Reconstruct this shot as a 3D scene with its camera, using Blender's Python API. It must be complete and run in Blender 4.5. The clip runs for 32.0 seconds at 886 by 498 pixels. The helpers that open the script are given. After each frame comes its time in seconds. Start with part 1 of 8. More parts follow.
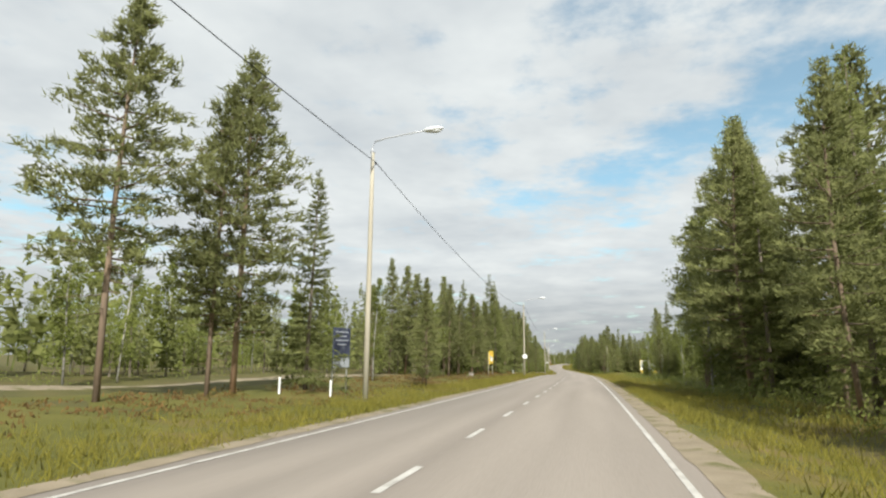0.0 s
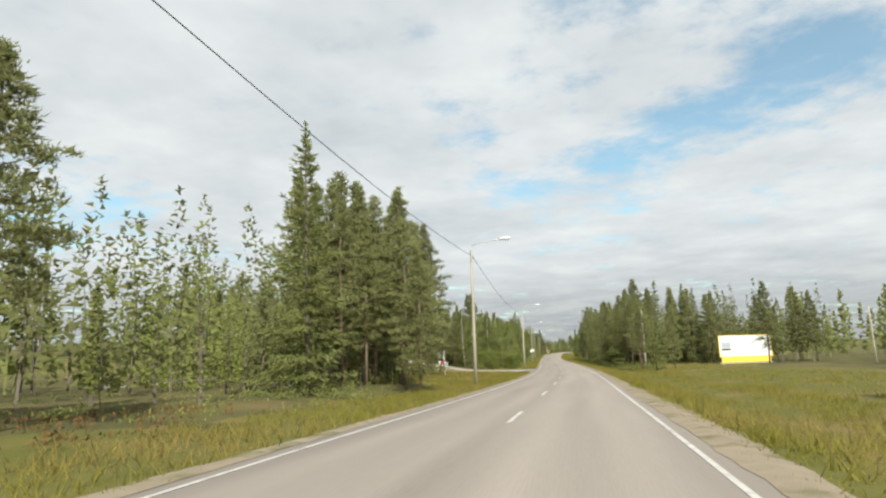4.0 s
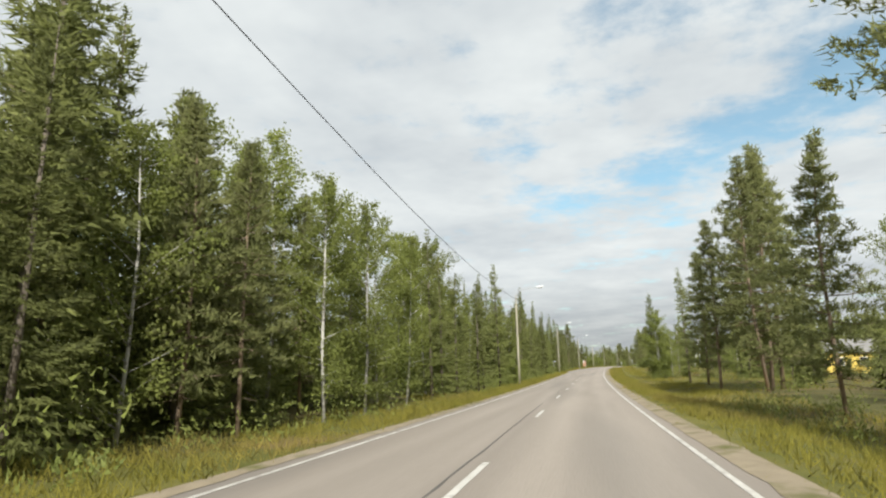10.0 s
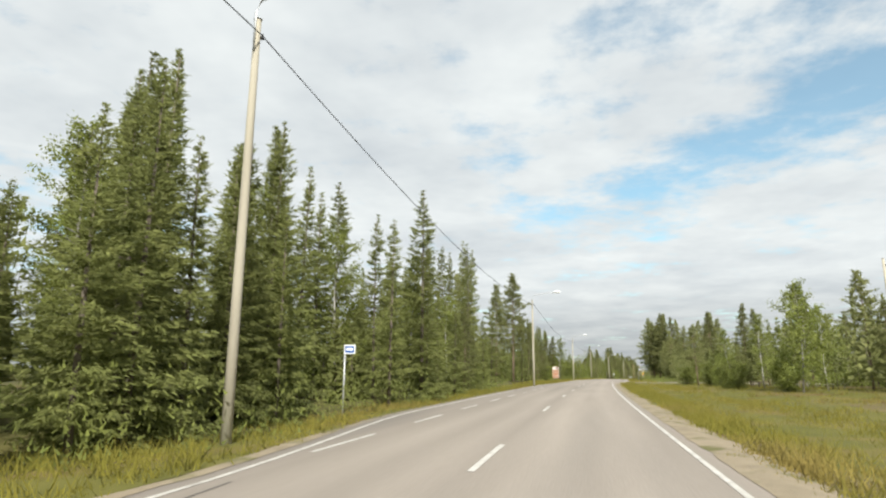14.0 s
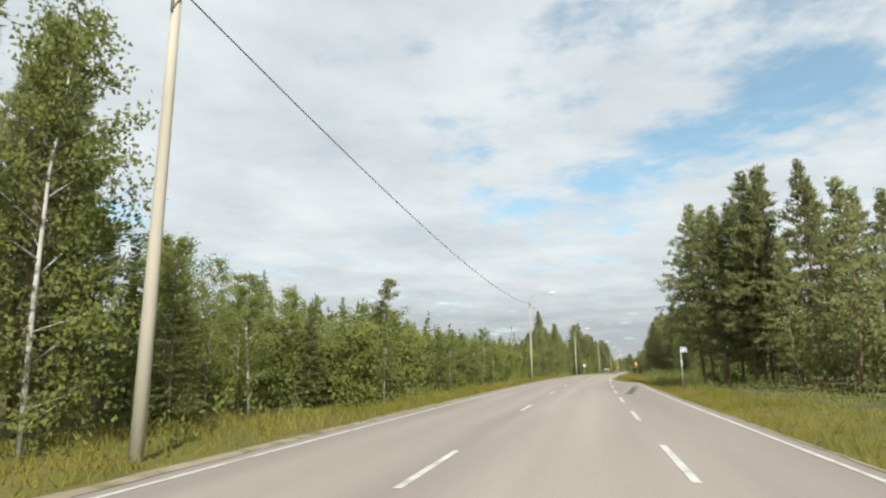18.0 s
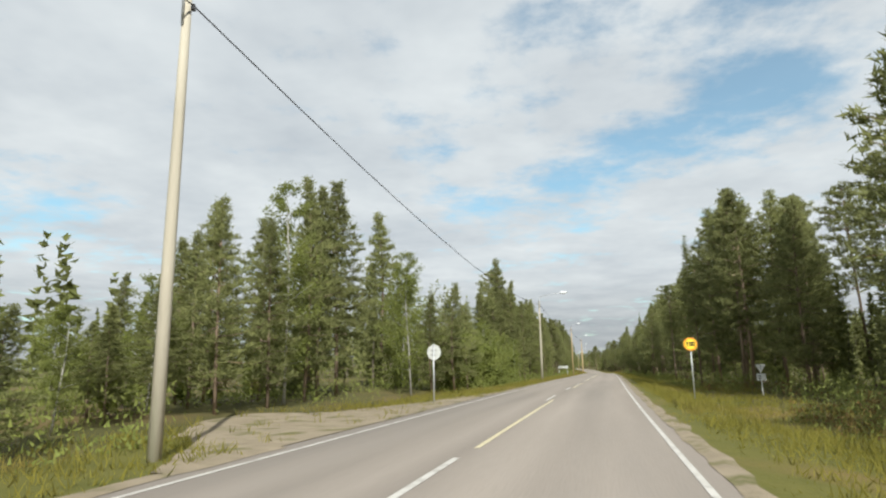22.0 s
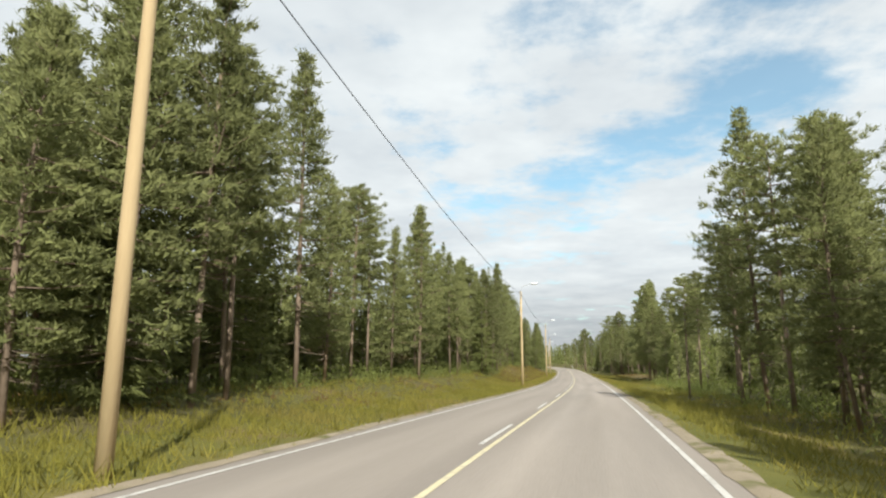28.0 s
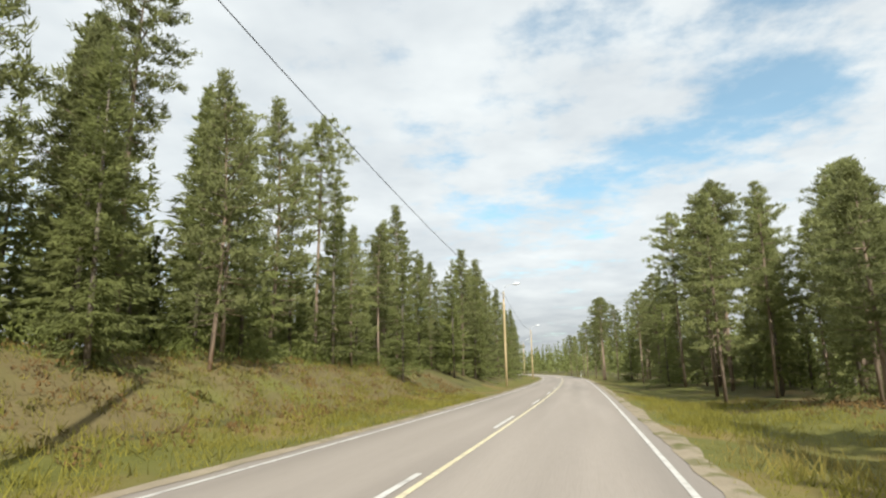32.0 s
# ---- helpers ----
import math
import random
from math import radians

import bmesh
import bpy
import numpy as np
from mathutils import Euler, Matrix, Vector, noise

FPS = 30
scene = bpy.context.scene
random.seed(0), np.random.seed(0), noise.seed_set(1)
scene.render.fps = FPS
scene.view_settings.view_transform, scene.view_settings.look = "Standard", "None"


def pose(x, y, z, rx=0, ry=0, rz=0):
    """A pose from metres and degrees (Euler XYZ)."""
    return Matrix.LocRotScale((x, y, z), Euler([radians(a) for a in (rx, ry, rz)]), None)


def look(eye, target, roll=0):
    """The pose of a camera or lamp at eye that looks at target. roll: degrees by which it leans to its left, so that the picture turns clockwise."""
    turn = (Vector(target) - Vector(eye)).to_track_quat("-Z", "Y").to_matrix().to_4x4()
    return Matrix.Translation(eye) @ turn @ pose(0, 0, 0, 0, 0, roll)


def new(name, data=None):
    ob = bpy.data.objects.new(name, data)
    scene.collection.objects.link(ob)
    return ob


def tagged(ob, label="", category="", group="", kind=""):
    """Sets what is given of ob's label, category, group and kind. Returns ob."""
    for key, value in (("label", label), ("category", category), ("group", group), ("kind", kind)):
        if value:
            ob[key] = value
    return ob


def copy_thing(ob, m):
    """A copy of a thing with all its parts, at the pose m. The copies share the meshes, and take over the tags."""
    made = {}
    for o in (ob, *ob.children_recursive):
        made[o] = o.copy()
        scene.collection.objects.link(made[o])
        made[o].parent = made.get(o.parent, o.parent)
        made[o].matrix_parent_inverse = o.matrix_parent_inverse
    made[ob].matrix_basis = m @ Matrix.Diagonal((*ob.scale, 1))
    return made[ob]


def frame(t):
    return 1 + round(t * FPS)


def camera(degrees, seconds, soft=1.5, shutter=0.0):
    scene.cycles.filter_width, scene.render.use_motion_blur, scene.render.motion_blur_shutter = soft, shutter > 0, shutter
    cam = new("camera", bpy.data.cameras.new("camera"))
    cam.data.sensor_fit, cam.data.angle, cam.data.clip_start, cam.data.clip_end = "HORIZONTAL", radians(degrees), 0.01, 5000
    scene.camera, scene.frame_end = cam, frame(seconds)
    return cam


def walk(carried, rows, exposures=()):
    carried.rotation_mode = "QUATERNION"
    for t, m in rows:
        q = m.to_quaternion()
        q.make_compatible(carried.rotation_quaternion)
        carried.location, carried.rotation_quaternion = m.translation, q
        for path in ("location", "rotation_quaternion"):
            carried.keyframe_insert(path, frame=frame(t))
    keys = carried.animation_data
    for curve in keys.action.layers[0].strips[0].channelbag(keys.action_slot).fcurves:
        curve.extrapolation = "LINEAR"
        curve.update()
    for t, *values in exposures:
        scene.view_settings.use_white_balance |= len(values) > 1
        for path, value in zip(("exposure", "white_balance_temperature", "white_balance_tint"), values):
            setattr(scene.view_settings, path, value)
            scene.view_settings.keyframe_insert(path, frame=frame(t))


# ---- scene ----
cam = camera(73.34, 32.0, soft=2.25)
# seconds, place, turn
PATH_A = [
    (0, 2.144, -0.004, 1.401, 100.18, -0.51, 13.56),
    (1, 2.052, 25.138, 1.069, 98.77, 0.23, 13.10),
    (2, 1.891, 50.458, 0.719, 98.69, 1.80, 13.60),
    (3, 1.273, 75.618, 0.355, 99.14, 1.76, 14.03),
    (4, 0.578, 100.711, -0.135, 99.58, 1.73, 14.02),
    (5, -0.095, 125.987, -0.787, 100.03, 1.70, 14.03),
    (6, -0.841, 151.688, -1.386, 100.37, 2.20, 14.95),
    (7, -1.954, 178.046, -1.849, 100.15, 1.56, 15.76),
    (8, -3.452, 205.260, -2.206, 101.00, 4.23, 16.79),
    (9, -5.770, 233.183, -2.486, 100.72, 2.69, 17.81),
    (10, -8.416, 261.766, -2.851, 101.07, 1.23, 17.93),
]
PATH_B = [
    (11, -11.024, 290.896, -3.252, 101.01, 0.59, 17.87),
    (12, -13.295, 320.450, -3.492, 100.94, -0.33, 17.47),
    (13, -15.062, 350.357, -3.569, 101.63, 1.66, 16.50),
    (14, -16.669, 380.272, -3.504, 101.73, -0.38, 16.11),
    (15, -17.596, 410.323, -3.456, 101.23, -0.40, 15.92),
    (16, -18.415, 440.469, -3.442, 101.16, -0.18, 14.93),
    (17, -18.855, 470.716, -3.398, 101.09, 0.05, 14.06),
    (18, -18.861, 501.060, -3.419, 101.02, 0.27, 13.01),
    (19, -18.562, 531.392, -3.562, 100.63, -0.85, 12.34),
    (20, -17.494, 561.263, -3.711, 100.64, -0.59, 11.58),
    (21, -15.846, 590.635, -3.870, 101.22, 0.59, 10.14),
]
PATH_C = [
    (22, -13.896, 619.217, -4.102, 100.78, 0.77, 9.51),
    (23, -11.388, 647.189, -4.374, 101.08, 0.49, 8.98),
    (24, -8.683, 674.262, -4.654, 101.23, 1.16, 8.12),
    (25, -5.714, 701.504, -4.975, 100.83, 0.58, 8.57),
    (26, -2.984, 729.074, -5.344, 100.70, 0.34, 8.81),
    (27, -0.408, 756.924, -5.731, 100.58, 0.10, 9.07),
    (28, 2.059, 785.076, -6.156, 100.46, -0.13, 9.16),
    (29, 4.547, 813.547, -6.727, 100.57, -0.00, 9.17),
    (30, 6.931, 842.324, -7.341, 100.91, 0.85, 9.32),
    (31, 8.809, 871.303, -7.805, 101.11, 0.85, 10.64),
    (32, 10.299, 900.280, -8.122, 101.57, 1.00, 10.82),
]
BENDS = [-0.925, -0.368, 0.214, 0.508, 0.22, -0.101, 0.011, 0.587, 1.091, 0.771, 0.176, 0.034, -0.171, -0.25, -0.213, -0.332, -0.393, -0.442, -0.552, -0.347, -0.479, -0.527, -0.442, -0.527, -0.891, -0.91, -0.699, -0.359, -0.124, 0.145, 0.235, 0.243, 0.129, 0.074, 0.282, 0.58, 0.542, 0.191, 0.303, 0.438, 0.461, 0.416, 0.334, 0.236, 0.132, 0.028]
GRADES = [-1.157, -1.349, -1.437, -2.777, -1.654, -0.9, -1.549, -0.552, 0.328, 0.011, 0.192, -0.549, -0.457, -0.935, -1.041, -1.361, -1.402, -2.334, -1.409, -0.574, -0.166, -0.114, -0.091]
def rows_of(path):
    return [(t, pose(x, y, z, rx, ry, rz)) for t, x, y, z, rx, ry, rz in path]


walk(cam, rows_of(PATH_A + PATH_B + PATH_C), [(0, 0.41, 6420, 7), (11, 0.42, 6420, 7), (13, 0.50, 6440, 7), (16, 0.49, 6400, 7), (18.5, 0.39, 6270, 7), (20.5, 0.30, 6250, 7), (24, 0.35, 6280, 7), (28, 0.54, 6340, 7), (32, 0.56, 6340, 7)])

# ---- road line: heading and level along its length ----
STEP = 2.0
S_ALL = -180.0 + STEP * np.arange(760)
_k = np.interp(S_ALL, -30 + 25.0 * np.arange(len(BENDS)), np.array(BENDS) * 1e-3, left=0.0, right=0.0)
_k = _k + np.interp(S_ALL, [985, 1020, 1250, 1300], [0, 1.5e-3, 1.5e-3, 0])
TH = np.cumsum(_k) * STEP
TH -= np.interp(0, S_ALL, TH)
_g = np.interp(S_ALL, -30 + 50.0 * np.arange(len(GRADES)), np.array(GRADES) * 1e-2)
RX, RY, RZ = np.cumsum(-np.sin(TH)) * STEP, np.cumsum(np.cos(TH)) * STEP, np.cumsum(_g) * STEP
RX -= np.interp(0, S_ALL, RX)
RY -= np.interp(0, S_ALL, RY)
RZ -= np.interp(0, S_ALL, RZ)


def heading(s):
    return float(np.interp(s, S_ALL, TH))


def level(s):
    return float(np.interp(s, S_ALL, RZ))


def smooth(a, b, x):
    u = min(max((x - a) / (b - a), 0.0), 1.0)
    return u * u * (3 - 2 * u)


def relief(s, d):
    """Height of the ground over the road's level at s along and d across (right is positive)."""
    a = abs(d)
    n = noise.noise((s * 0.07, d * 0.07, 3.0)) * 0.35 + noise.noise((s * 0.3, d * 0.3, 7.0)) * 0.12
    if d < 0:
        base = float(np.interp(a, [3.9, 5.2, 7.5, 11, 18, 40, 300], [-0.04, -0.10, -0.2, 0.05, 0.2, 0.5, 1.0]))
        bank = float(np.interp(s, [770, 815, 850, 880, 905, 960, 1040], [0, 0.6, 1.2, 2.0, 2.2, 1.8, 0.8]))
        base += bank * smooth(5.0, 12.5, a)
        fill = (1 - smooth(9, 15, abs(s - 186))) * (1 - smooth(11, 17, a))
        base, n = base * (1 - fill) - 0.03 * fill, n * (1 - fill)
        # the gravel side road climbs away from the main road
        base += float(np.interp(a, [12, 22, 34, 45, 67, 95, 150], [0, 0.8, 2.6, 4.4, 7.5, 5.0, 0])) * smooth(178, 196, s) * (1 - smooth(245, 285, s))
    else:
        base = float(np.interp(a, [3.9, 4.6, 5.4, 7.5, 10, 14, 40, 300], [-0.04, -0.07, -0.16, -0.5, -0.25, 0.0, 0.2, 0.6]))
        fill = 1 - smooth(4.5, 10, abs(s - 478))
        base, n = base * (1 - fill) - 0.03 * fill, n * (1 - fill)
    return base + n * smooth(4.6, 9.0, a)


def at(s, d, up=0.0):
    """World point s along and d across, up metres over the road's level."""
    th = heading(s)
    return Vector((float(np.interp(s, S_ALL, RX)) + d * math.cos(th), float(np.interp(s, S_ALL, RY)) + d * math.sin(th), level(s) + up))


def on_ground(s, d, up=0.0):
    return at(s, d, relief(s, d) + up)


# ---- world and sun ----
SUN_EL, SUN_AZ = 41.0, 159.0  # azimuth clockwise from straight ahead at the start
world = bpy.data.worlds.new("sky")
scene.world = world
world.use_nodes = True
wn, wl = world.node_tree.nodes, world.node_tree.links
wn.clear()
w_out, w_bg = wn.new("ShaderNodeOutputWorld"), wn.new("ShaderNodeBackground")
sky = wn.new("ShaderNodeTexSky")
sky.sky_type, sky.sun_disc = "NISHITA", False
sky.sun_elevation, sky.sun_rotation = radians(SUN_EL), radians(SUN_AZ)
sky.air_density, sky.dust_density, sky.ozone_density = 1.0, 0.6, 1.5
coord = wn.new("ShaderNodeTexCoord")
split = wn.new("ShaderNodeSeparateXYZ")
wl.new(coord.outputs["Generated"], split.inputs[0])


def wmath(op, a, b=None, c=None):
    n = wn.new("ShaderNodeMath")
    n.operation = op
    for i, v in enumerate((a, b, c)):
        if v is None:
            continue
        if isinstance(v, (int, float)):
            n.inputs[i].default_value = v
        else:
            wl.new(v, n.inputs[i])
    return n.outputs[0]


# a flat cloud layer: the direction is carried onto a level sheet
rise = wmath("MAXIMUM", wmath("ADD", split.outputs[2], 0.10), 0.03)
flat_x, flat_y = wmath("DIVIDE", split.outputs[0], rise), wmath("DIVIDE", split.outputs[1], rise)
sheet = wn.new("ShaderNodeCombineXYZ")
wl.new(flat_x, sheet.inputs[0])
wl.new(flat_y, sheet.inputs[1])


def wnoise(scale, detail, rough, offset):
    n = wn.new("ShaderNodeTexNoise")
    m = wn.new("ShaderNodeMapping")
    m.inputs["Location"].default_value = offset
    wl.new(sheet.outputs[0], m.inputs[0])
    wl.new(m.outputs[0], n.inputs["Vector"])
    n.inputs["Scale"].default_value, n.inputs["Detail"].default_value, n.inputs["Roughness"].default_value = scale, detail, rough
    return n.outputs["Fac"]


big, fine, wisp = wnoise(0.75, 5, 0.55, (3.1, 1.7, 0)), wnoise(2.6, 7, 0.62, (7.4, 2.2, 0)), wnoise(1.6, 4, 0.6, (0.4, 9.1, 0))
# openings in the cloud: direction (turn to the right of straight ahead, elevation), half width in degrees, depth
cell = wnoise(7.5, 4, 0.6, (1.3, 5.2, 0))
cover = wmath("ADD", wmath("ADD", wmath("MULTIPLY", big, 0.55), wmath("MULTIPLY", fine, 0.85)), wmath("MULTIPLY", wmath("SUBTRACT", cell, 0.5), 0.42))
HOLES = [(-11, 20, 4, 3, 0.20), (-6, 15, 4, 1.8, 0.24), (4, 17, 5, 1.8, 0.24), (13, 20, 7, 2.5, 0.37), (22, 23, 7, 3, 0.36), (24, 31, 10, 5, 0.36), (-48, 12, 8, 4, 0.2), (2, 31, 6, 2, 0.15)]
for turn, el, wide, tall, deep in HOLES:
    az = wmath("ARCTAN2", split.outputs[0], split.outputs[1])
    da = wmath("DIVIDE", wmath("SUBTRACT", az, radians(turn)), radians(wide))
    de = wmath("DIVIDE", wmath("SUBTRACT", wmath("ARCSINE", split.outputs[2]), radians(el)), radians(tall))
    q = wmath("ADD", wmath("MULTIPLY", da, da), wmath("MULTIPLY", de, de))
    gap = wmath("MULTIPLY", wmath("POWER", 2.718, wmath("MULTIPLY", q, -1.0)), deep)
    cover = wmath("SUBTRACT", cover, gap)
veil = wn.new("ShaderNodeMapRange")
veil.interpolation_type = "SMOOTHSTEP"
wl.new(cover, veil.inputs["Value"])
veil.inputs["To Min"].default_value = 0.20
veil.inputs["From Min"].default_value, veil.inputs["From Max"].default_value = 0.32, 0.66
tone = wn.new("ShaderNodeValToRGB")
wl.new(wmath("ADD", wmath("MULTIPLY", wisp, 0.75), wmath("MULTIPLY", fine, 0.25)), tone.inputs[0])
tone.color_ramp.elements[0].position, tone.color_ramp.elements[0].color = 0.30, (0.61, 0.645, 0.68, 1)
tone.color_ramp.elements[1].position, tone.color_ramp.elements[1].color = 0.66, (0.87, 0.89, 0.89, 1)
sky_gain = wn.new("ShaderNodeVectorMath")
sky_gain.operation = "MULTIPLY"
sky_gain.inputs[1].default_value = (0.90 * 1.5, 1.12 * 1.5, 0.98 * 1.5)
wl.new(sky.outputs[0], sky_gain.inputs[0])
cloud_mix = wn.new("ShaderNodeMix")
cloud_mix.data_type = "RGBA"
wl.new(veil.outputs[0], cloud_mix.inputs[0])
wl.new(sky_gain.outputs[0], cloud_mix.inputs[6])
cloud_gain = wn.new("ShaderNodeVectorMath")
cloud_gain.operation = "SCALE"
low_sky = wn.new("ShaderNodeMapRange")
low_sky.interpolation_type = "SMOOTHSTEP"
wl.new(split.outputs[2], low_sky.inputs["Value"])
low_sky.inputs["From Min"].default_value, low_sky.inputs["From Max"].default_value = 0.0, 0.17
low_sky.inputs["To Min"].default_value, low_sky.inputs["To Max"].default_value = 8.5 * 0.62, 8.5
wl.new(low_sky.outputs[0], cloud_gain.inputs["Scale"])
wl.new(tone.outputs[0], cloud_gain.inputs[0])
wl.new(cloud_gain.outputs[0], cloud_mix.inputs[7])
wl.new(cloud_mix.outputs[2], w_bg.inputs["Color"])
w_bg.inputs["Strength"].default_value = 0.088
wl.new(w_bg.outputs[0], w_out.inputs["Surface"])

sun = new("sun", bpy.data.lights.new("sun", "SUN"))
sun.data.energy, sun.data.angle, sun.data.color = 5.0, radians(0.6), (1.0, 0.95, 0.86)
_az, _el = radians(SUN_AZ), radians(SUN_EL)
sun.matrix_world = look((60 * math.sin(_az) * math.cos(_el), 60 * math.cos(_az) * math.cos(_el), 60 * math.sin(_el)), (0, 0, 0))
scene.view_settings.exposure = 0.41


# ---- materials ----
def material(name, low, high, scale=4.0, rough=0.8, bump=0.0, fine_scale=40.0, stain=None, metal=0.0, vector="Object", stretch=(1, 1, 1), per_object=0.0, per_island=0.0, see_through=0.0, bright=0.25, soft_up=0.0):
    """Two-scale noise between two colours, with optional stains, bump, object and island variation, and leaf translucency."""
    m = bpy.data.materials.new(name)
    m.use_nodes = True
    nt = m.node_tree
    nd, ln = nt.nodes, nt.links
    bsdf = nd["Principled BSDF"]
    tc, mp = nd.new("ShaderNodeTexCoord"), nd.new("ShaderNodeMapping")
    mp.inputs["Scale"].default_value = stretch
    if vector == "Position":
        ln.new(nd.new("ShaderNodeNewGeometry").outputs["Position"], mp.inputs[0])
    else:
        ln.new(tc.outputs[vector], mp.inputs[0])

    def tex(sc, det):
        n = nd.new("ShaderNodeTexNoise")
        ln.new(mp.outputs[0], n.inputs["Vector"])
        n.inputs["Scale"].default_value, n.inputs["Detail"].default_value = sc, det
        return n.outputs["Fac"]

    a, b = tex(scale, 4), tex(fine_scale, 3)
    mixf = nd.new("ShaderNodeMath")
    mixf.operation = "MULTIPLY_ADD"
    ln.new(b, mixf.inputs[0])
    mixf.inputs[1].default_value = 0.45
    sub = nd.new("ShaderNodeMath")
    sub.operation = "MULTIPLY_ADD"
    ln.new(a, sub.inputs[0])
    sub.inputs[1].default_value, sub.inputs[2].default_value = 1.3, -0.4
    ln.new(sub.outputs[0], mixf.inputs[2])
    fac = mixf.outputs[0]
    ramp = nd.new("ShaderNodeMix")
    ramp.data_type = "RGBA"
    ln.new(fac, ramp.inputs[0])
    ramp.inputs[6].default_value, ramp.inputs[7].default_value = (*low, 1), (*high, 1)
    col = ramp.outputs[2]
    if stain:
        colour, amount, size = stain
        st = nd.new("ShaderNodeMapRange")
        ln.new(tex(size, 5), st.inputs["Value"])
        st.inputs["From Min"].default_value, st.inputs["From Max"].default_value = 0.52, 0.68
        st.inputs["To Max"].default_value = amount
        mx = nd.new("ShaderNodeMix")
        mx.data_type = "RGBA"
        ln.new(st.outputs[0], mx.inputs[0])
        ln.new(col, mx.inputs[6])
        mx.inputs[7].default_value = (*colour, 1)
        col = mx.outputs[2]
    if per_object or per_island:
        hs = nd.new("ShaderNodeHueSaturation")
        ln.new(col, hs.inputs["Color"])
        total = None
        for amount, node, socket in ((per_object, "ShaderNodeObjectInfo", "Random"), (per_island, "ShaderNodeNewGeometry", "Random Per Island")):
            if amount:
                mr = nd.new("ShaderNodeMapRange")
                ln.new(nd.new(node).outputs[socket], mr.inputs["Value"])
                mr.inputs["To Min"].default_value, mr.inputs["To Max"].default_value = 1 - amount, 1 + amount
                if total is None:
                    total = mr.outputs[0]
                else:
                    mu = nd.new("ShaderNodeMath")
                    mu.operation = "MULTIPLY"
                    ln.new(total, mu.inputs[0])
                    ln.new(mr.outputs[0], mu.inputs[1])
                    total = mu.outputs[0]
        ln.new(total, hs.inputs["Value"])
        col = hs.outputs[0]
    ln.new(col, bsdf.inputs["Base Color"])
    bsdf.inputs["Roughness"].default_value, bsdf.inputs["Metallic"].default_value = rough, metal
    bsdf.inputs["Specular IOR Level"].default_value = bright
    if bump:
        bp = nd.new("ShaderNodeBump")
        bp.inputs["Strength"].default_value, bp.inputs["Distance"].default_value = bump, 0.02
        ln.new(b, bp.inputs["Height"])
        ln.new(bp.outputs[0], bsdf.inputs["Normal"])
    if soft_up:
        # small sprays take the light as one soft mass
        g, sc, ad = nd.new("ShaderNodeNewGeometry"), nd.new("ShaderNodeVectorMath"), nd.new("ShaderNodeVectorMath")
        sc.operation, ad.operation = "SCALE", "ADD"
        ln.new(g.outputs["Normal"], sc.inputs[0])
        sc.inputs["Scale"].default_value = 1 - soft_up
        ln.new(sc.outputs[0], ad.inputs[0])
        ad.inputs[1].default_value = (0, 0, soft_up)
        ln.new(ad.outputs[0], bsdf.inputs["Normal"])
    if see_through:
        tr, ms = nd.new("ShaderNodeBsdfTranslucent"), nd.new("ShaderNodeMixShader")
        ln.new(col, tr.inputs[0])
        ms.inputs[0].default_value = see_through
        ln.new(bsdf.outputs[0], ms.inputs[1])
        ln.new(tr.outputs[0], ms.inputs[2])
        ln.new(ms.outputs[0], nd["Material Output"].inputs[0])
    return m


M_ASPHALT = material("asphalt", (0.232, 0.203, 0.176), (0.322, 0.282, 0.246), 0.9, 0.85, 0.25, 30, ((0.18, 0.164, 0.148), 0.5, 0.35), vector="UV", stretch=(1.0, 0.06, 1))
# wheel tracks worn pale along the lanes, a darker seam beside the middle
_nt = M_ASPHALT.node_tree
_b, _tc = _nt.nodes["Principled BSDF"], _nt.nodes.new("ShaderNodeTexCoord")
_sx = _nt.nodes.new("ShaderNodeSeparateXYZ")
_nt.links.new(_tc.outputs["UV"], _sx.inputs[0])
_mr = _nt.nodes.new("ShaderNodeMapRange")
_nt.links.new(_sx.outputs[0], _mr.inputs["Value"])
_mr.inputs["From Min"].default_value, _mr.inputs["From Max"].default_value = -5.0, 5.0
_rp = _nt.nodes.new("ShaderNodeValToRGB")
_nt.links.new(_mr.outputs[0], _rp.inputs[0])
_rp.color_ramp.elements[0].position, _rp.color_ramp.elements[0].color = 0.0, (0.80, 0.80, 0.81, 1)
_rp.color_ramp.elements[1].position, _rp.color_ramp.elements[1].color = 1.0, (0.84, 0.83, 0.82, 1)
for _p, _c in ((0.20, 0.84), (0.28, 0.98), (0.34, 0.90), (0.42, 0.98), (0.475, 0.84), (0.50, 0.92), (0.575, 1.06), (0.64, 0.97), (0.71, 1.06), (0.80, 0.96)):
    _e = _rp.color_ramp.elements.new(_p)
    _e.color = (_c, _c * 0.995, _c * 0.985, 1)
_mul = _nt.nodes.new("ShaderNodeMix")
_mul.data_type, _mul.blend_type = "RGBA", "MULTIPLY"
_mul.inputs[0].default_value = 1.0
_old = _b.inputs["Base Color"].links[0].from_socket
_nt.links.new(_old, _mul.inputs[6])
_nt.links.new(_rp.outputs[0], _mul.inputs[7])
_nt.links.new(_mul.outputs[2], _b.inputs["Base Color"])
M_TAR = material("dark tar", (0.078, 0.071, 0.064), (0.140, 0.128, 0.115), 3.0, 0.7, 0.1, 20, vector="Position")
M_PAINT = material("road paint", (0.40, 0.385, 0.35), (0.58, 0.56, 0.525), 2.0, 0.7, 0.1, 25, ((0.28, 0.26, 0.235), 0.75, 3.0), vector="Position")
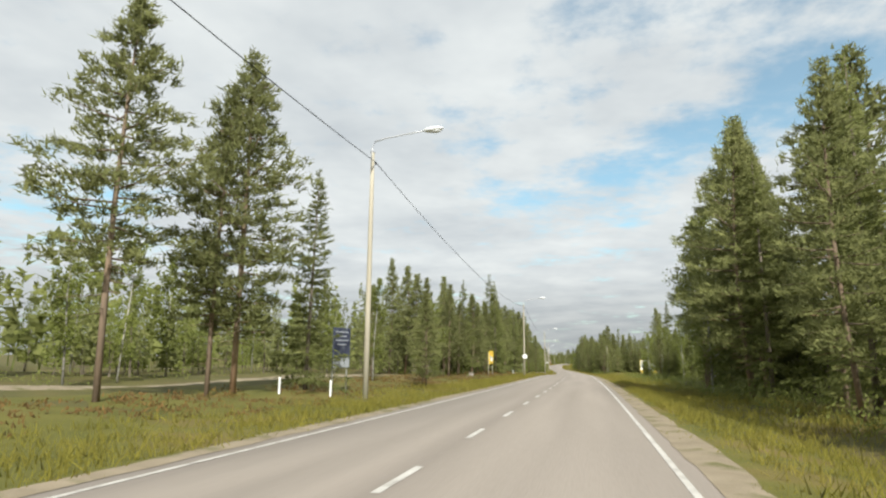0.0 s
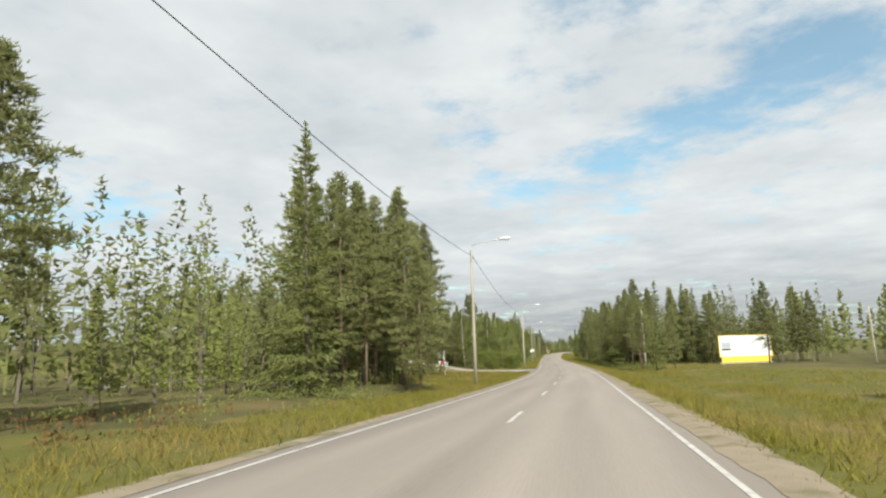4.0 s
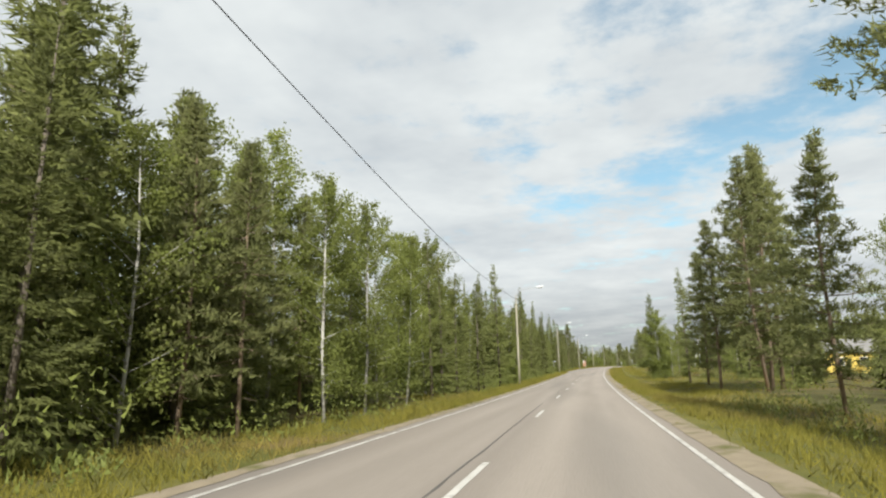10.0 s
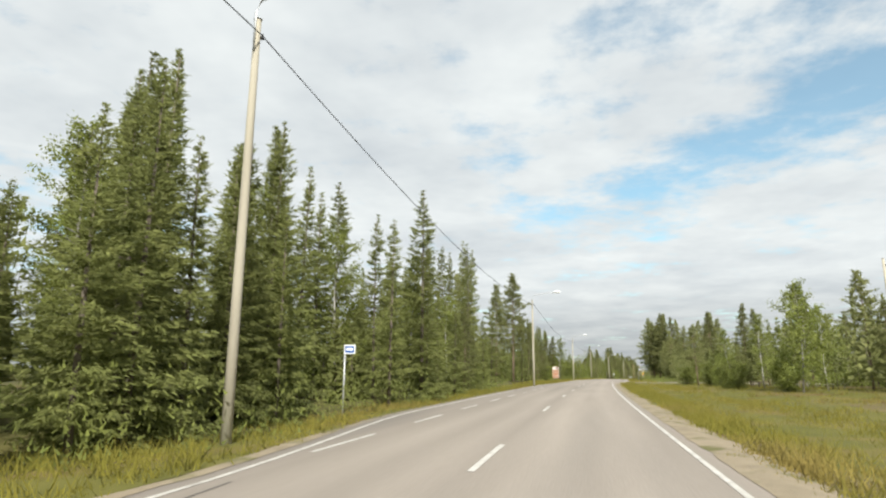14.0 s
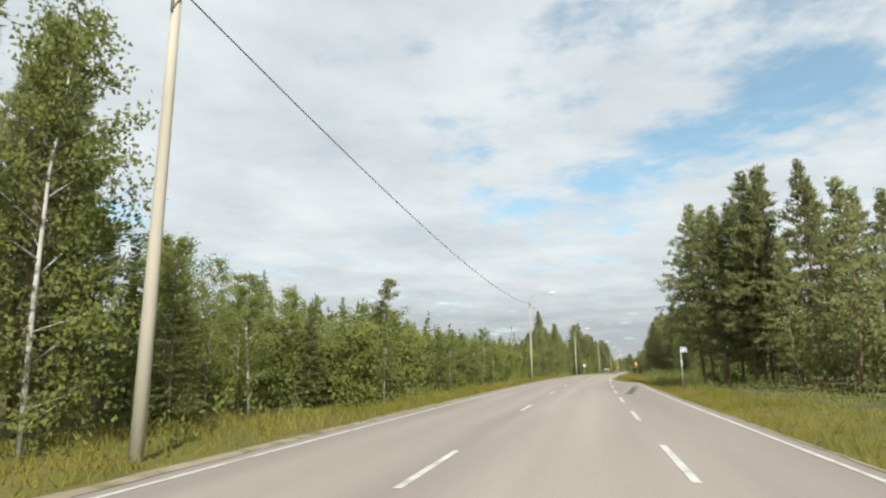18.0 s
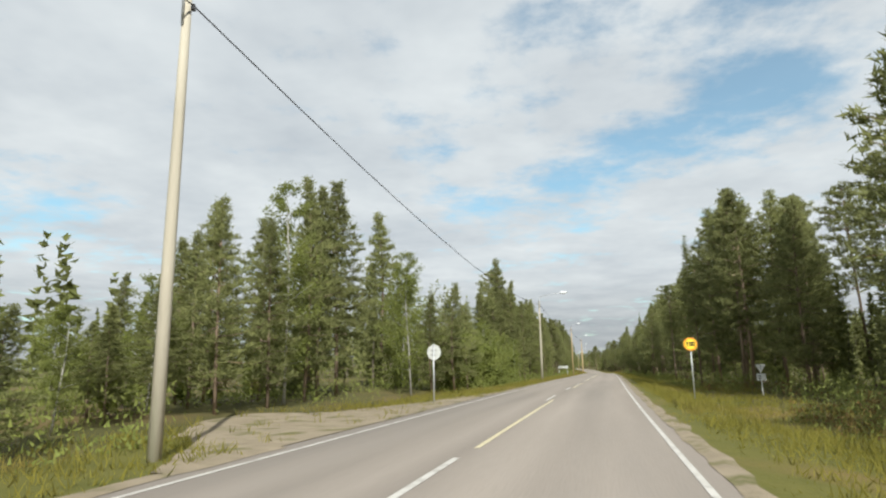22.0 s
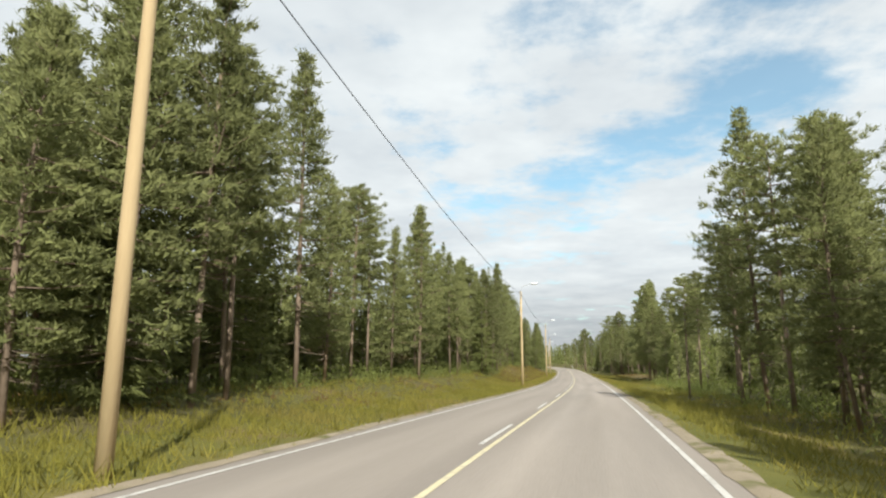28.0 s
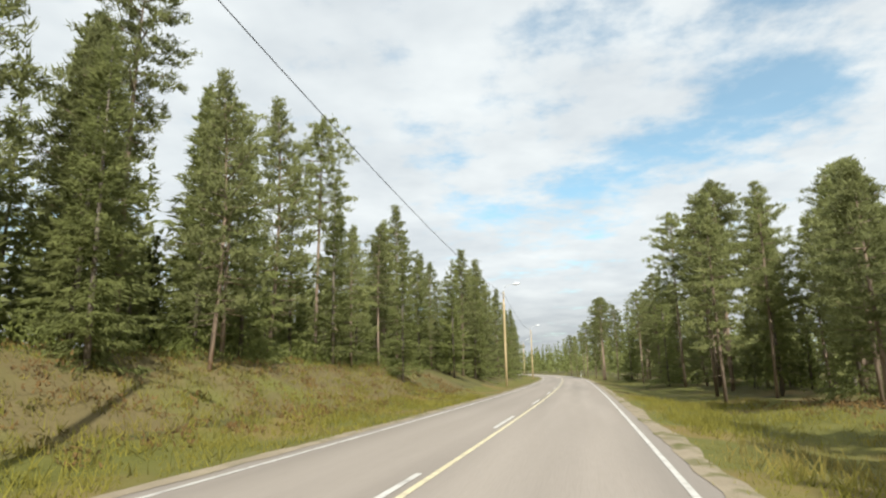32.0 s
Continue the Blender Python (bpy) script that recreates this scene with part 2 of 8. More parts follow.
M_YELLOW_PAINT = material("yellow road paint", (0.47, 0.41, 0.26), (0.60, 0.54, 0.36), 2.0, 0.7, 0.1, 25, ((0.30, 0.265, 0.215), 0.65, 5.0), vector="Position")
M_GRAVEL = material("gravel", (0.190, 0.156, 0.106), (0.318, 0.264, 0.190), 1.6, 0.95, 0.8, 30, ((0.105, 0.105, 0.032), 0.9, 1.3), vector="Position")
M_LANE = material("pale lane gravel", (0.255, 0.223, 0.183), (0.37, 0.33, 0.28), 1.0, 0.95, 0.6, 24, ((0.205, 0.175, 0.128), 0.6, 0.6), vector="Position")
M_GROUND = material("forest ground", (0.050, 0.052, 0.018), (0.13, 0.115, 0.035), 0.35, 0.95, 0.8, 7, ((0.17, 0.11, 0.05), 0.55, 0.16), vector="Position")
M_TURF = material("roadside turf", (0.066, 0.074, 0.013), (0.150, 0.134, 0.032), 0.55, 0.95, 1.0, 11, ((0.19, 0.125, 0.05), 0.7, 0.25), vector="Position")
M_GRASS = material("grass", (0.196, 0.196, 0.030), (0.372, 0.318, 0.066), 0.5, 0.8, 0, 6, ((0.42, 0.30, 0.12), 0.5, 0.12), vector="Position", per_island=0.22, see_through=0.55, soft_up=0.7)
M_DRY = material("dry golden turf", (0.120, 0.100, 0.022), (0.225, 0.172, 0.050), 0.6, 0.95, 1.0, 11, ((0.24, 0.135, 0.045), 0.7, 0.3), vector="Position")
M_HEATH = material("rusty heath", (0.115, 0.068, 0.024), (0.215, 0.130, 0.042), 0.9, 0.8, 0, 6, ((0.125, 0.128, 0.026), 0.85, 0.45), vector="Position", per_island=0.3, see_through=0.3, soft_up=0.6)
M_HEATHER = material("brown heather bank", (0.088, 0.070, 0.030), (0.170, 0.134, 0.056), 0.7, 0.95, 1.0, 9, ((0.125, 0.127, 0.030), 0.85, 0.30), vector="Position")
M_PINE = material("pine needles", (0.172, 0.192, 0.068), (0.290, 0.295, 0.118), 0.8, 0.7, 0, 5, per_object=0.22, per_island=0.25, see_through=0.54, soft_up=0.5)
M_SPRUCE = material("spruce needles", (0.158, 0.182, 0.056), (0.268, 0.280, 0.098), 0.8, 0.7, 0, 5, per_object=0.22, per_island=0.25, see_through=0.54, soft_up=0.5)
M_BIRCH_LEAF = material("birch leaves", (0.155, 0.190, 0.044), (0.262, 0.280, 0.076), 0.8, 0.6, 0, 5, per_object=0.2, per_island=0.25, see_through=0.52, soft_up=0.4)
M_PINE_BARK = material("pine bark", (0.16, 0.122, 0.092), (0.30, 0.22, 0.155), 3.0, 0.9, 0.8, 20, ((0.36, 0.19, 0.09), 0.7, 0.5), stretch=(1, 1, 0.3), per_object=0.2)
M_SPRUCE_BARK = material("spruce bark", (0.11, 0.09, 0.07), (0.20, 0.17, 0.14), 3.0, 0.9, 0.8, 20, stretch=(1, 1, 0.3), per_object=0.2)
M_BIRCH_BARK = material("birch bark", (0.30, 0.285, 0.26), (0.52, 0.50, 0.46), 2.0, 0.8, 0.3, 14, ((0.07, 0.06, 0.05), 0.9, 2.2), stretch=(1, 1, 1.6), per_object=0.25)
M_POLE = material("weathered pole wood", (0.34, 0.31, 0.25), (0.50, 0.46, 0.37), 2.0, 0.85, 0.4, 18, ((0.24, 0.25, 0.18), 0.5, 0.9), stretch=(3, 3, 0.25), per_object=0.12)
M_POLE_NEW = material("pale impregnated pole wood", (0.42, 0.31, 0.17), (0.56, 0.43, 0.25), 2.0, 0.85, 0.4, 18, ((0.33, 0.27, 0.15), 0.4, 0.9), stretch=(3, 3, 0.25), per_object=0.1)
M_STEEL = material("galvanised steel", (0.42, 0.43, 0.44), (0.58, 0.59, 0.60), 6.0, 0.5, 0.05, 30, metal=0.6)
M_CABLE = material("black cable", (0.02, 0.02, 0.022), (0.04, 0.04, 0.042), 6.0, 0.6)
M_WHITE = material("white sheet metal", (0.70, 0.71, 0.71), (0.82, 0.82, 0.82), 3.0, 0.45, 0, 20, ((0.55, 0.54, 0.50), 0.4, 2.5))
M_GREYBACK = material("grey back of a sign", (0.50, 0.52, 0.50), (0.64, 0.66, 0.63), 3.0, 0.5, 0, 20, ((0.42, 0.42, 0.38), 0.4, 2.5))
M_YELLOW = material("yellow board", (0.80, 0.55, 0.06), (0.88, 0.63, 0.09), 3.0, 0.5, 0, 20, ((0.72, 0.48, 0.06), 0.5, 1.5))
M_ORANGE_YELLOW = material("yellow sign face", (0.84, 0.58, 0.04), (0.90, 0.66, 0.07), 3.0, 0.4, 0, 20)
M_RIM = material("orange red sign rim", (0.72, 0.15, 0.02), (0.80, 0.20, 0.03), 3.0, 0.4, 0, 20)
M_PALE_BLUE = material("pale blue print", (0.42, 0.56, 0.64), (0.52, 0.64, 0.70), 3.0, 0.5)
M_RED = material("red sign face", (0.62, 0.05, 0.02), (0.74, 0.08, 0.03), 3.0, 0.4, 0, 20)
M_BROWN = material("brown sign face", (0.30, 0.11, 0.035), (0.38, 0.15, 0.05), 3.0, 0.45, 0, 20)
M_BLACK = material("black print", (0.015, 0.015, 0.015), (0.03, 0.03, 0.03), 3.0, 0.5)
M_BLUE = material("blue sign face", (0.02, 0.09, 0.32), (0.03, 0.12, 0.42), 3.0, 0.4)
# the paler grey blotches are leafy reflections coloured into the dark blue
M_DARKBLUE = material("dark blue board", (0.03, 0.035, 0.07), (0.07, 0.08, 0.12), 3.0, 0.4, 0, 9, ((0.16, 0.18, 0.2), 0.6, 4.0))
M_GREY = material("grey print", (0.30, 0.33, 0.37), (0.45, 0.47, 0.50), 3.0, 0.5)
# dull green with the foliage's reflection and shade put into the base colour
M_DAPPLE_GREEN = material("green foliage dapple", (0.16, 0.19, 0.11), (0.26, 0.28, 0.18), 3.0, 0.5)
M_ROOF = material("grey roofing", (0.17, 0.165, 0.16), (0.26, 0.25, 0.24), 2.0, 0.8, 0.2, 15)
M_STONE = material("grey stone", (0.28, 0.26, 0.24), (0.46, 0.43, 0.40), 3.0, 0.9, 0.6, 12)
M_LAMP = material("lamp housing", (0.62, 0.64, 0.66), (0.78, 0.80, 0.82), 5.0, 0.35, 0, 20)
M_LENS = material("lamp lens", (0.55, 0.56, 0.56), (0.70, 0.72, 0.72), 5.0, 0.2, 0, 20)
M_CABIN = material("yellow painted boards", (0.62, 0.46, 0.10), (0.74, 0.56, 0.15), 2.0, 0.7, 0.3, 12)


# ---- mesh helpers ----
def mesh_of(name, verts, faces, mat, uvs=None):
    me = bpy.data.meshes.new(name)
    me.from_pydata([tuple(v) for v in verts], [], faces)
    me.materials.append(mat)
    if uvs is not None:
        layer = me.uv_layers.new(name="UVMap")
        for lp in me.loops:
            layer.data[lp.index].uv = uvs[lp.vertex_index]
    me.update()
    return me


def part(name, bm, mat, parent, label=""):
    me = bpy.data.meshes.new(name)
    bm.to_mesh(me)
    bm.free()
    me.materials.append(mat)
    ob = new(name, me)
    ob.parent = parent
    if label:
        ob["label"] = label
    return ob


def mesh_part(name, me, parent, label=""):
    ob = new(name, me)
    ob.parent = parent
    if label:
        ob["label"] = label
    return ob


def bm_box(size, centre=(0, 0, 0), bevel=0.0, turn=None):
    bm = bmesh.new()
    bmesh.ops.create_cube(bm, size=1.0, matrix=Matrix.Translation(centre) @ (turn or Matrix()) @ Matrix.Diagonal((*size, 1)))
    if bevel:
        bmesh.ops.bevel(bm, geom=bm.edges[:], offset=bevel, segments=1, affect="EDGES")
    return bm


def tube(points, radii, sides=8, bm=None):
    """A closed tube along points with a radius at each."""
    bm = bm or bmesh.new()
    rings = []
    for i, p in enumerate(points):
        p = Vector(p)
        way = (Vector(points[min(i + 1, len(points) - 1)]) - Vector(points[max(i - 1, 0)])).normalized()
        side = way.cross(Vector((0, 0, 1)) if abs(way.z) < 0.9 else Vector((1, 0, 0))).normalized()
        up = side.cross(way)
        r = radii[i] if hasattr(radii, "__len__") else radii
        rings.append([bm.verts.new(p + r * (math.cos(a) * side + math.sin(a) * up)) for a in (2 * math.pi * k / sides for k in range(sides))])
    for a, b in zip(rings, rings[1:]):
        for k in range(sides):
            bm.faces.new((a[k], a[(k + 1) % sides], b[(k + 1) % sides], b[k]))
    bm.faces.new(rings[0][::-1])
    bm.faces.new(rings[-1])
    for f in bm.faces:
        f.smooth = True
    return bm


def disc(radius, thick, sides=28):
    """A thin round plate that faces -y."""
    bm = bmesh.new()
    bmesh.ops.create_cone(bm, cap_ends=True, segments=sides, radius1=radius, radius2=radius, depth=thick, matrix=Euler((radians(90), 0, 0)).to_matrix().to_4x4())
    return bm


def text_part(name, words, size, mat, parent, where, extrude=0.002, bold=0.0):
    """Lettering that faces -y, centred at where."""
    cu = bpy.data.curves.new(name, "FONT")
    cu.body, cu.size, cu.align_x, cu.align_y, cu.extrude = words, size, "CENTER", "CENTER", extrude
    cu.offset = bold
    tmp = bpy.data.objects.new(name, cu)
    me = bpy.data.meshes.new_from_object(tmp)
    bpy.data.objects.remove(tmp)
    me.materials.clear()
    me.materials.append(mat)
    ob = new(name, me)
    ob.parent = parent
    ob.matrix_local = pose(*where, 90, 0, 0)
    return ob


def place(ob, s, d, turn=0.0, up=0.0, level_ground=True, size=1.0):
    """Stand a thing at s, d, facing back along the road, turned by degrees."""
    p = on_ground(s, d, up) if level_ground else at(s, d, up)
    ob.matrix_basis = Matrix.Translation(p) @ Matrix.Rotation(heading(s) + radians(turn), 4, "Z") @ Matrix.Scale(size, 4)
    return ob


# ---- ground, road, markings ----
def strip(name, s0, s1, d0, d1, up, mat, step=3.0, parent=None, thick=0.0, across=1):
    """A band that follows the road between two offsets (numbers or functions of s), with a skirt of the given thickness."""
    n = max(2, int((s1 - s0) / step) + 1)
    verts, faces, uvs = [], [], []
    for i in range(n):
        s = s0 + (s1 - s0) * i / (n - 1)
        a, b = (d0(s) if callable(d0) else d0), (d1(s) if callable(d1) else d1)
        cols = [a + (b - a) * k / across for k in range(across + 1)]
        ups = [up] * len(cols)
        if thick:
            cols, ups = [cols[0]] + cols + [cols[-1]], [up - thick] + ups + [up - thick]
        for c, u in zip(cols, ups):
            verts.append(at(s, c, u))
            uvs.append((c, s))
    w = len(verts) // n
    for i in range(n - 1):
        for k in range(w - 1):
            q = i * w + k
            faces.append((q, q + 1, q + w + 1, q + w))
    ob = new(name, mesh_of(name, verts, faces, mat, uvs))
    for pl in ob.data.polygons:
        pl.use_smooth = False
    ob.parent = parent
    return ob


def bay(s, s0, s1, s2, s3, width):
    return width * smooth(s0, s1, s) * (1 - smooth(s2, s3, s))


def left_edge(s):
    return -3.25 - bay(s, 386, 402, 445, 476, 1.35)


def right_edge(s):
    return 3.25 + bay(s, 462, 486, 557.5, 570, 2.3)


_cols = [-300, -160, -90, -60, -45, -35, -28, -22, -18, -15, -12.5, -10.5, -9, -7.5, -6.3, -5.2, -4.5, -3.0, 0, 3.0, 4.5, 5.2, 6.3, 7.5, 9, 10.5, 12.5, 15, 18, 22, 28, 35, 45, 60, 90, 160, 300]
_rows = [-170] + list(range(-150, 1000, 4)) + list(range(1000, 1330, 10))
_v, _f = [], []
for _s in [-2500] + _rows + [4000]:
    _sc = min(max(_s, -170), 1325)
    _far = Vector((0, 0, 0)) if _sc == _s else Vector((0, _s - _sc, 0))
    _line = [on_ground(_sc, c, -0.16 if abs(c) <= 3.0 else 0) + _far for c in _cols]
    _v += [_line[0] + Vector((-2500, 0, -4))] + _line + [_line[-1] + Vector((2500, 0, -4))]
_w = len(_cols) + 2
for _i in range(len(_rows) + 1):
    for _j in range(_w - 1):
        _q = _i * _w + _j
        _f.append((_q, _q + 1, _q + _w + 1, _q + _w))
ground = new("ground", mesh_of("ground", _v, _f, M_GROUND))
for _p in ground.data.polygons:
    _p.use_smooth = True
tagged(ground, "mossy forest ground with brown heather and low grass", "ground", kind="structure")

road = strip("road", -160, 1320, lambda s: left_edge(s) - 0.45 - bay(s, 173.5, 177.8, 190, 196, 1.8), lambda s: right_edge(s) + 0.4, 0.0, M_ASPHALT, 1.5, thick=0.12, across=8)
tagged(road, "worn pale grey asphalt country road with two lanes", "road", kind="structure")


def shoulder(side, edge, reach):
    """Gravel from the asphalt's ragged edge down onto the verge."""
    verts, faces = [], []
    n = 1972
    for i in range(n):
        s = -160 + 0.75 * i
        e = abs(edge(s))
        a = e + 0.30 + 0.12 * noise.noise((s * 0.9, 4.0 * side, 0))
        b = e + float(np.interp(s, *reach)) + 0.22 * noise.noise((s * 0.21, side, 0)) + 0.14 * noise.noise((s * 0.8, side, 3.0))
        verts += [at(s, side * a, 0.008), at(s, side * (a + 0.08), 0.004), on_ground(s, side * (a + b) / 2, 0.066), on_ground(s, side * b, 0.046), on_ground(s, side * (b + 0.4), 0.0)]
    for i in range(n - 1):
        s = -160 + 0.75 * i
        if side < 0 and (178.5 < s < 193.5 or 630.0 < s < 652.0) or side > 0 and 474 < s < 482:
            continue
        for k in range(4):
            q = i * 5 + k
            faces.append((q, q + 1, q + 6, q + 5))
    ob = new("shoulder", mesh_of("shoulder", verts, faces, M_GRAVEL))
    for p in ob.data.polygons:
        p.use_smooth = True
    tagged(ob, "sandy gravel road shoulder with patchy edges", "shoulder", kind="structure")


shoulder(-1, left_edge, ((0, 300, 380, 1000), (0.85, 0.72, 0.68, 0.68)))
shoulder(1, right_edge, ((0, 500, 560, 1000), (1.0, 0.88, 0.66, 0.74)))


def verge_sheet(side, s0, s1, outer, label):
    """Turf laid over the ground from the shoulder out to an uneven edge."""
    n = int((s1 - s0) / 0.75) + 1
    verts, faces = [], []
    for i in range(n):
        s = s0 + (s1 - s0) * i / (n - 1)
        a = (abs(left_edge(s)) if side < 0 else right_edge(s)) + 0.55
        ends = min(smooth(-2.5, 6, s - s0), smooth(-2.5, 6, s1 - s))
        b = max(a + 0.8, a + ends * (outer(s) - a) + 0.9 * noise.noise((s * 0.13, side, 2.0)) + 0.5 * noise.noise((s * 0.5, side, 5.0)))
        for k in range(9):
            d = side * (a + (b - a) * k / 8)
            verts.append(on_ground(s, d, 0.05 if k < 8 else -0.10))
    for i in range(n - 1):
        for k in range(8):
            q = i * 9 + k
            faces.append((q, q + 1, q + 10, q + 9))
    ob = new("verge", mesh_of("verge", verts, faces, M_TURF))
    for p in ob.data.polygons:
        p.use_smooth = True
    tagged(ob, label, "verge", kind="structure")


def out_left(s):
    return float(np.interp(s, [-160, 55, 75, 110, 130, 160, 172, 200, 300, 440, 470, 500, 620, 645, 690, 780, 800, 860, 1320], [17, 17, 12, 11, 8.5, 11, 15, 7.0, 6.8, 6.8, 10, 7.6, 7.6, 8, 7.6, 7.8, 7.6, 7.2, 8]))


def out_right(s):
    return float(np.interp(s, [-160, 30, 60, 105, 125, 190, 205, 280, 305, 330, 470, 490, 560, 620, 700, 790, 850, 870, 1320], [7.5, 7.5, 9.5, 12, 26, 26, 9.5, 9, 12, 26, 27, 12, 9.5, 9.5, 9, 8.5, 8.5, 12.5, 11]))


verge_sheet(-1, -150, 178, out_left, "yellow-green mown roadside turf with brown patches")
verge_sheet(-1, 196.5, 1310, out_left, "yellow-green mown roadside turf with brown patches")
verge_sheet(1, -150, 1310, out_right, "yellow-green roadside turf sloping into a ditch")


def ground_patch(name, mat, s0, s1, d0, d1, label):
    """A patch of other ground cover with uneven ends, laid over the ground."""
    n, m = int((s1 - s0) / 2) + 1, 7
    verts, faces = [], []
    for i in range(n):
        s = s0 + (s1 - s0) * i / (n - 1)
        fade = min(1.0, 6 * i / n, 6 * (n - 1 - i) / n)
        for k in range(m):
            d = d0 + (d1 - d0) * (0.5 + (k / (m - 1) - 0.5) * max(fade, 0.02)) + 0.6 * noise.noise((s * 0.2, k * 0.7, 9.0))
            verts.append(on_ground(s, d, 0.075 if 0 < k < m - 1 and 0 < i < n - 1 else -0.06))
    for i in range(n - 1):
        for k in range(m - 1):
            q = i * m + k
            faces.append((q, q + 1, q + m + 1, q + m))
    ob = new(name, mesh_of(name, verts, faces, mat))
    for p in ob.data.polygons:
        p.use_smooth = True
    tagged(ob, label, "ground cover", kind="structure")


ground_patch("heather_bank", M_HEATHER, 862, 948, -7.0, -13.2, "brown heather and bare soil on the roadside bank")
ground_patch("heather_patch", M_HEATHER, 868, 925, 11.0, 15.5, "brown bare soil and heather beyond the ditch")
ground_patch("heather_patch", M_HEATHER, 345, 425, 11.5, 18.0, "reddish brown grass in the open field")
ground_patch("heather_patch", M_HEATHER, 40, 112, -10.0, -14.5, "brown heath along the wood's edge")
ground_patch("verge_corner", M_DRY, 148, 189, -4.5, -19.5, "dry golden turf at the corner of the side road")
ground_patch("verge_corner", M_TURF, 193, 222, -4.6, -13.5, "green turf round the corner of the side road")
MARK = 0.006


def line(name, s0, s1, d, width, mat, label, kind="line"):
    ob = strip(name, s0, s1, (lambda s: d(s) - width / 2) if callable(d) else d - width / 2, (lambda s: d(s) + width / 2) if callable(d) else d + width / 2, MARK, mat, 2.0, parent=road)
    ob["label"] = label
    return ob


line("edge_line", -160, 176, -3.25, 0.09, M_PAINT, "white painted edge line")
line("edge_line", 198, 630, left_edge, 0.09, M_PAINT, "white painted edge line")
line("edge_line", 630, 1320, -3.25, 0.09, M_PAINT, "white painted edge line")
line("edge_line", -160, 1320, right_edge, 0.095, M_PAINT, "white painted edge line")
for _s in np.arange(176.4, 196, 6.2):
    line("junction_dash", _s, _s + 3.1, -3.25, 0.11, M_PAINT, "white dash across the junction mouth")
for _s in np.arange(390.9, 470, 6.4):
    line("bay_dash", _s, _s + 3.2, -3.25, 0.10, M_PAINT, "white dash along the bus bay")
for _s in np.arange(474.3, 564, 8.9):
    line("bay_dash", _s, _s + 3.7, 3.30, 0.12, M_PAINT, "white dash along the bus bay")
# the dashes lie closer together near the first junction
_seen = ((-3, 0, 4, 6, 8, 10, 13, 15, 17, 19, 21, 28, 33, 35, 37), (103.0, 139.8, 188.9, 214.6, 240.7, 268.6, 308.2, 336.2, 362.6, 389.6, 417.4, 508.8, 574.7, 599.9, 626.5))
_dash = [(float(_s), 1.8) for _s in np.arange(6.5 - 5.13 * 32, 100, 5.13)] + [(float(np.interp(_n, *_seen)), 3.3) for _n in range(-3, 38)]
for _s, _l in _dash:
    line("centre_dash", _s, _s + _l, -0.18, 0.11, M_PAINT, "white centre dash")
line("no_passing_line", 631, 647, -0.1, 0.1, M_YELLOW_PAINT, "yellow no-passing line")
for _a, _b in ((662, 676), (681.5, 691), (694.5, 760), (766, 1200)):
    line("no_passing_line", _a, _b, -0.12, 0.1, M_YELLOW_PAINT, "yellow no-passing line")
for _s in list(np.arange(646.5, 765, 12.0)) + list(np.arange(774.6, 1100, 12.0)):
    line("centre_dash", float(_s), float(_s) + 4.5, -0.36, 0.1, M_PAINT, "white centre dash")

for _k, (_a, _b2, _d0, _d1) in enumerate(((366, 388, -1.1, -3.0), (300, 318, -0.5, -0.7), (583, 599, 3.32, 3.45), (600, 606, 3.1, 3.5), (262, 290, -0.45, -0.6))):
    _ob = strip("tar_seam", _a, _b2, lambda s: _d0 + (_d1 - _d0) * (s - _a) / (_b2 - _a) + 0.05 * noise.noise((s * 0.25, _k, 0)), lambda s: _d0 + (_d1 - _d0) * (s - _a) / (_b2 - _a) + 0.05 * noise.noise((s * 0.25, _k, 0)) + 0.045 + 0.03 * noise.noise((s * 1.7, _k, 4)), 0.004, M_TAR, 0.7, parent=road)
    _ob["label"] = "dark tar-filled crack in the asphalt"

# a ragged tar stripe, worn into streaks, along the bus bay
_tr = random.Random(21)
for _k in range(46):
    _s = 535.2 + 0.31 * _k + _tr.uniform(-0.1, 0.1)
    _a = 3.80 + 0.024 * _k + _tr.uniform(-0.12, 0.12)
    _w = (0.32 + 0.18 * noise.noise((_k * 0.4, 2.0, 0))) * _tr.uniform(0.5, 1.15)
    _l = _tr.uniform(0.22, 0.55)
    _ob = strip("tar_streak", _s, _s + _l, lambda s: _a + 0.10 * noise.noise((s * 3.1, 1.0, 5.0)), lambda s: _a + _w + 0.16 * noise.noise((s * 4.3, 6.0, 0)), 0.004, M_TAR, 0.08, parent=road)
    _ob["label"] = "dark tar streak worn into the bus bay"
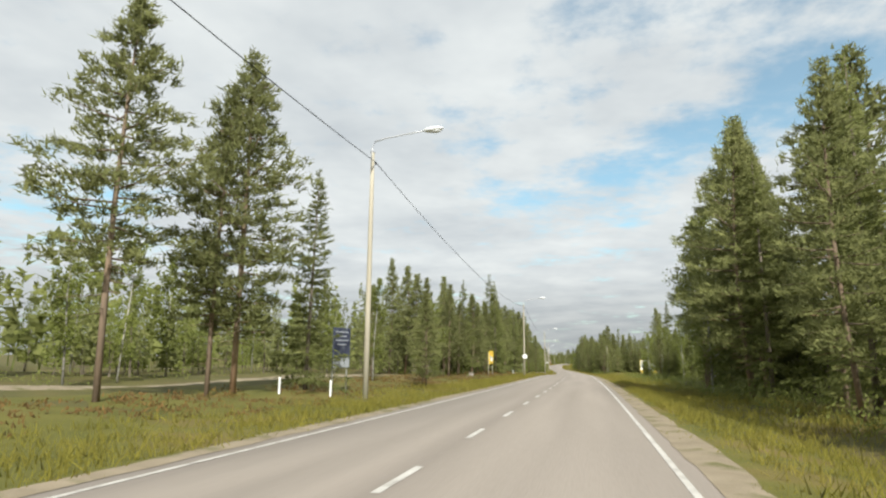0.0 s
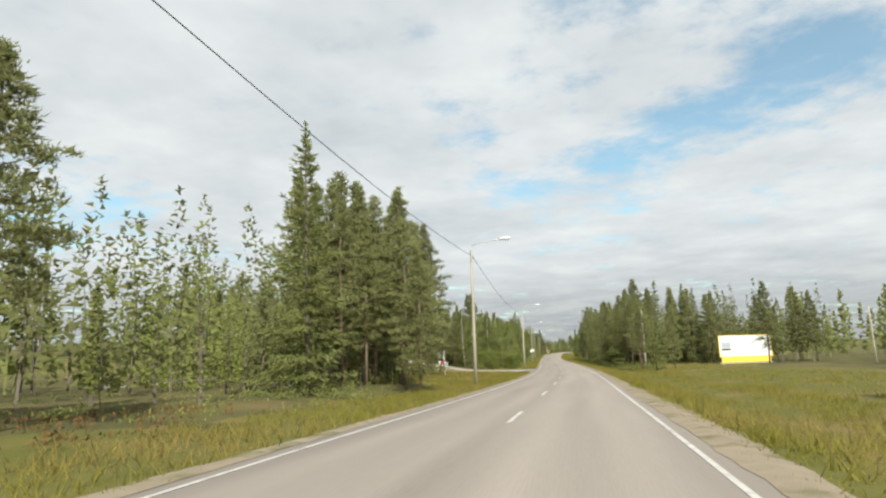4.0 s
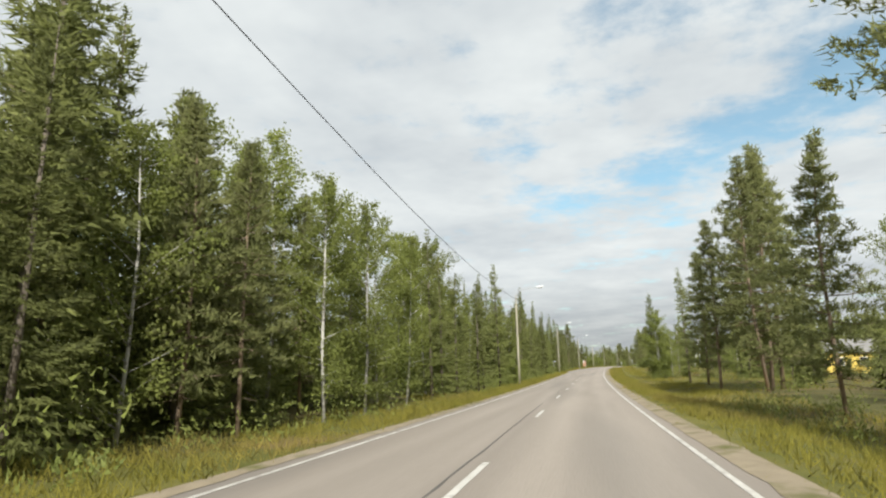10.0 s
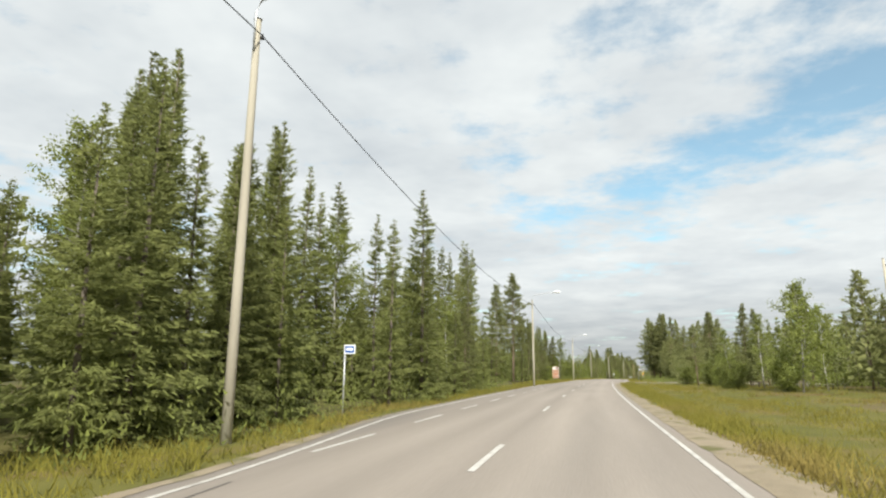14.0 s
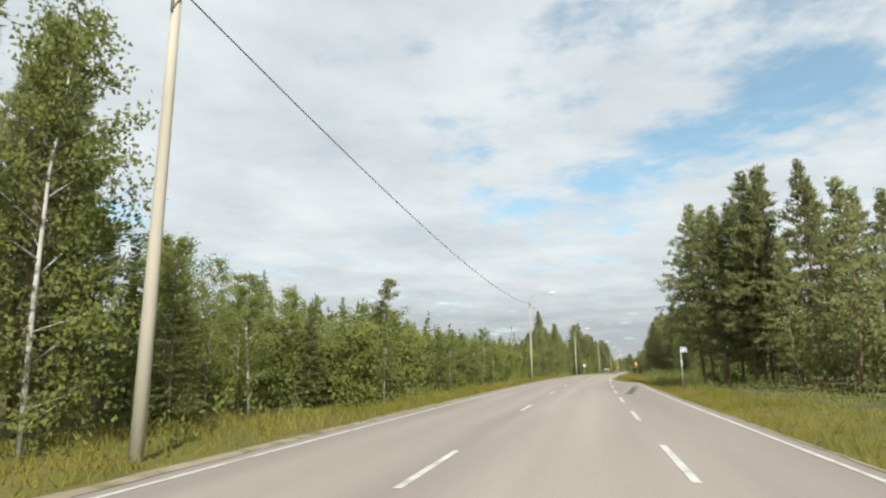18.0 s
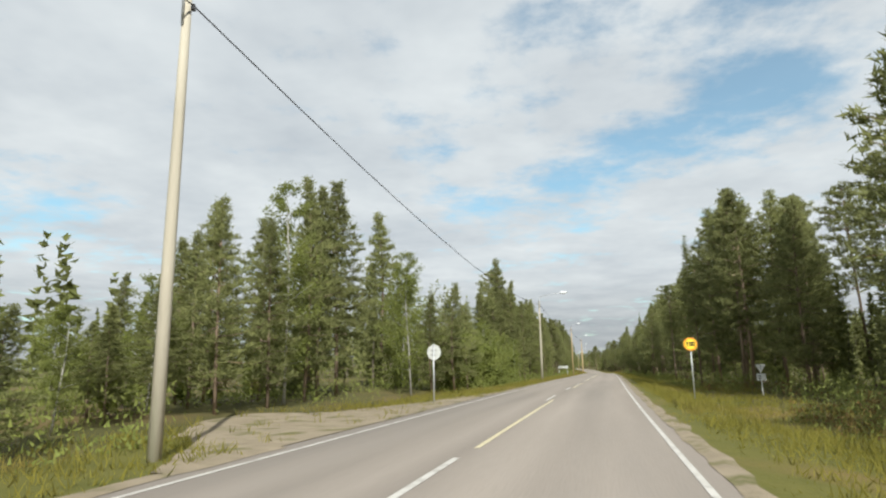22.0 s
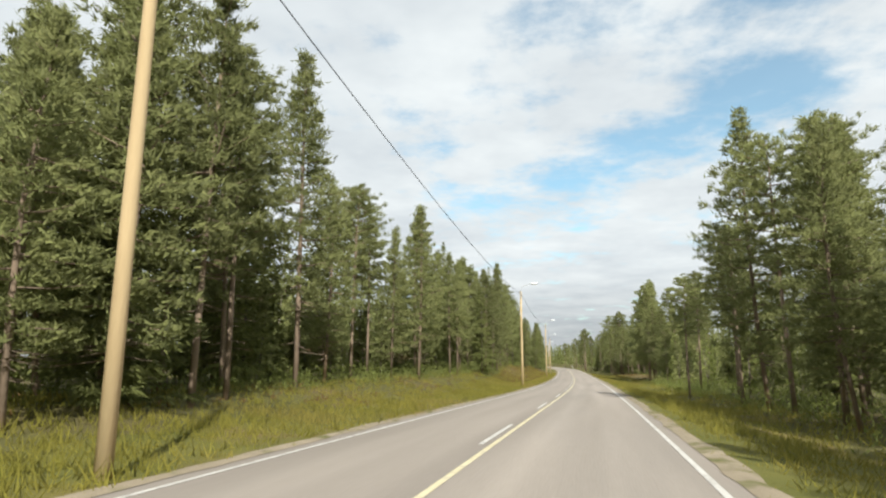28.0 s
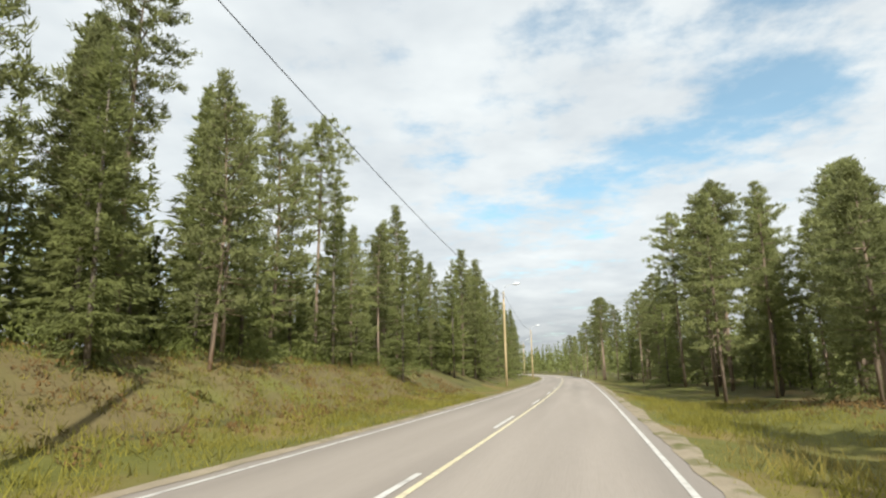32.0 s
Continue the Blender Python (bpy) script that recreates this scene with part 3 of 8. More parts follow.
# ---- trees ----
def kites(base, way, size, wide, rng, mat, name, corners=3):
    """Many small sprays, three- or four-cornered: base points, directions, lengths, widths."""
    n = len(base)
    way = way / np.linalg.norm(way, axis=1, keepdims=True)
    ref = rng.normal(size=(n, 3))
    side = np.cross(way, ref)
    side /= np.linalg.norm(side, axis=1, keepdims=True) + 1e-9
    L, W = size[:, None], wide[:, None]
    bend = np.cross(side, way) * L * 0.12
    tip = base + way * L * 0.72
    if corners == 3:
        low = base - way * L * 0.28
        v = np.stack([low - side * W, tip + bend, low + side * W], 1).reshape(-1, 3)
    else:
        mid = base + way * L * 0.2
        v = np.stack([base - way * L * 0.28, mid - side * W + bend, tip, mid + side * W + bend], 1).reshape(-1, 3)
    me = bpy.data.meshes.new(name)
    me.vertices.add(corners * n)
    me.vertices.foreach_set("co", v.astype(np.float32).ravel())
    me.loops.add(corners * n)
    me.loops.foreach_set("vertex_index", np.arange(corners * n, dtype=np.int32))
    me.polygons.add(n)
    me.polygons.foreach_set("loop_start", (corners * np.arange(n)).astype(np.int32))
    me.polygons.foreach_set("loop_total", np.full(n, corners, dtype=np.int32))
    me.materials.append(mat)
    me.update(calc_edges=True)
    return me


def limbs(trunk, branches, mat, name):
    """Trunk tube and limb tubes in one mesh; each is (points, radii, sides)."""
    bm = bmesh.new()
    for pts, radii, sides in [trunk] + branches:
        tube(pts, radii, sides, bm)
    me = bpy.data.meshes.new(name)
    bm.to_mesh(me)
    bm.free()
    me.materials.append(mat)
    return me


def spruce_meshes(seed, h=14.0, r=1.6, low=0.04, power=0.75, per=7, gap=0.33, bare=0.0, grain=1.0):
    """A spruce: whorls of drooping boughs, each a fan of hanging twigs."""
    rng = np.random.default_rng(seed)
    base, way, size, wide = [], [], [], []
    z = h * low
    while z < h * 0.985:
        u = z / h
        length = r * (1 - u) ** power * (0.72 + 0.45 * rng.random())
        for k in range(per):
            if rng.random() < bare + 0.05:
                continue
            a = rng.random() * 2 * math.pi
            droop = -0.42 + 0.8 * u + 0.12 * rng.normal()
            ln = length * (0.65 + 0.65 * rng.random()) + 0.10 * min(1.0, 8 * (1 - u))
            out, side = np.array([math.cos(a), math.sin(a), droop]), np.array([-math.sin(a), math.cos(a), 0.0])
            m = max(4, int(ln * grain * 11.0))
            q = 0.10 + 0.95 * rng.random(m) ** 0.8
            off = rng.normal(size=m) * 0.20 * ln * (1.1 - 0.7 * q)
            p = np.array([0, 0, z]) + np.outer(q * ln, out) + np.outer(off, side) + rng.normal(size=(m, 3)) * 0.045
            p[:, 2] += 0.20 * ln * q * q - 0.35 * np.abs(off)
            base.append(p)
            way.append(out * 0.9 + np.outer(np.sign(off) * 0.45, side) + np.array([0, 0, -0.25 + 0.5 * u]) + rng.normal(size=(m, 3)) * np.array([0.45, 0.45, 0.32]))
            size.append((0.38 + 0.28 * (1 - u) * rng.random(m)) * grain ** -0.45 * min(1.0, 0.42 + 4.0 * (1 - u)))
            wide.append((0.040 + 0.04 * rng.random(m)) * grain ** -0.5)
        z += gap * (0.75 + 0.5 * rng.random()) * (0.8 + 0.4 * (1 - u))
    crown = kites(np.concatenate(base), np.concatenate(way), np.concatenate(size), np.concatenate(wide), rng, M_SPRUCE, "spruce_crown")
    lean = rng.normal(size=2) * 0.01 * h
    trunk = ([(0, 0, -0.4), (lean[0] * 0.3, lean[1] * 0.3, h * 0.4), (lean[0] * 0.4, lean[1] * 0.4, h * 0.97)], [0.0092 * h, 0.0058 * h, 0.012], 7)
    return limbs(trunk, [], M_SPRUCE_BARK, "spruce_trunk"), crown, h


def pine_meshes(seed, h=15.0, low=0.42, r=1.7, n_limb=60, dense=30, round_top=0.0, grain=1.0):
    """A Scots pine: limbs that end in tufts of needles, dead twigs on the bare trunk below."""
    rng = np.random.default_rng(seed)
    base, way, size, wide, branches = [], [], [], [], []
    bend = rng.normal(size=2) * 0.16

    def axis(u):
        return np.array([bend[0] * math.sin(u * 3.0), bend[1] * math.sin(u * 2.4 + 0.4), h * u])

    for i in range(n_limb):
        u = low + (0.985 - low) * ((i + rng.random()) / n_limb) ** 0.92
        v = (u - low) / (1 - low)
        cone = (0.62 + 1.5 * v) if v < 0.25 else 1.0 - ((v - 0.25) / 0.75) ** (1.15 + 1.3 * round_top)
        ln = r * max(cone, 0.10) * (0.62 + 0.55 * rng.random())
        a = i * 2.4 + rng.random()
        out = np.array([math.cos(a), math.sin(a), -0.12 + 0.62 * v + 0.14 * rng.normal()])
        side = np.array([-math.sin(a), math.cos(a), 0.0])
        p0 = axis(u)
        if ln > 0.5 and i % 2 == 0:
            tip = p0 + out * ln * 0.85
            branches.append(([tuple(p0), tuple((p0 + tip) / 2 + np.array([0, 0, -0.04 * ln])), tuple(tip)], [0.0032 * h, 0.002 * h, 0.008], 3))
        m = int(1.5 * grain * dense * (0.30 + 0.75 * ln / r))
        # needles gather in tufts along the limb and its side twigs
        knots = max(3, int(ln * 5))
        kq = 0.22 + 0.85 * (np.arange(knots) + rng.random(knots)) / knots
        ks = rng.normal(size=knots) * 0.26 * ln * (1.15 - 0.6 * kq)
        kz = rng.normal(size=knots) * 0.07
        pick = rng.integers(knots, size=m)
        p = p0 + np.outer(kq[pick] * ln, out) + np.outer(ks[pick], side) + rng.normal(size=(m, 3)) * np.array([0.105, 0.105, 0.075])
        p[:, 2] += kz[pick]
        base.append(p)
        way.append(out * 0.7 + np.outer(np.sign(ks[pick]) * 0.3, side) + np.array([0, 0, 0.45]) + rng.normal(size=(m, 3)) * 0.6)
        size.append((0.26 + 0.22 * rng.random(m)) * grain ** -0.45 * min(1.0, 0.6 + 2.2 * (1 - v)))
        wide.append((0.028 + 0.034 * rng.random(m)) * grain ** -0.5)
    for i in range(16):
        u = 0.10 + max(low - 0.06, 0.05) * rng.random()
        a = rng.random() * 6.28
        p0 = axis(u)
        tip = p0 + np.array([math.cos(a), math.sin(a), -0.15]) * (0.4 + 0.9 * rng.random())
        branches.append(([tuple(p0), tuple(tip)], [0.018, 0.006], 3))
    crown = kites(np.concatenate(base), np.concatenate(way), np.concatenate(size), np.concatenate(wide), rng, M_PINE, "pine_crown")
    trunk = ([tuple(axis(u) + np.array([0, 0, -0.4 if u == 0 else 0])) for u in (0, 0.25, 0.5, 0.75, 0.97)], [0.0080 * h, 0.0068 * h, 0.0054 * h, 0.0034 * h, 0.012], 7)
    return limbs(trunk, branches, M_PINE_BARK, "pine_trunk"), crown, h


def leafy_meshes(seed, h=10.0, low=0.22, r=1.5, n_limb=34, dense=34, stems=1, bark=None, leaf=0.115, grain=1.0):
    """A birch or a thicket: slender stems and limbs with drooping bunches of leaves."""
    rng = np.random.default_rng(seed)
    leaf = leaf * grain ** -0.48
    base, way, size, wide, tubes = [], [], [], [], []
    for st in range(stems):
        tilt = rng.normal(size=2) * (0.035 if stems == 1 else 0.22)
        hh = h * (1.0 if st == 0 else 0.65 + 0.3 * rng.random())

        def axis(u):
            return np.array([tilt[0] * hh * u + 0.1 * math.sin(5 * u + seed), tilt[1] * hh * u + 0.1 * math.cos(4 * u + seed), hh * u])

        tubes.append(([tuple(axis(u) + np.array([0, 0, -0.4 if u == 0 else 0])) for u in (0, 0.3, 0.6, 0.96)], [0.0078 * hh, 0.0062 * hh, 0.0042 * hh, 0.008], 6))
        for i in range(n_limb // stems):
            v = (i + rng.random()) / (n_limb // stems)
            u = low + (1 - low) * v
            prof = math.sin(math.pi * min(1, 0.18 + 0.78 * v)) ** 0.7
            ln = r * prof * (0.55 + 0.7 * rng.random()) * hh / h
            a = rng.random() * 6.28
            out = np.array([math.cos(a), math.sin(a), 0.45 + 0.5 * v + 0.2 * rng.normal()])
            p0 = axis(u)
            if ln > 0.5 and i % 2 == 0:
                tubes.append(([tuple(p0), tuple(p0 + out * ln * 0.8)], [0.0028 * h, 0.006], 3))
            m = int(1.5 * grain * dense * (0.35 + 0.65 * prof))
            q = 0.25 + 0.8 * rng.random(m)
            p = p0 + np.outer(q * ln, out) + rng.normal(size=(m, 3)) * (0.10 + 0.10 * (1 - v))
            p[:, 2] -= 0.25 * rng.random(m) * q
            base.append(p)
            way.append(rng.normal(size=(m, 3)) + np.array([0, 0, -0.3]))
            size.append(leaf * (0.8 + 0.7 * rng.random(m)))
            wide.append(leaf * (0.42 + 0.25 * rng.random(m)))
    crown = kites(np.concatenate(base), np.concatenate(way), np.concatenate(size), np.concatenate(wide), rng, M_BIRCH_LEAF, "leafy_crown")
    return limbs(tubes[0], tubes[1:], bark or M_BIRCH_BARK, "leafy_trunk"), crown, h


def all_kinds(g):
    """Every kind of tree, its sprays finer with a higher g."""
    return {
        "pine": [pine_meshes(11, 13, 0.30, 2.3, 84, 50, 0.0, g), pine_meshes(12, 13, 0.24, 2.2, 86, 48, -0.12, g), pine_meshes(13, 12, 0.16, 2.2, 90, 44, 0.1, g), pine_meshes(15, 11, 0.12, 2.1, 90, 42, -0.2, g)],
        "tallpine": [pine_meshes(14, 15, 0.46, 2.2, 66, 56, 1.6, g), pine_meshes(16, 16, 0.52, 2.0, 58, 58, 2.2, g), pine_meshes(17, 15, 0.40, 2.1, 70, 52, 1.1, g)],
        "spruce": [spruce_meshes(21, 13, 1.9, 0.04, 0.95, grain=1.5 * g), spruce_meshes(22, 13, 1.7, 0.06, 0.9, grain=1.5 * g), spruce_meshes(23, 12, 2.0, 0.03, 1.05, grain=1.5 * g), spruce_meshes(24, 14, 1.6, 0.08, 0.85, grain=1.5 * g)],
        "narrow": [spruce_meshes(31, 14, 1.1, 0.10, 0.75, 7, 0.31, 0.10, 1.5 * g), spruce_meshes(32, 15, 1.0, 0.12, 0.65, 7, 0.33, 0.15, 1.5 * g), spruce_meshes(33, 13, 1.2, 0.07, 0.85, 7, 0.30, 0.08, 1.5 * g)],
        "birch": [leafy_meshes(41, 10, 0.10, 1.7, 50, 66, grain=g), leafy_meshes(42, 10, 0.16, 1.4, 46, 64, grain=g), leafy_meshes(43, 8, 0.05, 1.6, 50, 60, grain=g)],
        "bush": [leafy_meshes(51, 4.0, 0.04, 1.6, 60, 58, 5, M_SPRUCE_BARK, 0.115, 0.7 * g), leafy_meshes(52, 3.5, 0.03, 1.4, 56, 56, 4, M_SPRUCE_BARK, 0.11, 0.7 * g)],
    }


# three grades of fineness by the distance from the road
GRADES_OF_TREES = [all_kinds(2.2), all_kinds(1.1), all_kinds(0.6)]
NAMES = {"pine": ("pine_tree", "Scots pine with a bare reddish trunk and tufted green crown", "pine tree"),
         "lowpine": ("bushy_pine_tree", "broad Scots pine with green branches low on its trunk", "pine tree"),
         "youngpine": ("young_pine_tree", "young bushy Scots pine with branches almost to the ground", "pine tree"),
         "tallpine": ("tall_pine_tree", "tall Scots pine with a long bare trunk and rounded crown", "pine tree"),
         "spruce": ("spruce_tree", "dense dark green spruce with drooping branches to the ground", "spruce tree"),
         "narrow": ("narrow_spruce_tree", "slim spire-like northern spruce with short branches", "spruce tree"),
         "birch": ("birch_tree", "young birch with a pale trunk and light green leaves", "birch tree"),
         "bush": ("bush", "bushy green roadside willow thicket with many stems", "bush")}
PROTO, STOOD = {}, []
tree_rng = random.Random(5)


def stand_tree(kind, s, d, h, sink=0.0):
    if kind == "bush":
        h = min(h, 4.6)
    near = 0 if abs(d) < 14.5 else 1 if abs(d) < 22 else 2
    kinds = GRADES_OF_TREES[near]
    i = tree_rng.randrange(len(kinds[kind]))
    trunk, crown, h0 = kinds[kind][i]
    k = h / h0
    wide = max(k, 0.8 * k + 0.2) * tree_rng.uniform(0.92, 1.15)
    m = Matrix.LocRotScale(on_ground(s, d, -sink), Euler((radians(tree_rng.uniform(-1.2, 1.2)), radians(tree_rng.uniform(-1.2, 1.2)), tree_rng.uniform(0, 6.28))), (wide, wide, k))
    named = ("youngpine" if h < 8.2 else "lowpine" if i > 1 else kind) if kind == "pine" else kind
    if (named, i, near) not in PROTO:
        name, label, cat = NAMES[named]
        top = new(name)
        mesh_part("trunk", trunk, top)
        mesh_part("crown", crown, top)
        tagged(top, label, cat, group="roadside " + cat + "s")
        top.matrix_basis = m
        PROTO[(named, i, near)] = top
    else:
        ob = copy_thing(PROTO[(named, i, near)], Matrix())
        ob.matrix_basis = m
    STOOD.append((s, d))


LANE = [(186, -4), (186.3, -5.6), (190.5, -12), (197, -20), (207.5, -30), (221, -41), (245, -58), (262, -70)]


def beside(p, q, s, d):
    """Distance of (s, d) from the stretch p to q."""
    u = ((s - p[0]) * (q[0] - p[0]) + (d - p[1]) * (q[1] - p[1])) / ((q[0] - p[0]) ** 2 + (q[1] - p[1]) ** 2)
    u = min(1.0, max(0.0, u))
    return math.hypot(s - p[0] - u * (q[0] - p[0]), d - p[1] - u * (q[1] - p[1]))


def clear(s, d, room=1.0):
    """No tree on the side roads, the bus bays, the open turn-out, or before the cabin and the tripod."""
    if -75 < d < -4 and 170 < s < 270:
        if min(beside(p, q, s, d) for p, q in zip(LANE, LANE[1:])) < room * (8.0 if d > -8 else 5.0 if d > -14 else 3.8):
            return False
        if room == 1.0 and d > -22 and 172 < s < 192:
            return False
    if -9.4 < d < -4 and 632 + 0.4 * (d + 4) < s < 653 + 1.5 * (d + 4):
        return False
    if -50 < d < -8 and s > 176 and beside((165, -4), (232, -49), s, d) < 4.2:
        return False
    if -42 < d < -4 and (beside((217, -6), (228, -12.5), s, d) < 0.9 or beside((230, -15), (247, -27), s, d) < 0.6 or beside((254, -32.5), (258, -33.5), s, d) < 6):
        return False
    if d > 0 and abs(s - 478) < 5 and d < 60:
        return False
    if 644 < s < 658 and 5 < d < 10.6:
        return False
    if 14 < d < (34 if 158 < s < 186 else 26.5) and 150 < s < 193:
        return False
    if 478 < s < 497.5 and -9.3 < d < 0:
        return False
    if d > 15 and beside((350, 1.5), (412, 25), s, d) < 4:
        return False
    if d > 12 and (beside((262, 1.5), (340, 30), s, d) < 1.6 or beside((340.5, 30), (342, 30), s, d) < 5.5):
        return False
    return True


def tree(kind, s, d, h):
    if clear(s, d):
        stand_tree(kind, s, d, h)


tree("pine", -35.8, 14.6, 12.4)
tree("birch", -34.1, -25.7, 7.3)
tree("pine", -31.0, 14.0, 11.4)
tree("birch", -28.9, -24.5, 9.0)
tree("birch", -24.0, -27.7, 8.1)
tree("spruce", -21.0, 11.6, 11.1)
tree("birch", -19.3, -28.8, 9.2)
tree("pine", -17.5, 12.4, 10.4)
tree("birch", -14.3, 10.3, 9.7)
tree("birch", -14.1, -28.7, 8.8)
tree("birch", -10.1, 12.8, 10.1)
tree("birch", -8.4, -28.6, 8.8)
tree("birch", -1.9, -24.6, 8.0)
tree("birch", 3.9, -24.7, 7.8)
tree("pine", 8.4, 12.7, 10.8)
tree("spruce", 14.1, 10.3, 11.9)
tree("pine", 16.3, -13.0, 14.4)
tree("spruce", 19.7, 12.7, 11.7)
tree("pine", 21.4, -12.6, 13.3)
tree("pine", 21.4, 10.5, 12.0)
tree("pine", 22.6, -12.1, 15.3)
tree("spruce", 23.0, 11.3, 13.1)
tree("birch", 24.5, -29.6, 7.3)
tree("birch", 24.6, -23.0, 7.5)
tree("spruce", 26.0, -10.7, 10.9)
tree("pine", 26.7, 11.8, 11.2)
tree("spruce", 28.2, 13.5, 15.6)
tree("birch", 29.5, -24.0, 8.2)
tree("spruce", 31.4, 10.5, 12.1)
tree("pine", 31.8, 15.0, 17.4)
tree("birch", 32.9, -30.8, 8.3)
tree("pine", 33.1, 10.3, 14.4)
tree("pine", 33.4, 15.0, 16.3)
tree("pine", 35.0, 11.3, 14.0)
tree("birch", 35.9, -26.0, 8.0)
tree("pine", 35.9, -7.5, 6.0)
tree("birch", 36.4, 17.0, 9.4)
tree("pine", 36.6, 11.3, 16.1)
tree("pine", 37.8, 12.3, 14.1)
tree("birch", 38.7, -12.0, 6.9)
tree("spruce", 40.6, 12.3, 17.7)
tree("spruce", 41.5, 15.1, 10.4)
tree("pine", 41.8, 13.5, 15.2)
tree("birch", 42.2, 9.8, 11.6)
tree("pine", 42.7, -9.5, 6.5)
tree("spruce", 43.4, 13.5, 17.3)
tree("pine", 45.3, 10.3, 12.4)
tree("spruce", 45.8, 15.0, 14.6)
tree("pine", 47.3, 16.9, 9.3)
tree("spruce", 47.4, 15.0, 17.2)
tree("pine", 47.4, 10.5, 13.0)
tree("birch", 47.9, -26.5, 7.7)
tree("pine", 49.1, 16.8, 12.1)
tree("pine", 49.9, -16.0, 7.9)
tree("spruce", 52.7, 12.2, 7.5)
tree("pine", 53.0, 17.1, 16.7)
tree("pine", 53.5, -12.0, 7.2)
tree("spruce", 53.9, 13.7, 9.3)
tree("birch", 57.4, 12.9, 7.9)
tree("birch", 58.3, -13.0, 7.4)
tree("birch", 60.3, 16.8, 6.8)
tree("birch", 61.0, -25.1, 7.0)
tree("pine", 62.6, -12.0, 9.3)
tree("pine", 64.7, -13.0, 11.2)
tree("pine", 65.4, -15.0, 11.0)
tree("pine", 66.6, -16.5, 11.7)
tree("pine", 67.4, -12.0, 5.1)
tree("birch", 67.8, -27.0, 8.4)
tree("pine", 68.6, -18.5, 12.9)
tree("birch", 68.8, 12.3, 6.4)
tree("pine", 69.0, -12.0, 8.5)
tree("pine", 70.6, -21.0, 14.2)
tree("spruce", 71.0, -12.0, 11.6)
tree("birch", 72.1, 13.8, 7.8)
tree("pine", 72.6, -13.8, 11.3)
tree("spruce", 73.0, 11.5, 4.4)
tree("pine", 74.6, 10.8, 5.5)
tree("spruce", 74.6, 12.3, 4.4)
tree("pine", 75.8, -12.0, 10.4)
tree("spruce", 76.4, 11.9, 5.3)
tree("birch", 76.9, -21.5, 7.1)
tree("pine", 77.0, 13.4, 4.5)
tree("pine", 77.4, -12.0, 10.5)
tree("pine", 78.6, 13.5, 5.2)
tree("birch", 80.5, 11.8, 6.3)
tree("spruce", 80.9, 13.9, 6.4)
tree("pine", 81.8, -12.0, 9.7)
tree("pine", 82.3, -17.0, 12.5)
tree("spruce", 84.4, 15.6, 6.1)
tree("spruce", 85.3, -13.0, 7.2)
tree("spruce", 87.4, 12.8, 8.1)
tree("spruce", 88.2, 18.6, 5.8)
tree("pine", 89.0, -12.0, 10.1)
tree("birch", 89.2, 12.4, 5.2)
tree("spruce", 89.9, -10.5, 13.9)
tree("pine", 90.4, -13.1, 7.1)
tree("birch", 92.8, 11.7, 6.6)
tree("spruce", 94.5, -12.0, 15.7)
tree("pine", 95.0, 13.2, 10.5)
tree("birch", 95.2, 14.9, 7.0)
tree("pine", 99.4, -12.0, 13.0)
tree("spruce", 100.1, 16.5, 7.2)
tree("pine", 103.5, 14.2, 6.3)
tree("pine", 104.4, -15.4, 6.7)
tree("pine", 105.8, -12.0, 9.0)
tree("pine", 108.4, -14.2, 9.0)
tree("spruce", 109.1, 16.8, 13.0)
tree("pine", 111.8, -11.8, 9.5)
tree("spruce", 113.1, 13.1, 6.0)
tree("spruce", 113.5, -15.4, 8.3)
tree("pine", 113.7, 16.3, 11.3)
tree("spruce", 120.9, 30.8, 10.1)
tree("spruce", 123.8, 29.5, 8.6)
tree("spruce", 128.2, -11.5, 14.2)
tree("pine", 129.3, 31.9, 11.3)
tree("spruce", 131.6, 29.6, 9.3)
tree("spruce", 134.2, 34.2, 9.2)
tree("pine", 134.6, -7.5, 8.7)
tree("pine", 137.8, -12.0, 11.4)
tree("pine", 138.1, -9.5, 11.3)
tree("pine", 139.8, -14.3, 13.0)
tree("pine", 141.0, -15.8, 15.1)
tree("pine", 141.5, -10.5, 14.2)
tree("pine", 142.2, -13.1, 14.0)
tree("pine", 143.0, -17.8, 15.5)
tree("pine", 143.4, -14.2, 15.0)
tree("spruce", 143.8, 29.2, 10.5)
tree("pine", 145.0, -15.6, 16.2)
tree("pine", 145.3, -12.0, 14.9)
tree("pine", 145.4, -20.4, 17.3)
tree("spruce", 145.9, 30.9, 9.0)
tree("pine", 147.0, -17.4, 17.7)
tree("spruce", 147.8, 30.1, 11.2)
tree("birch", 154.5, -15.9, 12.9)
tree("spruce", 156.4, 30.4, 10.7)
tree("pine", 156.8, -17.5, 14.5)
tree("pine", 158.4, 30.6, 9.4)
tree("pine", 161.5, -14.0, 16.0)
tree("pine", 164.9, -20.3, 11.6)
tree("pine", 166.0, 34.4, 9.8)
tree("pine", 166.0, -15.8, 17.0)
tree("pine", 166.6, -19.1, 16.8)
tree("pine", 170.5, -19.5, 15.5)
tree("spruce", 172.4, 33.0, 10.9)
tree("pine", 172.5, -25.2, 10.2)
tree("pine", 173.3, 20.3, 9.2)
tree("spruce", 174.6, 29.2, 11.3)
tree("spruce", 175.4, 10.8, 7.0)
tree("pine", 176.4, 31.3, 9.5)
tree("spruce", 176.9, -46.2, 9.8)
tree("pine", 177.7, -32.3, 13.0)
tree("pine", 178.7, -30.4, 11.5)
tree("pine", 178.8, 29.6, 8.8)
tree("pine", 179.3, -27.1, 12.8)
tree("pine", 179.7, 13.8, 8.0)
tree("pine", 180.7, 9.8, 7.9)
tree("pine", 180.7, 20.8, 10.0)
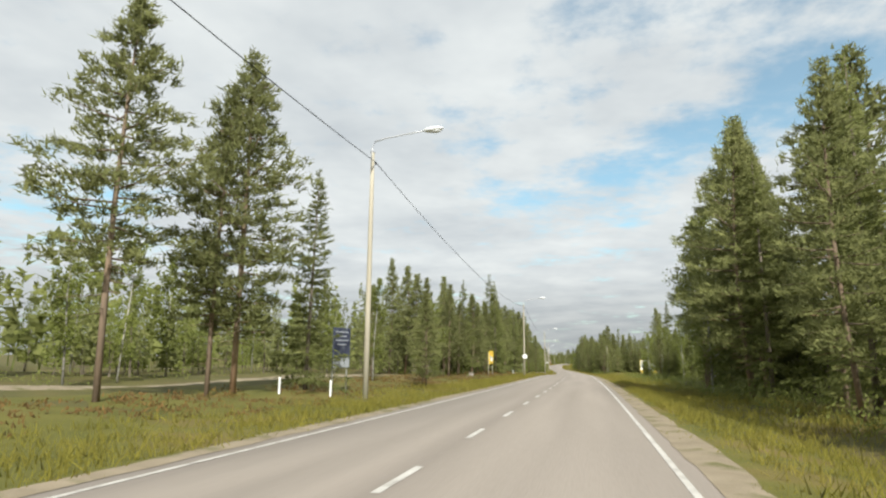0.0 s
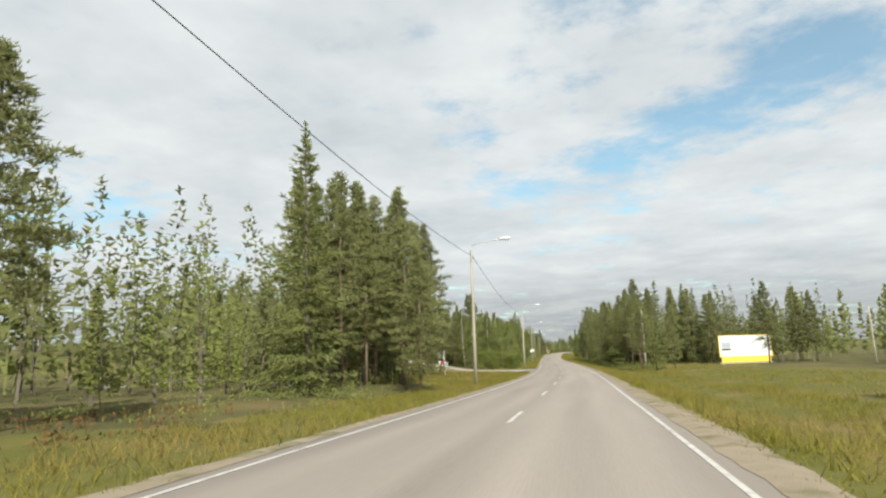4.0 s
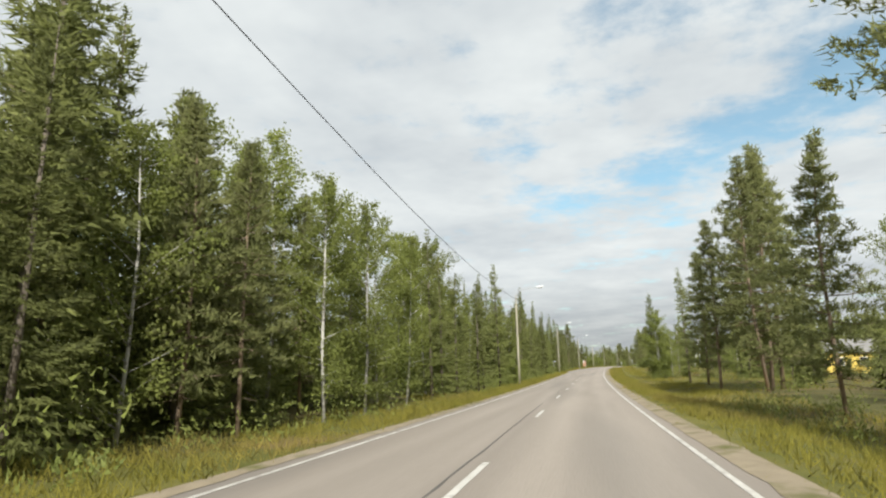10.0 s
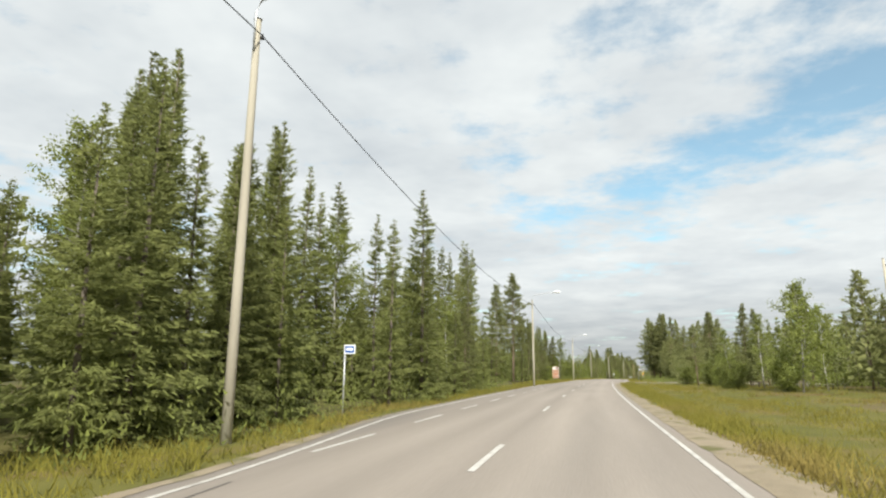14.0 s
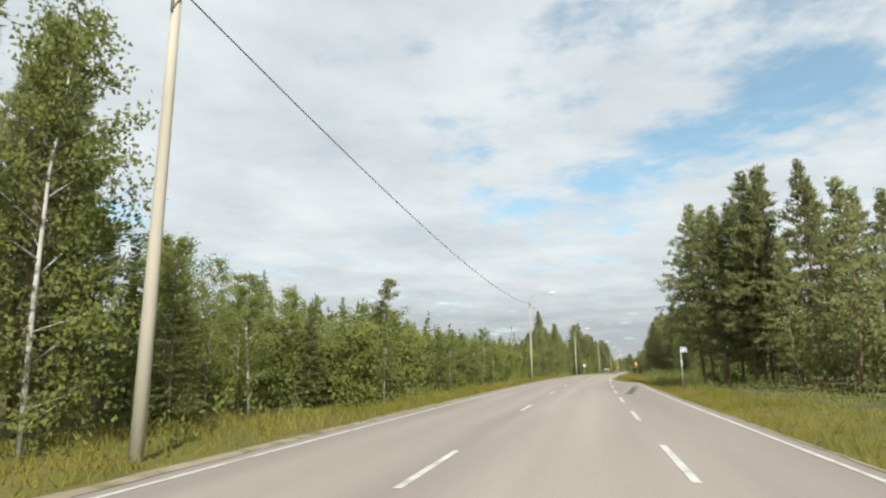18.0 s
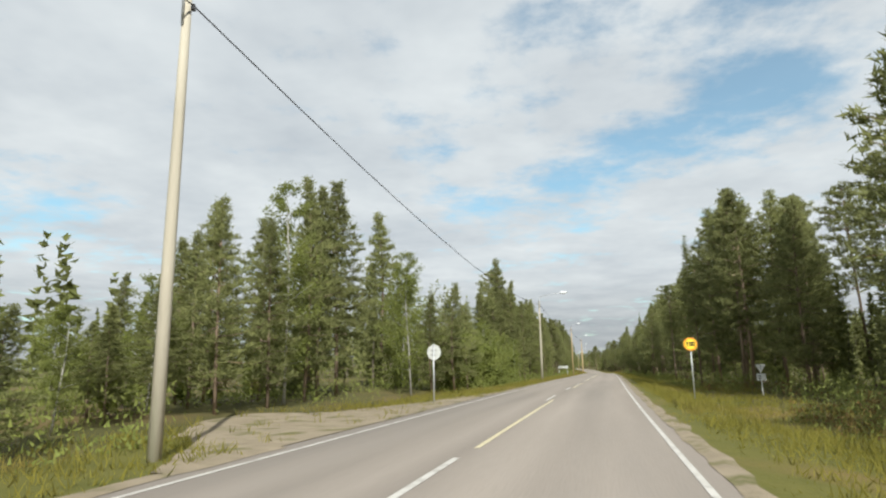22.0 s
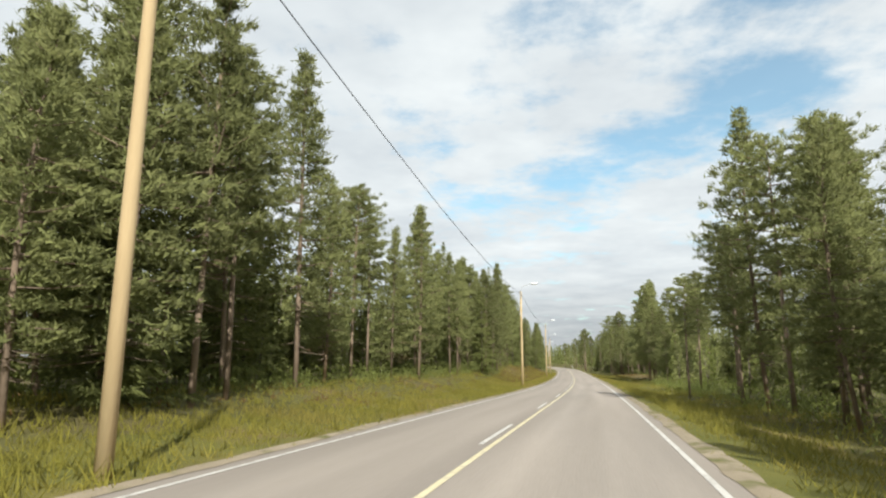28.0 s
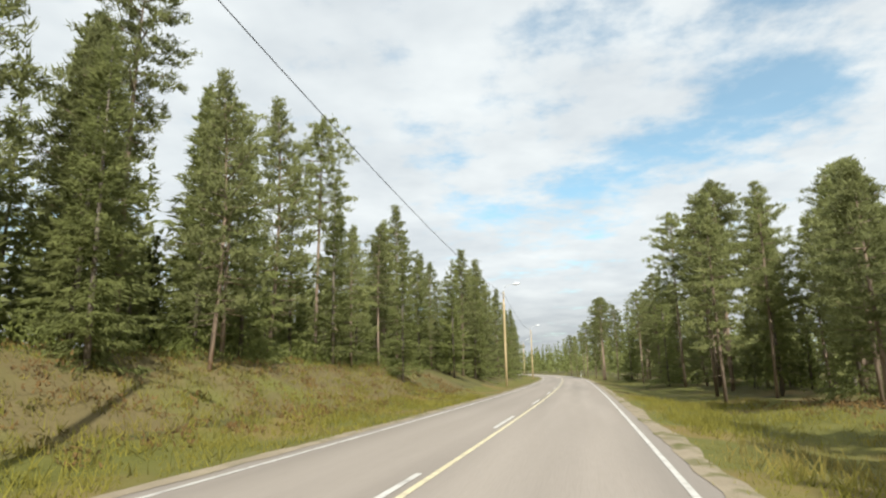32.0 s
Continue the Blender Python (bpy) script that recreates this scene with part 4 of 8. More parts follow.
tree("spruce", 181.0, 28.6, 9.9)
tree("pine", 181.0, -24.4, 17.5)
tree("pine", 181.1, -22.3, 11.3)
tree("pine", 182.3, -27.8, 10.2)
tree("spruce", 182.8, -26.0, 14.8)
tree("spruce", 184.2, 29.6, 8.9)
tree("pine", 185.8, 31.2, 9.5)
tree("pine", 185.8, -28.0, 17.7)
tree("pine", 186.3, -26.0, 13.3)
tree("pine", 186.8, -43.9, 12.3)
tree("pine", 187.4, 27.0, 11.0)
tree("pine", 188.0, -37.8, 9.9)
tree("spruce", 188.7, -33.8, 11.8)
tree("pine", 188.8, 33.4, 9.4)
tree("pine", 189.9, -26.0, 14.1)
tree("spruce", 190.5, -37.6, 13.3)
tree("pine", 191.6, -31.2, 10.1)
tree("pine", 191.7, 32.7, 9.5)
tree("pine", 192.0, 11.3, 9.9)
tree("spruce", 192.6, -28.6, 11.8)
tree("pine", 193.4, -31.5, 10.8)
tree("pine", 194.1, 33.4, 10.6)
tree("pine", 194.3, -24.1, 12.4)
tree("pine", 194.8, -44.2, 10.6)
tree("pine", 196.2, 29.0, 9.7)
tree("spruce", 196.7, -26.1, 11.6)
tree("pine", 197.1, -53.9, 11.7)
tree("bush", 197.5, -10.5, 2.8)
tree("bush", 197.6, -10.5, 3.4)
tree("pine", 197.8, -28.2, 10.2)
tree("pine", 197.8, 10.3, 8.8)
tree("pine", 197.8, 22.1, 10.7)
tree("pine", 198.4, -33.2, 12.6)
tree("spruce", 198.6, -39.4, 13.2)
tree("bush", 199.0, -8.0, 3.0)
tree("bush", 199.0, -13.0, 3.2)
tree("pine", 199.0, 20.0, 11.9)
tree("birch", 199.5, -9.2, 6.3)
tree("pine", 199.8, -34.7, 11.8)
tree("spruce", 199.8, 23.1, 11.1)
tree("pine", 199.8, -17.1, 8.9)
tree("birch", 200.1, -15.5, 9.2)
tree("spruce", 200.2, 17.9, 11.9)
tree("bush", 200.5, -8.6, 2.4)
tree("spruce", 201.0, 19.5, 12.6)
tree("birch", 201.5, -11.5, 8.6)
tree("pine", 201.8, 18.1, 12.4)
tree("pine", 201.8, 24.1, 11.5)
tree("spruce", 201.8, 21.6, 12.4)
tree("spruce", 201.8, -17.5, 9.4)
tree("pine", 202.2, -19.7, 7.3)
tree("bush", 202.5, -7.6, 3.2)
tree("spruce", 202.6, 20.2, 13.1)
tree("pine", 202.6, 13.7, 10.2)
tree("pine", 202.9, -12.0, 9.4)
tree("bush", 203.0, -16.0, 3.4)
tree("pine", 203.0, -10.1, 6.4)
tree("spruce", 203.4, 18.8, 12.9)
tree("spruce", 203.4, -18.8, 9.8)
tree("birch", 203.5, -14.5, 8.1)
tree("pine", 203.9, 11.8, 10.3)
tree("spruce", 204.6, 14.7, 10.8)
tree("birch", 205.0, -8.6, 7.3)
tree("birch", 205.5, -22.0, 9.8)
tree("birch", 205.5, -31.0, 13.0)
tree("spruce", 205.8, 9.5, 10.3)
tree("bush", 206.0, -11.2, 4.2)
tree("bush", 206.0, -19.0, 3.6)
tree("spruce", 206.2, -38.8, 13.9)
tree("bush", 206.5, -7.4, 3.4)
tree("pine", 206.6, -15.0, 9.3)
tree("birch", 207.0, -26.0, 8.2)
tree("spruce", 207.1, -35.7, 13.4)
tree("birch", 207.8, -9.0, 8.0)
tree("pine", 207.8, 12.5, 11.7)
tree("pine", 207.8, 14.0, 12.0)
tree("spruce", 208.2, 10.3, 11.0)
tree("birch", 208.5, -10.5, 7.5)
tree("pine", 209.0, -17.5, 9.7)
tree("bush", 209.5, -7.5, 3.2)
tree("spruce", 209.5, -41.9, 11.7)
tree("spruce", 209.5, -44.6, 13.5)
tree("pine", 209.6, 7.8, 8.9)
tree("pine", 209.8, 16.0, 13.1)
tree("pine", 210.1, 11.8, 12.6)
tree("bush", 210.8, -12.4, 4.2)
tree("pine", 211.3, 16.3, 13.0)
tree("birch", 212.0, -27.0, 11.8)
tree("pine", 212.6, -8.4, 7.3)
tree("birch", 213.0, -28.5, 11.6)
tree("bush", 213.8, -10.1, 4.2)
tree("spruce", 213.8, -47.5, 11.6)
tree("spruce", 213.8, 14.0, 13.3)
tree("pine", 213.8, 9.5, 10.0)
tree("birch", 213.9, -14.0, 9.3)
tree("birch", 214.0, -21.0, 9.8)
tree("pine", 214.6, -8.4, 6.6)
tree("birch", 215.8, -27.0, 11.3)
tree("pine", 216.2, 9.5, 10.7)
tree("pine", 216.4, 12.3, 11.0)
tree("spruce", 217.0, -11.4, 9.1)
tree("spruce", 217.0, -8.4, 5.7)
tree("spruce", 217.8, 18.5, 15.7)
tree("birch", 218.0, -25.0, 11.5)
tree("spruce", 218.6, -11.4, 7.8)
tree("spruce", 218.8, -52.4, 12.6)
tree("pine", 219.3, -45.9, 11.8)
tree("pine", 219.4, 10.3, 11.9)
tree("birch", 219.5, -29.6, 12.4)
tree("spruce", 219.8, 14.0, 14.7)
tree("birch", 219.8, -8.4, 5.7)
tree("spruce", 219.8, -10.2, 6.5)
tree("bush", 220.9, -12.4, 4.2)
tree("spruce", 221.0, 11.3, 11.7)
tree("pine", 222.1, -51.5, 12.2)
tree("birch", 222.2, -29.0, 12.6)
tree("birch", 222.2, -9.1, 6.5)
tree("pine", 222.2, -14.8, 9.0)
tree("spruce", 223.0, -12.8, 7.4)
tree("pine", 223.4, -11.3, 6.4)
tree("spruce", 224.2, -14.8, 7.5)
tree("birch", 224.4, -18.0, 8.8)
tree("birch", 224.6, -10.1, 7.6)
tree("birch", 225.0, -37.7, 11.2)
tree("birch", 225.5, -8.8, 7.3)
tree("spruce", 225.8, 12.5, 10.9)
tree("birch", 225.9, -32.6, 12.8)
tree("pine", 226.2, 16.0, 16.7)
tree("birch", 226.6, -17.3, 8.4)
tree("spruce", 227.2, -19.5, 11.5)
tree("pine", 227.2, -51.6, 13.2)
tree("spruce", 227.4, -11.3, 8.0)
tree("birch", 228.1, -13.5, 7.8)
tree("birch", 228.2, 17.3, 9.4)
tree("pine", 228.2, -9.1, 8.1)
tree("spruce", 228.2, -17.3, 9.1)
tree("pine", 228.9, -53.6, 13.1)
tree("birch", 231.0, -35.1, 13.1)
tree("birch", 231.3, -38.6, 12.9)
tree("pine", 231.5, 10.3, 12.0)
tree("bush", 231.7, -11.1, 4.2)
tree("pine", 232.4, -59.0, 13.2)
tree("spruce", 232.5, -7.5, 7.7)
tree("pine", 232.9, -55.9, 13.8)
tree("birch", 233.1, -43.4, 12.9)
tree("pine", 233.4, 10.3, 12.9)
tree("bush", 234.2, -12.7, 4.2)
tree("spruce", 234.5, -63.2, 12.2)
tree("pine", 234.6, -21.5, 12.5)
tree("birch", 234.8, 15.1, 9.5)
tree("birch", 235.4, -8.2, 8.0)
tree("birch", 235.5, -44.3, 13.3)
tree("birch", 237.2, -12.2, 9.6)
tree("pine", 237.4, 14.3, 14.5)
tree("pine", 238.2, -62.4, 11.9)
tree("birch", 238.2, -9.0, 8.5)
tree("spruce", 238.6, -14.7, 12.0)
tree("birch", 239.0, -47.3, 12.4)
tree("pine", 239.0, 11.3, 13.7)
tree("spruce", 239.3, 13.9, 7.6)
tree("pine", 239.8, 16.0, 15.9)
tree("spruce", 239.8, -8.2, 8.7)
tree("birch", 240.9, -11.7, 9.9)
tree("birch", 241.8, -45.8, 11.1)
tree("spruce", 241.8, -8.2, 8.0)
tree("birch", 242.2, -26.0, 13.5)
tree("pine", 242.5, 10.8, 9.3)
tree("birch", 243.2, 14.3, 11.0)
tree("spruce", 243.7, -9.5, 9.3)
tree("pine", 244.4, -64.6, 12.1)
tree("pine", 245.0, -20.0, 16.1)
tree("birch", 245.5, -9.2, 8.7)
tree("pine", 246.4, -46.4, 13.0)
tree("pine", 246.6, -66.4, 12.7)
tree("birch", 246.9, -50.1, 12.1)
tree("spruce", 247.8, 14.2, 7.7)
tree("birch", 247.8, -11.0, 9.6)
tree("pine", 248.1, -20.0, 16.5)
tree("pine", 248.9, -67.1, 11.2)
tree("spruce", 249.2, -8.3, 7.5)
tree("birch", 251.0, -55.2, 11.5)
tree("pine", 251.0, -8.1, 10.7)
tree("birch", 252.3, -9.7, 8.0)
tree("spruce", 252.4, 9.3, 8.1)
tree("pine", 252.6, -69.4, 12.6)
tree("spruce", 252.7, -17.5, 13.2)
tree("narrow", 252.9, -12.5, 10.2)
tree("birch", 252.9, 16.5, 7.8)
tree("birch", 253.5, -56.7, 13.9)
tree("spruce", 254.2, -8.9, 11.2)
tree("pine", 254.8, -58.6, 11.5)
tree("pine", 255.4, 9.5, 10.8)
tree("spruce", 256.0, -9.0, 9.5)
tree("spruce", 256.4, -72.0, 11.9)
tree("pine", 256.8, -72.6, 12.2)
tree("birch", 258.3, -14.0, 10.3)
tree("pine", 258.3, -61.3, 11.7)
tree("spruce", 258.6, -12.5, 10.7)
tree("narrow", 258.8, 10.8, 12.8)
tree("spruce", 259.0, -9.8, 12.0)
tree("birch", 261.1, -14.5, 11.2)
tree("pine", 261.4, 11.3, 12.6)
tree("spruce", 261.6, -12.4, 9.2)
tree("birch", 262.0, -64.0, 13.0)
tree("spruce", 262.1, -8.5, 12.6)
tree("birch", 262.7, -64.2, 11.7)
tree("birch", 264.3, -11.7, 8.2)
tree("spruce", 265.4, 11.3, 12.6)
tree("spruce", 265.4, -8.7, 12.4)
tree("pine", 266.0, 15.0, 8.7)
tree("pine", 267.8, 12.5, 13.9)
tree("spruce", 267.8, -8.7, 10.8)
tree("spruce", 268.9, -10.0, 9.3)
tree("spruce", 270.2, -7.9, 8.4)
tree("narrow", 270.3, 11.8, 13.7)
tree("birch", 271.5, -12.7, 7.9)
tree("spruce", 272.0, -10.0, 14.7)
tree("pine", 273.4, -10.8, 12.0)
tree("birch", 273.7, -8.7, 7.4)
tree("pine", 273.8, -12.3, 11.4)
tree("pine", 275.4, -8.6, 9.1)
tree("spruce", 275.8, -14.3, 12.5)
tree("spruce", 275.9, -11.5, 12.7)
tree("spruce", 276.6, -9.6, 9.9)
tree("pine", 277.0, -7.8, 8.5)
tree("spruce", 277.3, 14.8, 7.9)
tree("tallpine", 277.7, 10.3, 15.7)
tree("pine", 277.8, -16.8, 14.3)
tree("birch", 278.3, -12.1, 8.7)
tree("spruce", 279.4, -9.5, 9.4)
tree("birch", 280.0, -11.5, 11.0)
tree("birch", 281.9, 18.3, 7.5)
tree("birch", 282.0, -7.5, 8.9)
tree("spruce", 282.6, -14.2, 13.2)
tree("birch", 283.0, -10.4, 9.8)
tree("pine", 284.2, -9.5, 9.0)
tree("birch", 284.5, -12.0, 12.0)
tree("pine", 284.8, 9.8, 9.9)
tree("pine", 285.4, -16.7, 15.0)
tree("birch", 285.6, -7.5, 8.7)
tree("spruce", 286.6, -14.1, 12.4)
tree("birch", 287.2, -10.0, 9.9)
tree("birch", 287.8, 13.5, 7.3)
tree("spruce", 289.0, -9.4, 9.8)
tree("pine", 290.2, -16.6, 13.9)
tree("birch", 290.5, -8.7, 9.2)
tree("narrow", 291.3, 15.0, 6.7)
tree("birch", 291.7, -7.5, 8.5)
tree("birch", 294.6, 30.4, 6.5)
tree("birch", 295.2, -8.5, 9.0)
tree("narrow", 296.8, -7.5, 10.4)
tree("birch", 298.8, -10.2, 10.2)
tree("spruce", 299.4, -7.5, 9.2)
tree("pine", 302.4, 12.3, 15.0)
tree("birch", 302.6, -9.5, 10.2)
tree("spruce", 303.8, -7.5, 8.8)
tree("birch", 304.7, 36.8, 6.5)
tree("pine", 305.0, 13.0, 15.9)
tree("birch", 305.1, -8.9, 5.6)
tree("birch", 305.5, -11.5, 11.5)
tree("pine", 307.0, 14.1, 17.4)
tree("pine", 307.5, 10.3, 12.3)
tree("spruce", 308.9, 35.6, 8.0)
tree("birch", 309.6, -10.5, 6.9)
tree("birch", 310.1, -13.0, 11.7)
tree("narrow", 312.0, -11.0, 8.8)
tree("narrow", 312.1, -7.5, 9.6)
tree("pine", 313.9, 32.3, 8.5)
tree("birch", 314.7, -12.1, 7.8)
tree("narrow", 314.9, -7.5, 10.5)
tree("narrow", 315.0, 15.4, 6.1)
tree("narrow", 315.4, -14.5, 11.5)
tree("pine", 317.2, 11.3, 11.4)
tree("spruce", 318.5, 36.2, 7.2)
tree("birch", 318.8, -12.9, 7.8)
tree("narrow", 319.2, -15.5, 13.2)
tree("pine", 321.1, 36.0, 6.3)
tree("birch", 321.3, -12.4, 9.5)
tree("birch", 322.6, -14.0, 14.3)
tree("spruce", 323.0, -7.3, 12.9)
tree("spruce", 324.4, 17.8, 6.1)
tree("spruce", 324.6, 32.7, 8.2)
tree("birch", 324.8, -10.9, 9.4)
tree("narrow", 327.4, 11.3, 12.0)
tree("spruce", 327.6, -12.8, 7.4)
tree("pine", 328.4, 43.4, 6.6)
tree("bush", 328.5, -6.7, 2.8)
tree("birch", 329.8, 21.9, 7.9)
tree("narrow", 330.5, -9.5, 7.8)
tree("spruce", 330.5, -9.0, 8.6)
tree("narrow", 331.0, -7.5, 7.4)
tree("birch", 331.0, -7.2, 5.7)
tree("spruce", 331.2, 30.2, 7.0)
tree("birch", 332.9, -9.3, 7.8)
tree("narrow", 333.0, -11.7, 8.8)
tree("spruce", 333.2, 34.2, 7.8)
tree("birch", 334.0, -7.7, 7.7)
tree("spruce", 334.2, -10.2, 8.9)
tree("narrow", 334.6, -13.7, 9.6)
tree("spruce", 335.4, -9.0, 9.3)
tree("spruce", 335.8, -11.7, 10.4)
tree("spruce", 336.0, 15.0, 6.9)
tree("birch", 336.2, 39.5, 8.7)
tree("spruce", 336.2, -7.3, 6.6)
tree("spruce", 336.6, -16.3, 10.7)
tree("bush", 336.9, 25.0, 4.2)
tree("narrow", 337.1, -9.5, 7.3)
tree("spruce", 338.2, -13.9, 11.0)
tree("spruce", 339.0, -11.9, 10.6)
tree("bush", 340.5, -7.3, 3.2)
tree("spruce", 341.0, -16.5, 14.1)
tree("narrow", 341.6, -8.7, 7.3)
tree("spruce", 341.8, -14.1, 11.7)
tree("spruce", 343.5, -7.5, 12.9)
tree("birch", 343.7, 19.3, 15.0)
tree("pine", 344.3, 38.0, 8.1)
tree("spruce", 344.7, -11.2, 5.6)
tree("spruce", 345.0, -16.7, 13.0)
tree("bush", 345.9, 13.4, 2.6)
tree("birch", 347.5, -9.8, 7.4)
tree("spruce", 348.0, 33.4, 7.1)
tree("bush", 348.1, 28.2, 3.5)
tree("birch", 348.5, 12.2, 6.2)
tree("narrow", 349.0, -14.4, 11.8)
tree("bush", 349.4, 11.2, 2.8)
tree("pine", 350.2, 36.6, 8.4)
tree("birch", 350.5, 10.9, 8.8)
tree("narrow", 350.6, -9.0, 11.0)
tree("birch", 351.4, 10.8, 9.1)
tree("bush", 351.6, 10.4, 2.4)
tree("birch", 352.2, 26.1, 3.6)
tree("narrow", 352.6, 10.2, 12.5)
tree("narrow", 353.4, -17.0, 14.7)
tree("birch", 354.6, 39.9, 7.1)
tree("narrow", 354.9, -9.5, 12.0)
tree("bush", 355.3, 25.8, 3.3)
tree("birch", 355.6, -11.7, 7.3)
tree("narrow", 355.7, 10.3, 7.1)
tree("bush", 358.5, 27.1, 4.1)
tree("spruce", 359.8, -8.0, 9.2)
tree("narrow", 360.8, -9.5, 10.3)
tree("spruce", 361.2, 30.1, 6.6)
tree("narrow", 361.6, -9.2, 9.6)
tree("narrow", 362.1, -9.5, 9.8)
tree("spruce", 362.3, -10.5, 11.0)
tree("spruce", 362.6, -8.0, 10.0)
tree("bush", 363.0, 27.9, 4.2)
tree("spruce", 363.4, -12.5, 12.1)
tree("birch", 364.2, 36.6, 8.6)
tree("pine", 364.9, -10.0, 12.0)
tree("spruce", 365.0, -14.5, 13.2)
tree("narrow", 365.0, -8.0, 9.5)
tree("bush", 366.1, 25.8, 4.0)
tree("spruce", 366.2, -11.0, 12.4)
tree("spruce", 367.0, -17.0, 14.7)
tree("spruce", 367.0, -8.0, 6.3)
tree("birch", 367.3, 34.9, 6.7)
tree("spruce", 367.4, -12.5, 11.7)
tree("narrow", 367.8, -9.8, 11.0)
tree("narrow", 369.2, -11.0, 13.3)
tree("spruce", 369.4, -14.5, 13.9)
tree("bush", 370.3, 25.1, 2.8)
tree("birch", 371.1, 35.7, 6.7)
tree("spruce", 371.4, -8.0, 7.8)
tree("narrow", 371.8, -12.5, 12.9)
tree("birch", 372.4, -9.8, 6.3)
tree("birch", 372.5, 15.8, 8.3)
tree("spruce", 372.6, -17.1, 15.9)
tree("pine", 372.8, 20.8, 10.4)
tree("spruce", 374.2, -8.9, 10.4)
tree("narrow", 374.6, -14.6, 14.3)
tree("narrow", 374.9, -10.9, 7.5)
tree("bush", 374.9, 28.6, 3.1)
tree("narrow", 375.1, -7.5, 11.8)
tree("spruce", 375.5, 37.4, 7.9)
tree("narrow", 375.8, -8.9, 13.8)
tree("bush", 377.0, 25.5, 2.7)
tree("spruce", 378.2, -17.1, 16.3)
tree("pine", 378.8, 36.4, 6.1)
tree("birch", 379.2, -10.7, 6.4)
tree("spruce", 379.4, -12.6, 9.4)
tree("bush", 379.5, 28.1, 3.4)
tree("spruce", 380.5, -7.5, 9.2)
tree("birch", 381.3, 38.8, 6.6)
tree("narrow", 381.6, -9.4, 9.3)
tree("bush", 383.2, 27.1, 3.0)
tree("narrow", 384.0, -10.2, 6.8)
tree("pine", 385.9, 31.3, 8.2)
tree("bush", 386.8, 25.9, 3.6)
tree("narrow", 388.1, -8.0, 4.9)
tree("spruce", 388.2, -11.1, 11.4)
tree("spruce", 390.6, -8.1, 7.3)
tree("bush", 390.7, 25.4, 2.9)
tree("spruce", 391.2, -11.1, 5.7)
tree("spruce", 392.4, -8.5, 9.4)
tree("spruce", 393.4, -9.9, 9.6)
tree("birch", 393.6, 37.1, 6.7)
tree("bush", 393.9, 26.9, 3.5)
tree("birch", 394.6, -12.6, 8.3)
tree("narrow", 395.0, -9.0, 8.5)
tree("spruce", 395.0, -11.1, 11.1)
tree("spruce", 396.2, -12.6, 10.3)
tree("spruce", 396.6, -14.6, 9.6)
tree("spruce", 397.0, -8.9, 9.1)
tree("birch", 397.5, 37.2, 8.2)
tree("narrow", 397.8, -12.6, 12.9)
tree("bush", 398.1, 28.4, 2.7)
tree("spruce", 398.2, -14.6, 11.3)
tree("spruce", 398.2, -9.9, 9.5)
tree("spruce", 398.6, -17.1, 10.0)
tree("spruce", 399.3, -8.6, 7.6)
tree("narrow", 399.8, -14.6, 14.1)
tree("spruce", 400.2, -11.1, 10.2)
tree("birch", 400.5, 25.4, 4.2)
tree("bush", 401.0, 20.5, 2.6)
tree("pine", 401.1, 40.1, 8.1)
tree("spruce", 401.6, -10.5, 11.7)
tree("spruce", 402.2, -17.1, 14.9)
tree("birch", 403.0, -12.6, 9.1)
tree("birch", 403.9, 43.6, 9.0)
tree("bush", 404.0, 21.5, 2.8)
tree("spruce", 405.4, -14.6, 12.3)
tree("narrow", 406.0, -11.5, 11.3)
tree("bush", 406.5, 22.5, 3.0)
tree("narrow", 407.5, -7.5, 9.2)
tree("pine", 408.1, 30.1, 6.0)
tree("narrow", 408.6, -14.6, 14.5)
tree("narrow", 408.8, -12.0, 10.8)
tree("spruce", 409.0, -17.1, 13.9)
tree("pine", 409.8, 19.8, 7.7)
tree("spruce", 410.8, 31.4, 7.5)
tree("birch", 411.4, -11.9, 9.2)
tree("spruce", 411.8, -9.9, 10.3)
tree("spruce", 412.8, -7.5, 12.2)
tree("narrow", 413.0, -17.1, 16.5)
tree("spruce", 413.4, -13.0, 13.1)
tree("birch", 414.4, -8.7, 8.3)
tree("birch", 415.1, 39.6, 6.2)
tree("bush", 416.0, 25.6, 3.7)
tree("spruce", 417.7, -8.6, 8.6)
tree("birch", 418.1, 42.8, 7.9)
tree("bush", 419.5, 28.8, 2.6)
tree("spruce", 420.2, 33.4, 6.6)
tree("spruce", 420.8, -7.5, 6.1)
tree("spruce", 422.2, -9.0, 7.1)
tree("spruce", 422.6, 30.1, 8.9)
tree("birch", 422.6, -11.2, 7.3)
tree("pine", 423.8, -7.5, 6.2)
tree("spruce", 424.2, -11.2, 8.9)
tree("narrow", 424.3, -13.5, 10.1)
tree("birch", 425.8, -9.4, 7.1)
tree("spruce", 425.8, -14.7, 8.9)
tree("spruce", 425.8, -12.7, 9.9)
tree("bush", 427.4, 26.1, 3.1)
tree("birch", 427.4, -11.2, 7.9)
tree("spruce", 427.8, -17.2, 9.9)
tree("spruce", 427.8, -14.7, 10.9)
tree("spruce", 428.6, -8.2, 10.1)
tree("spruce", 429.0, -12.7, 8.0)
tree("birch", 429.6, 16.1, 7.9)
tree("spruce", 430.2, -10.0, 6.8)
tree("birch", 430.6, 18.0, 6.0)
tree("bush", 431.4, 15.7, 3.2)
tree("birch", 431.4, -14.7, 8.8)
tree("narrow", 431.5, -9.0, 12.7)
tree("pine", 432.2, 22.9, 6.9)
tree("spruce", 433.5, 37.3, 7.5)
tree("spruce", 433.8, -11.2, 12.7)
tree("spruce", 434.6, -17.2, 9.9)
tree("pine", 434.8, 22.3, 9.5)
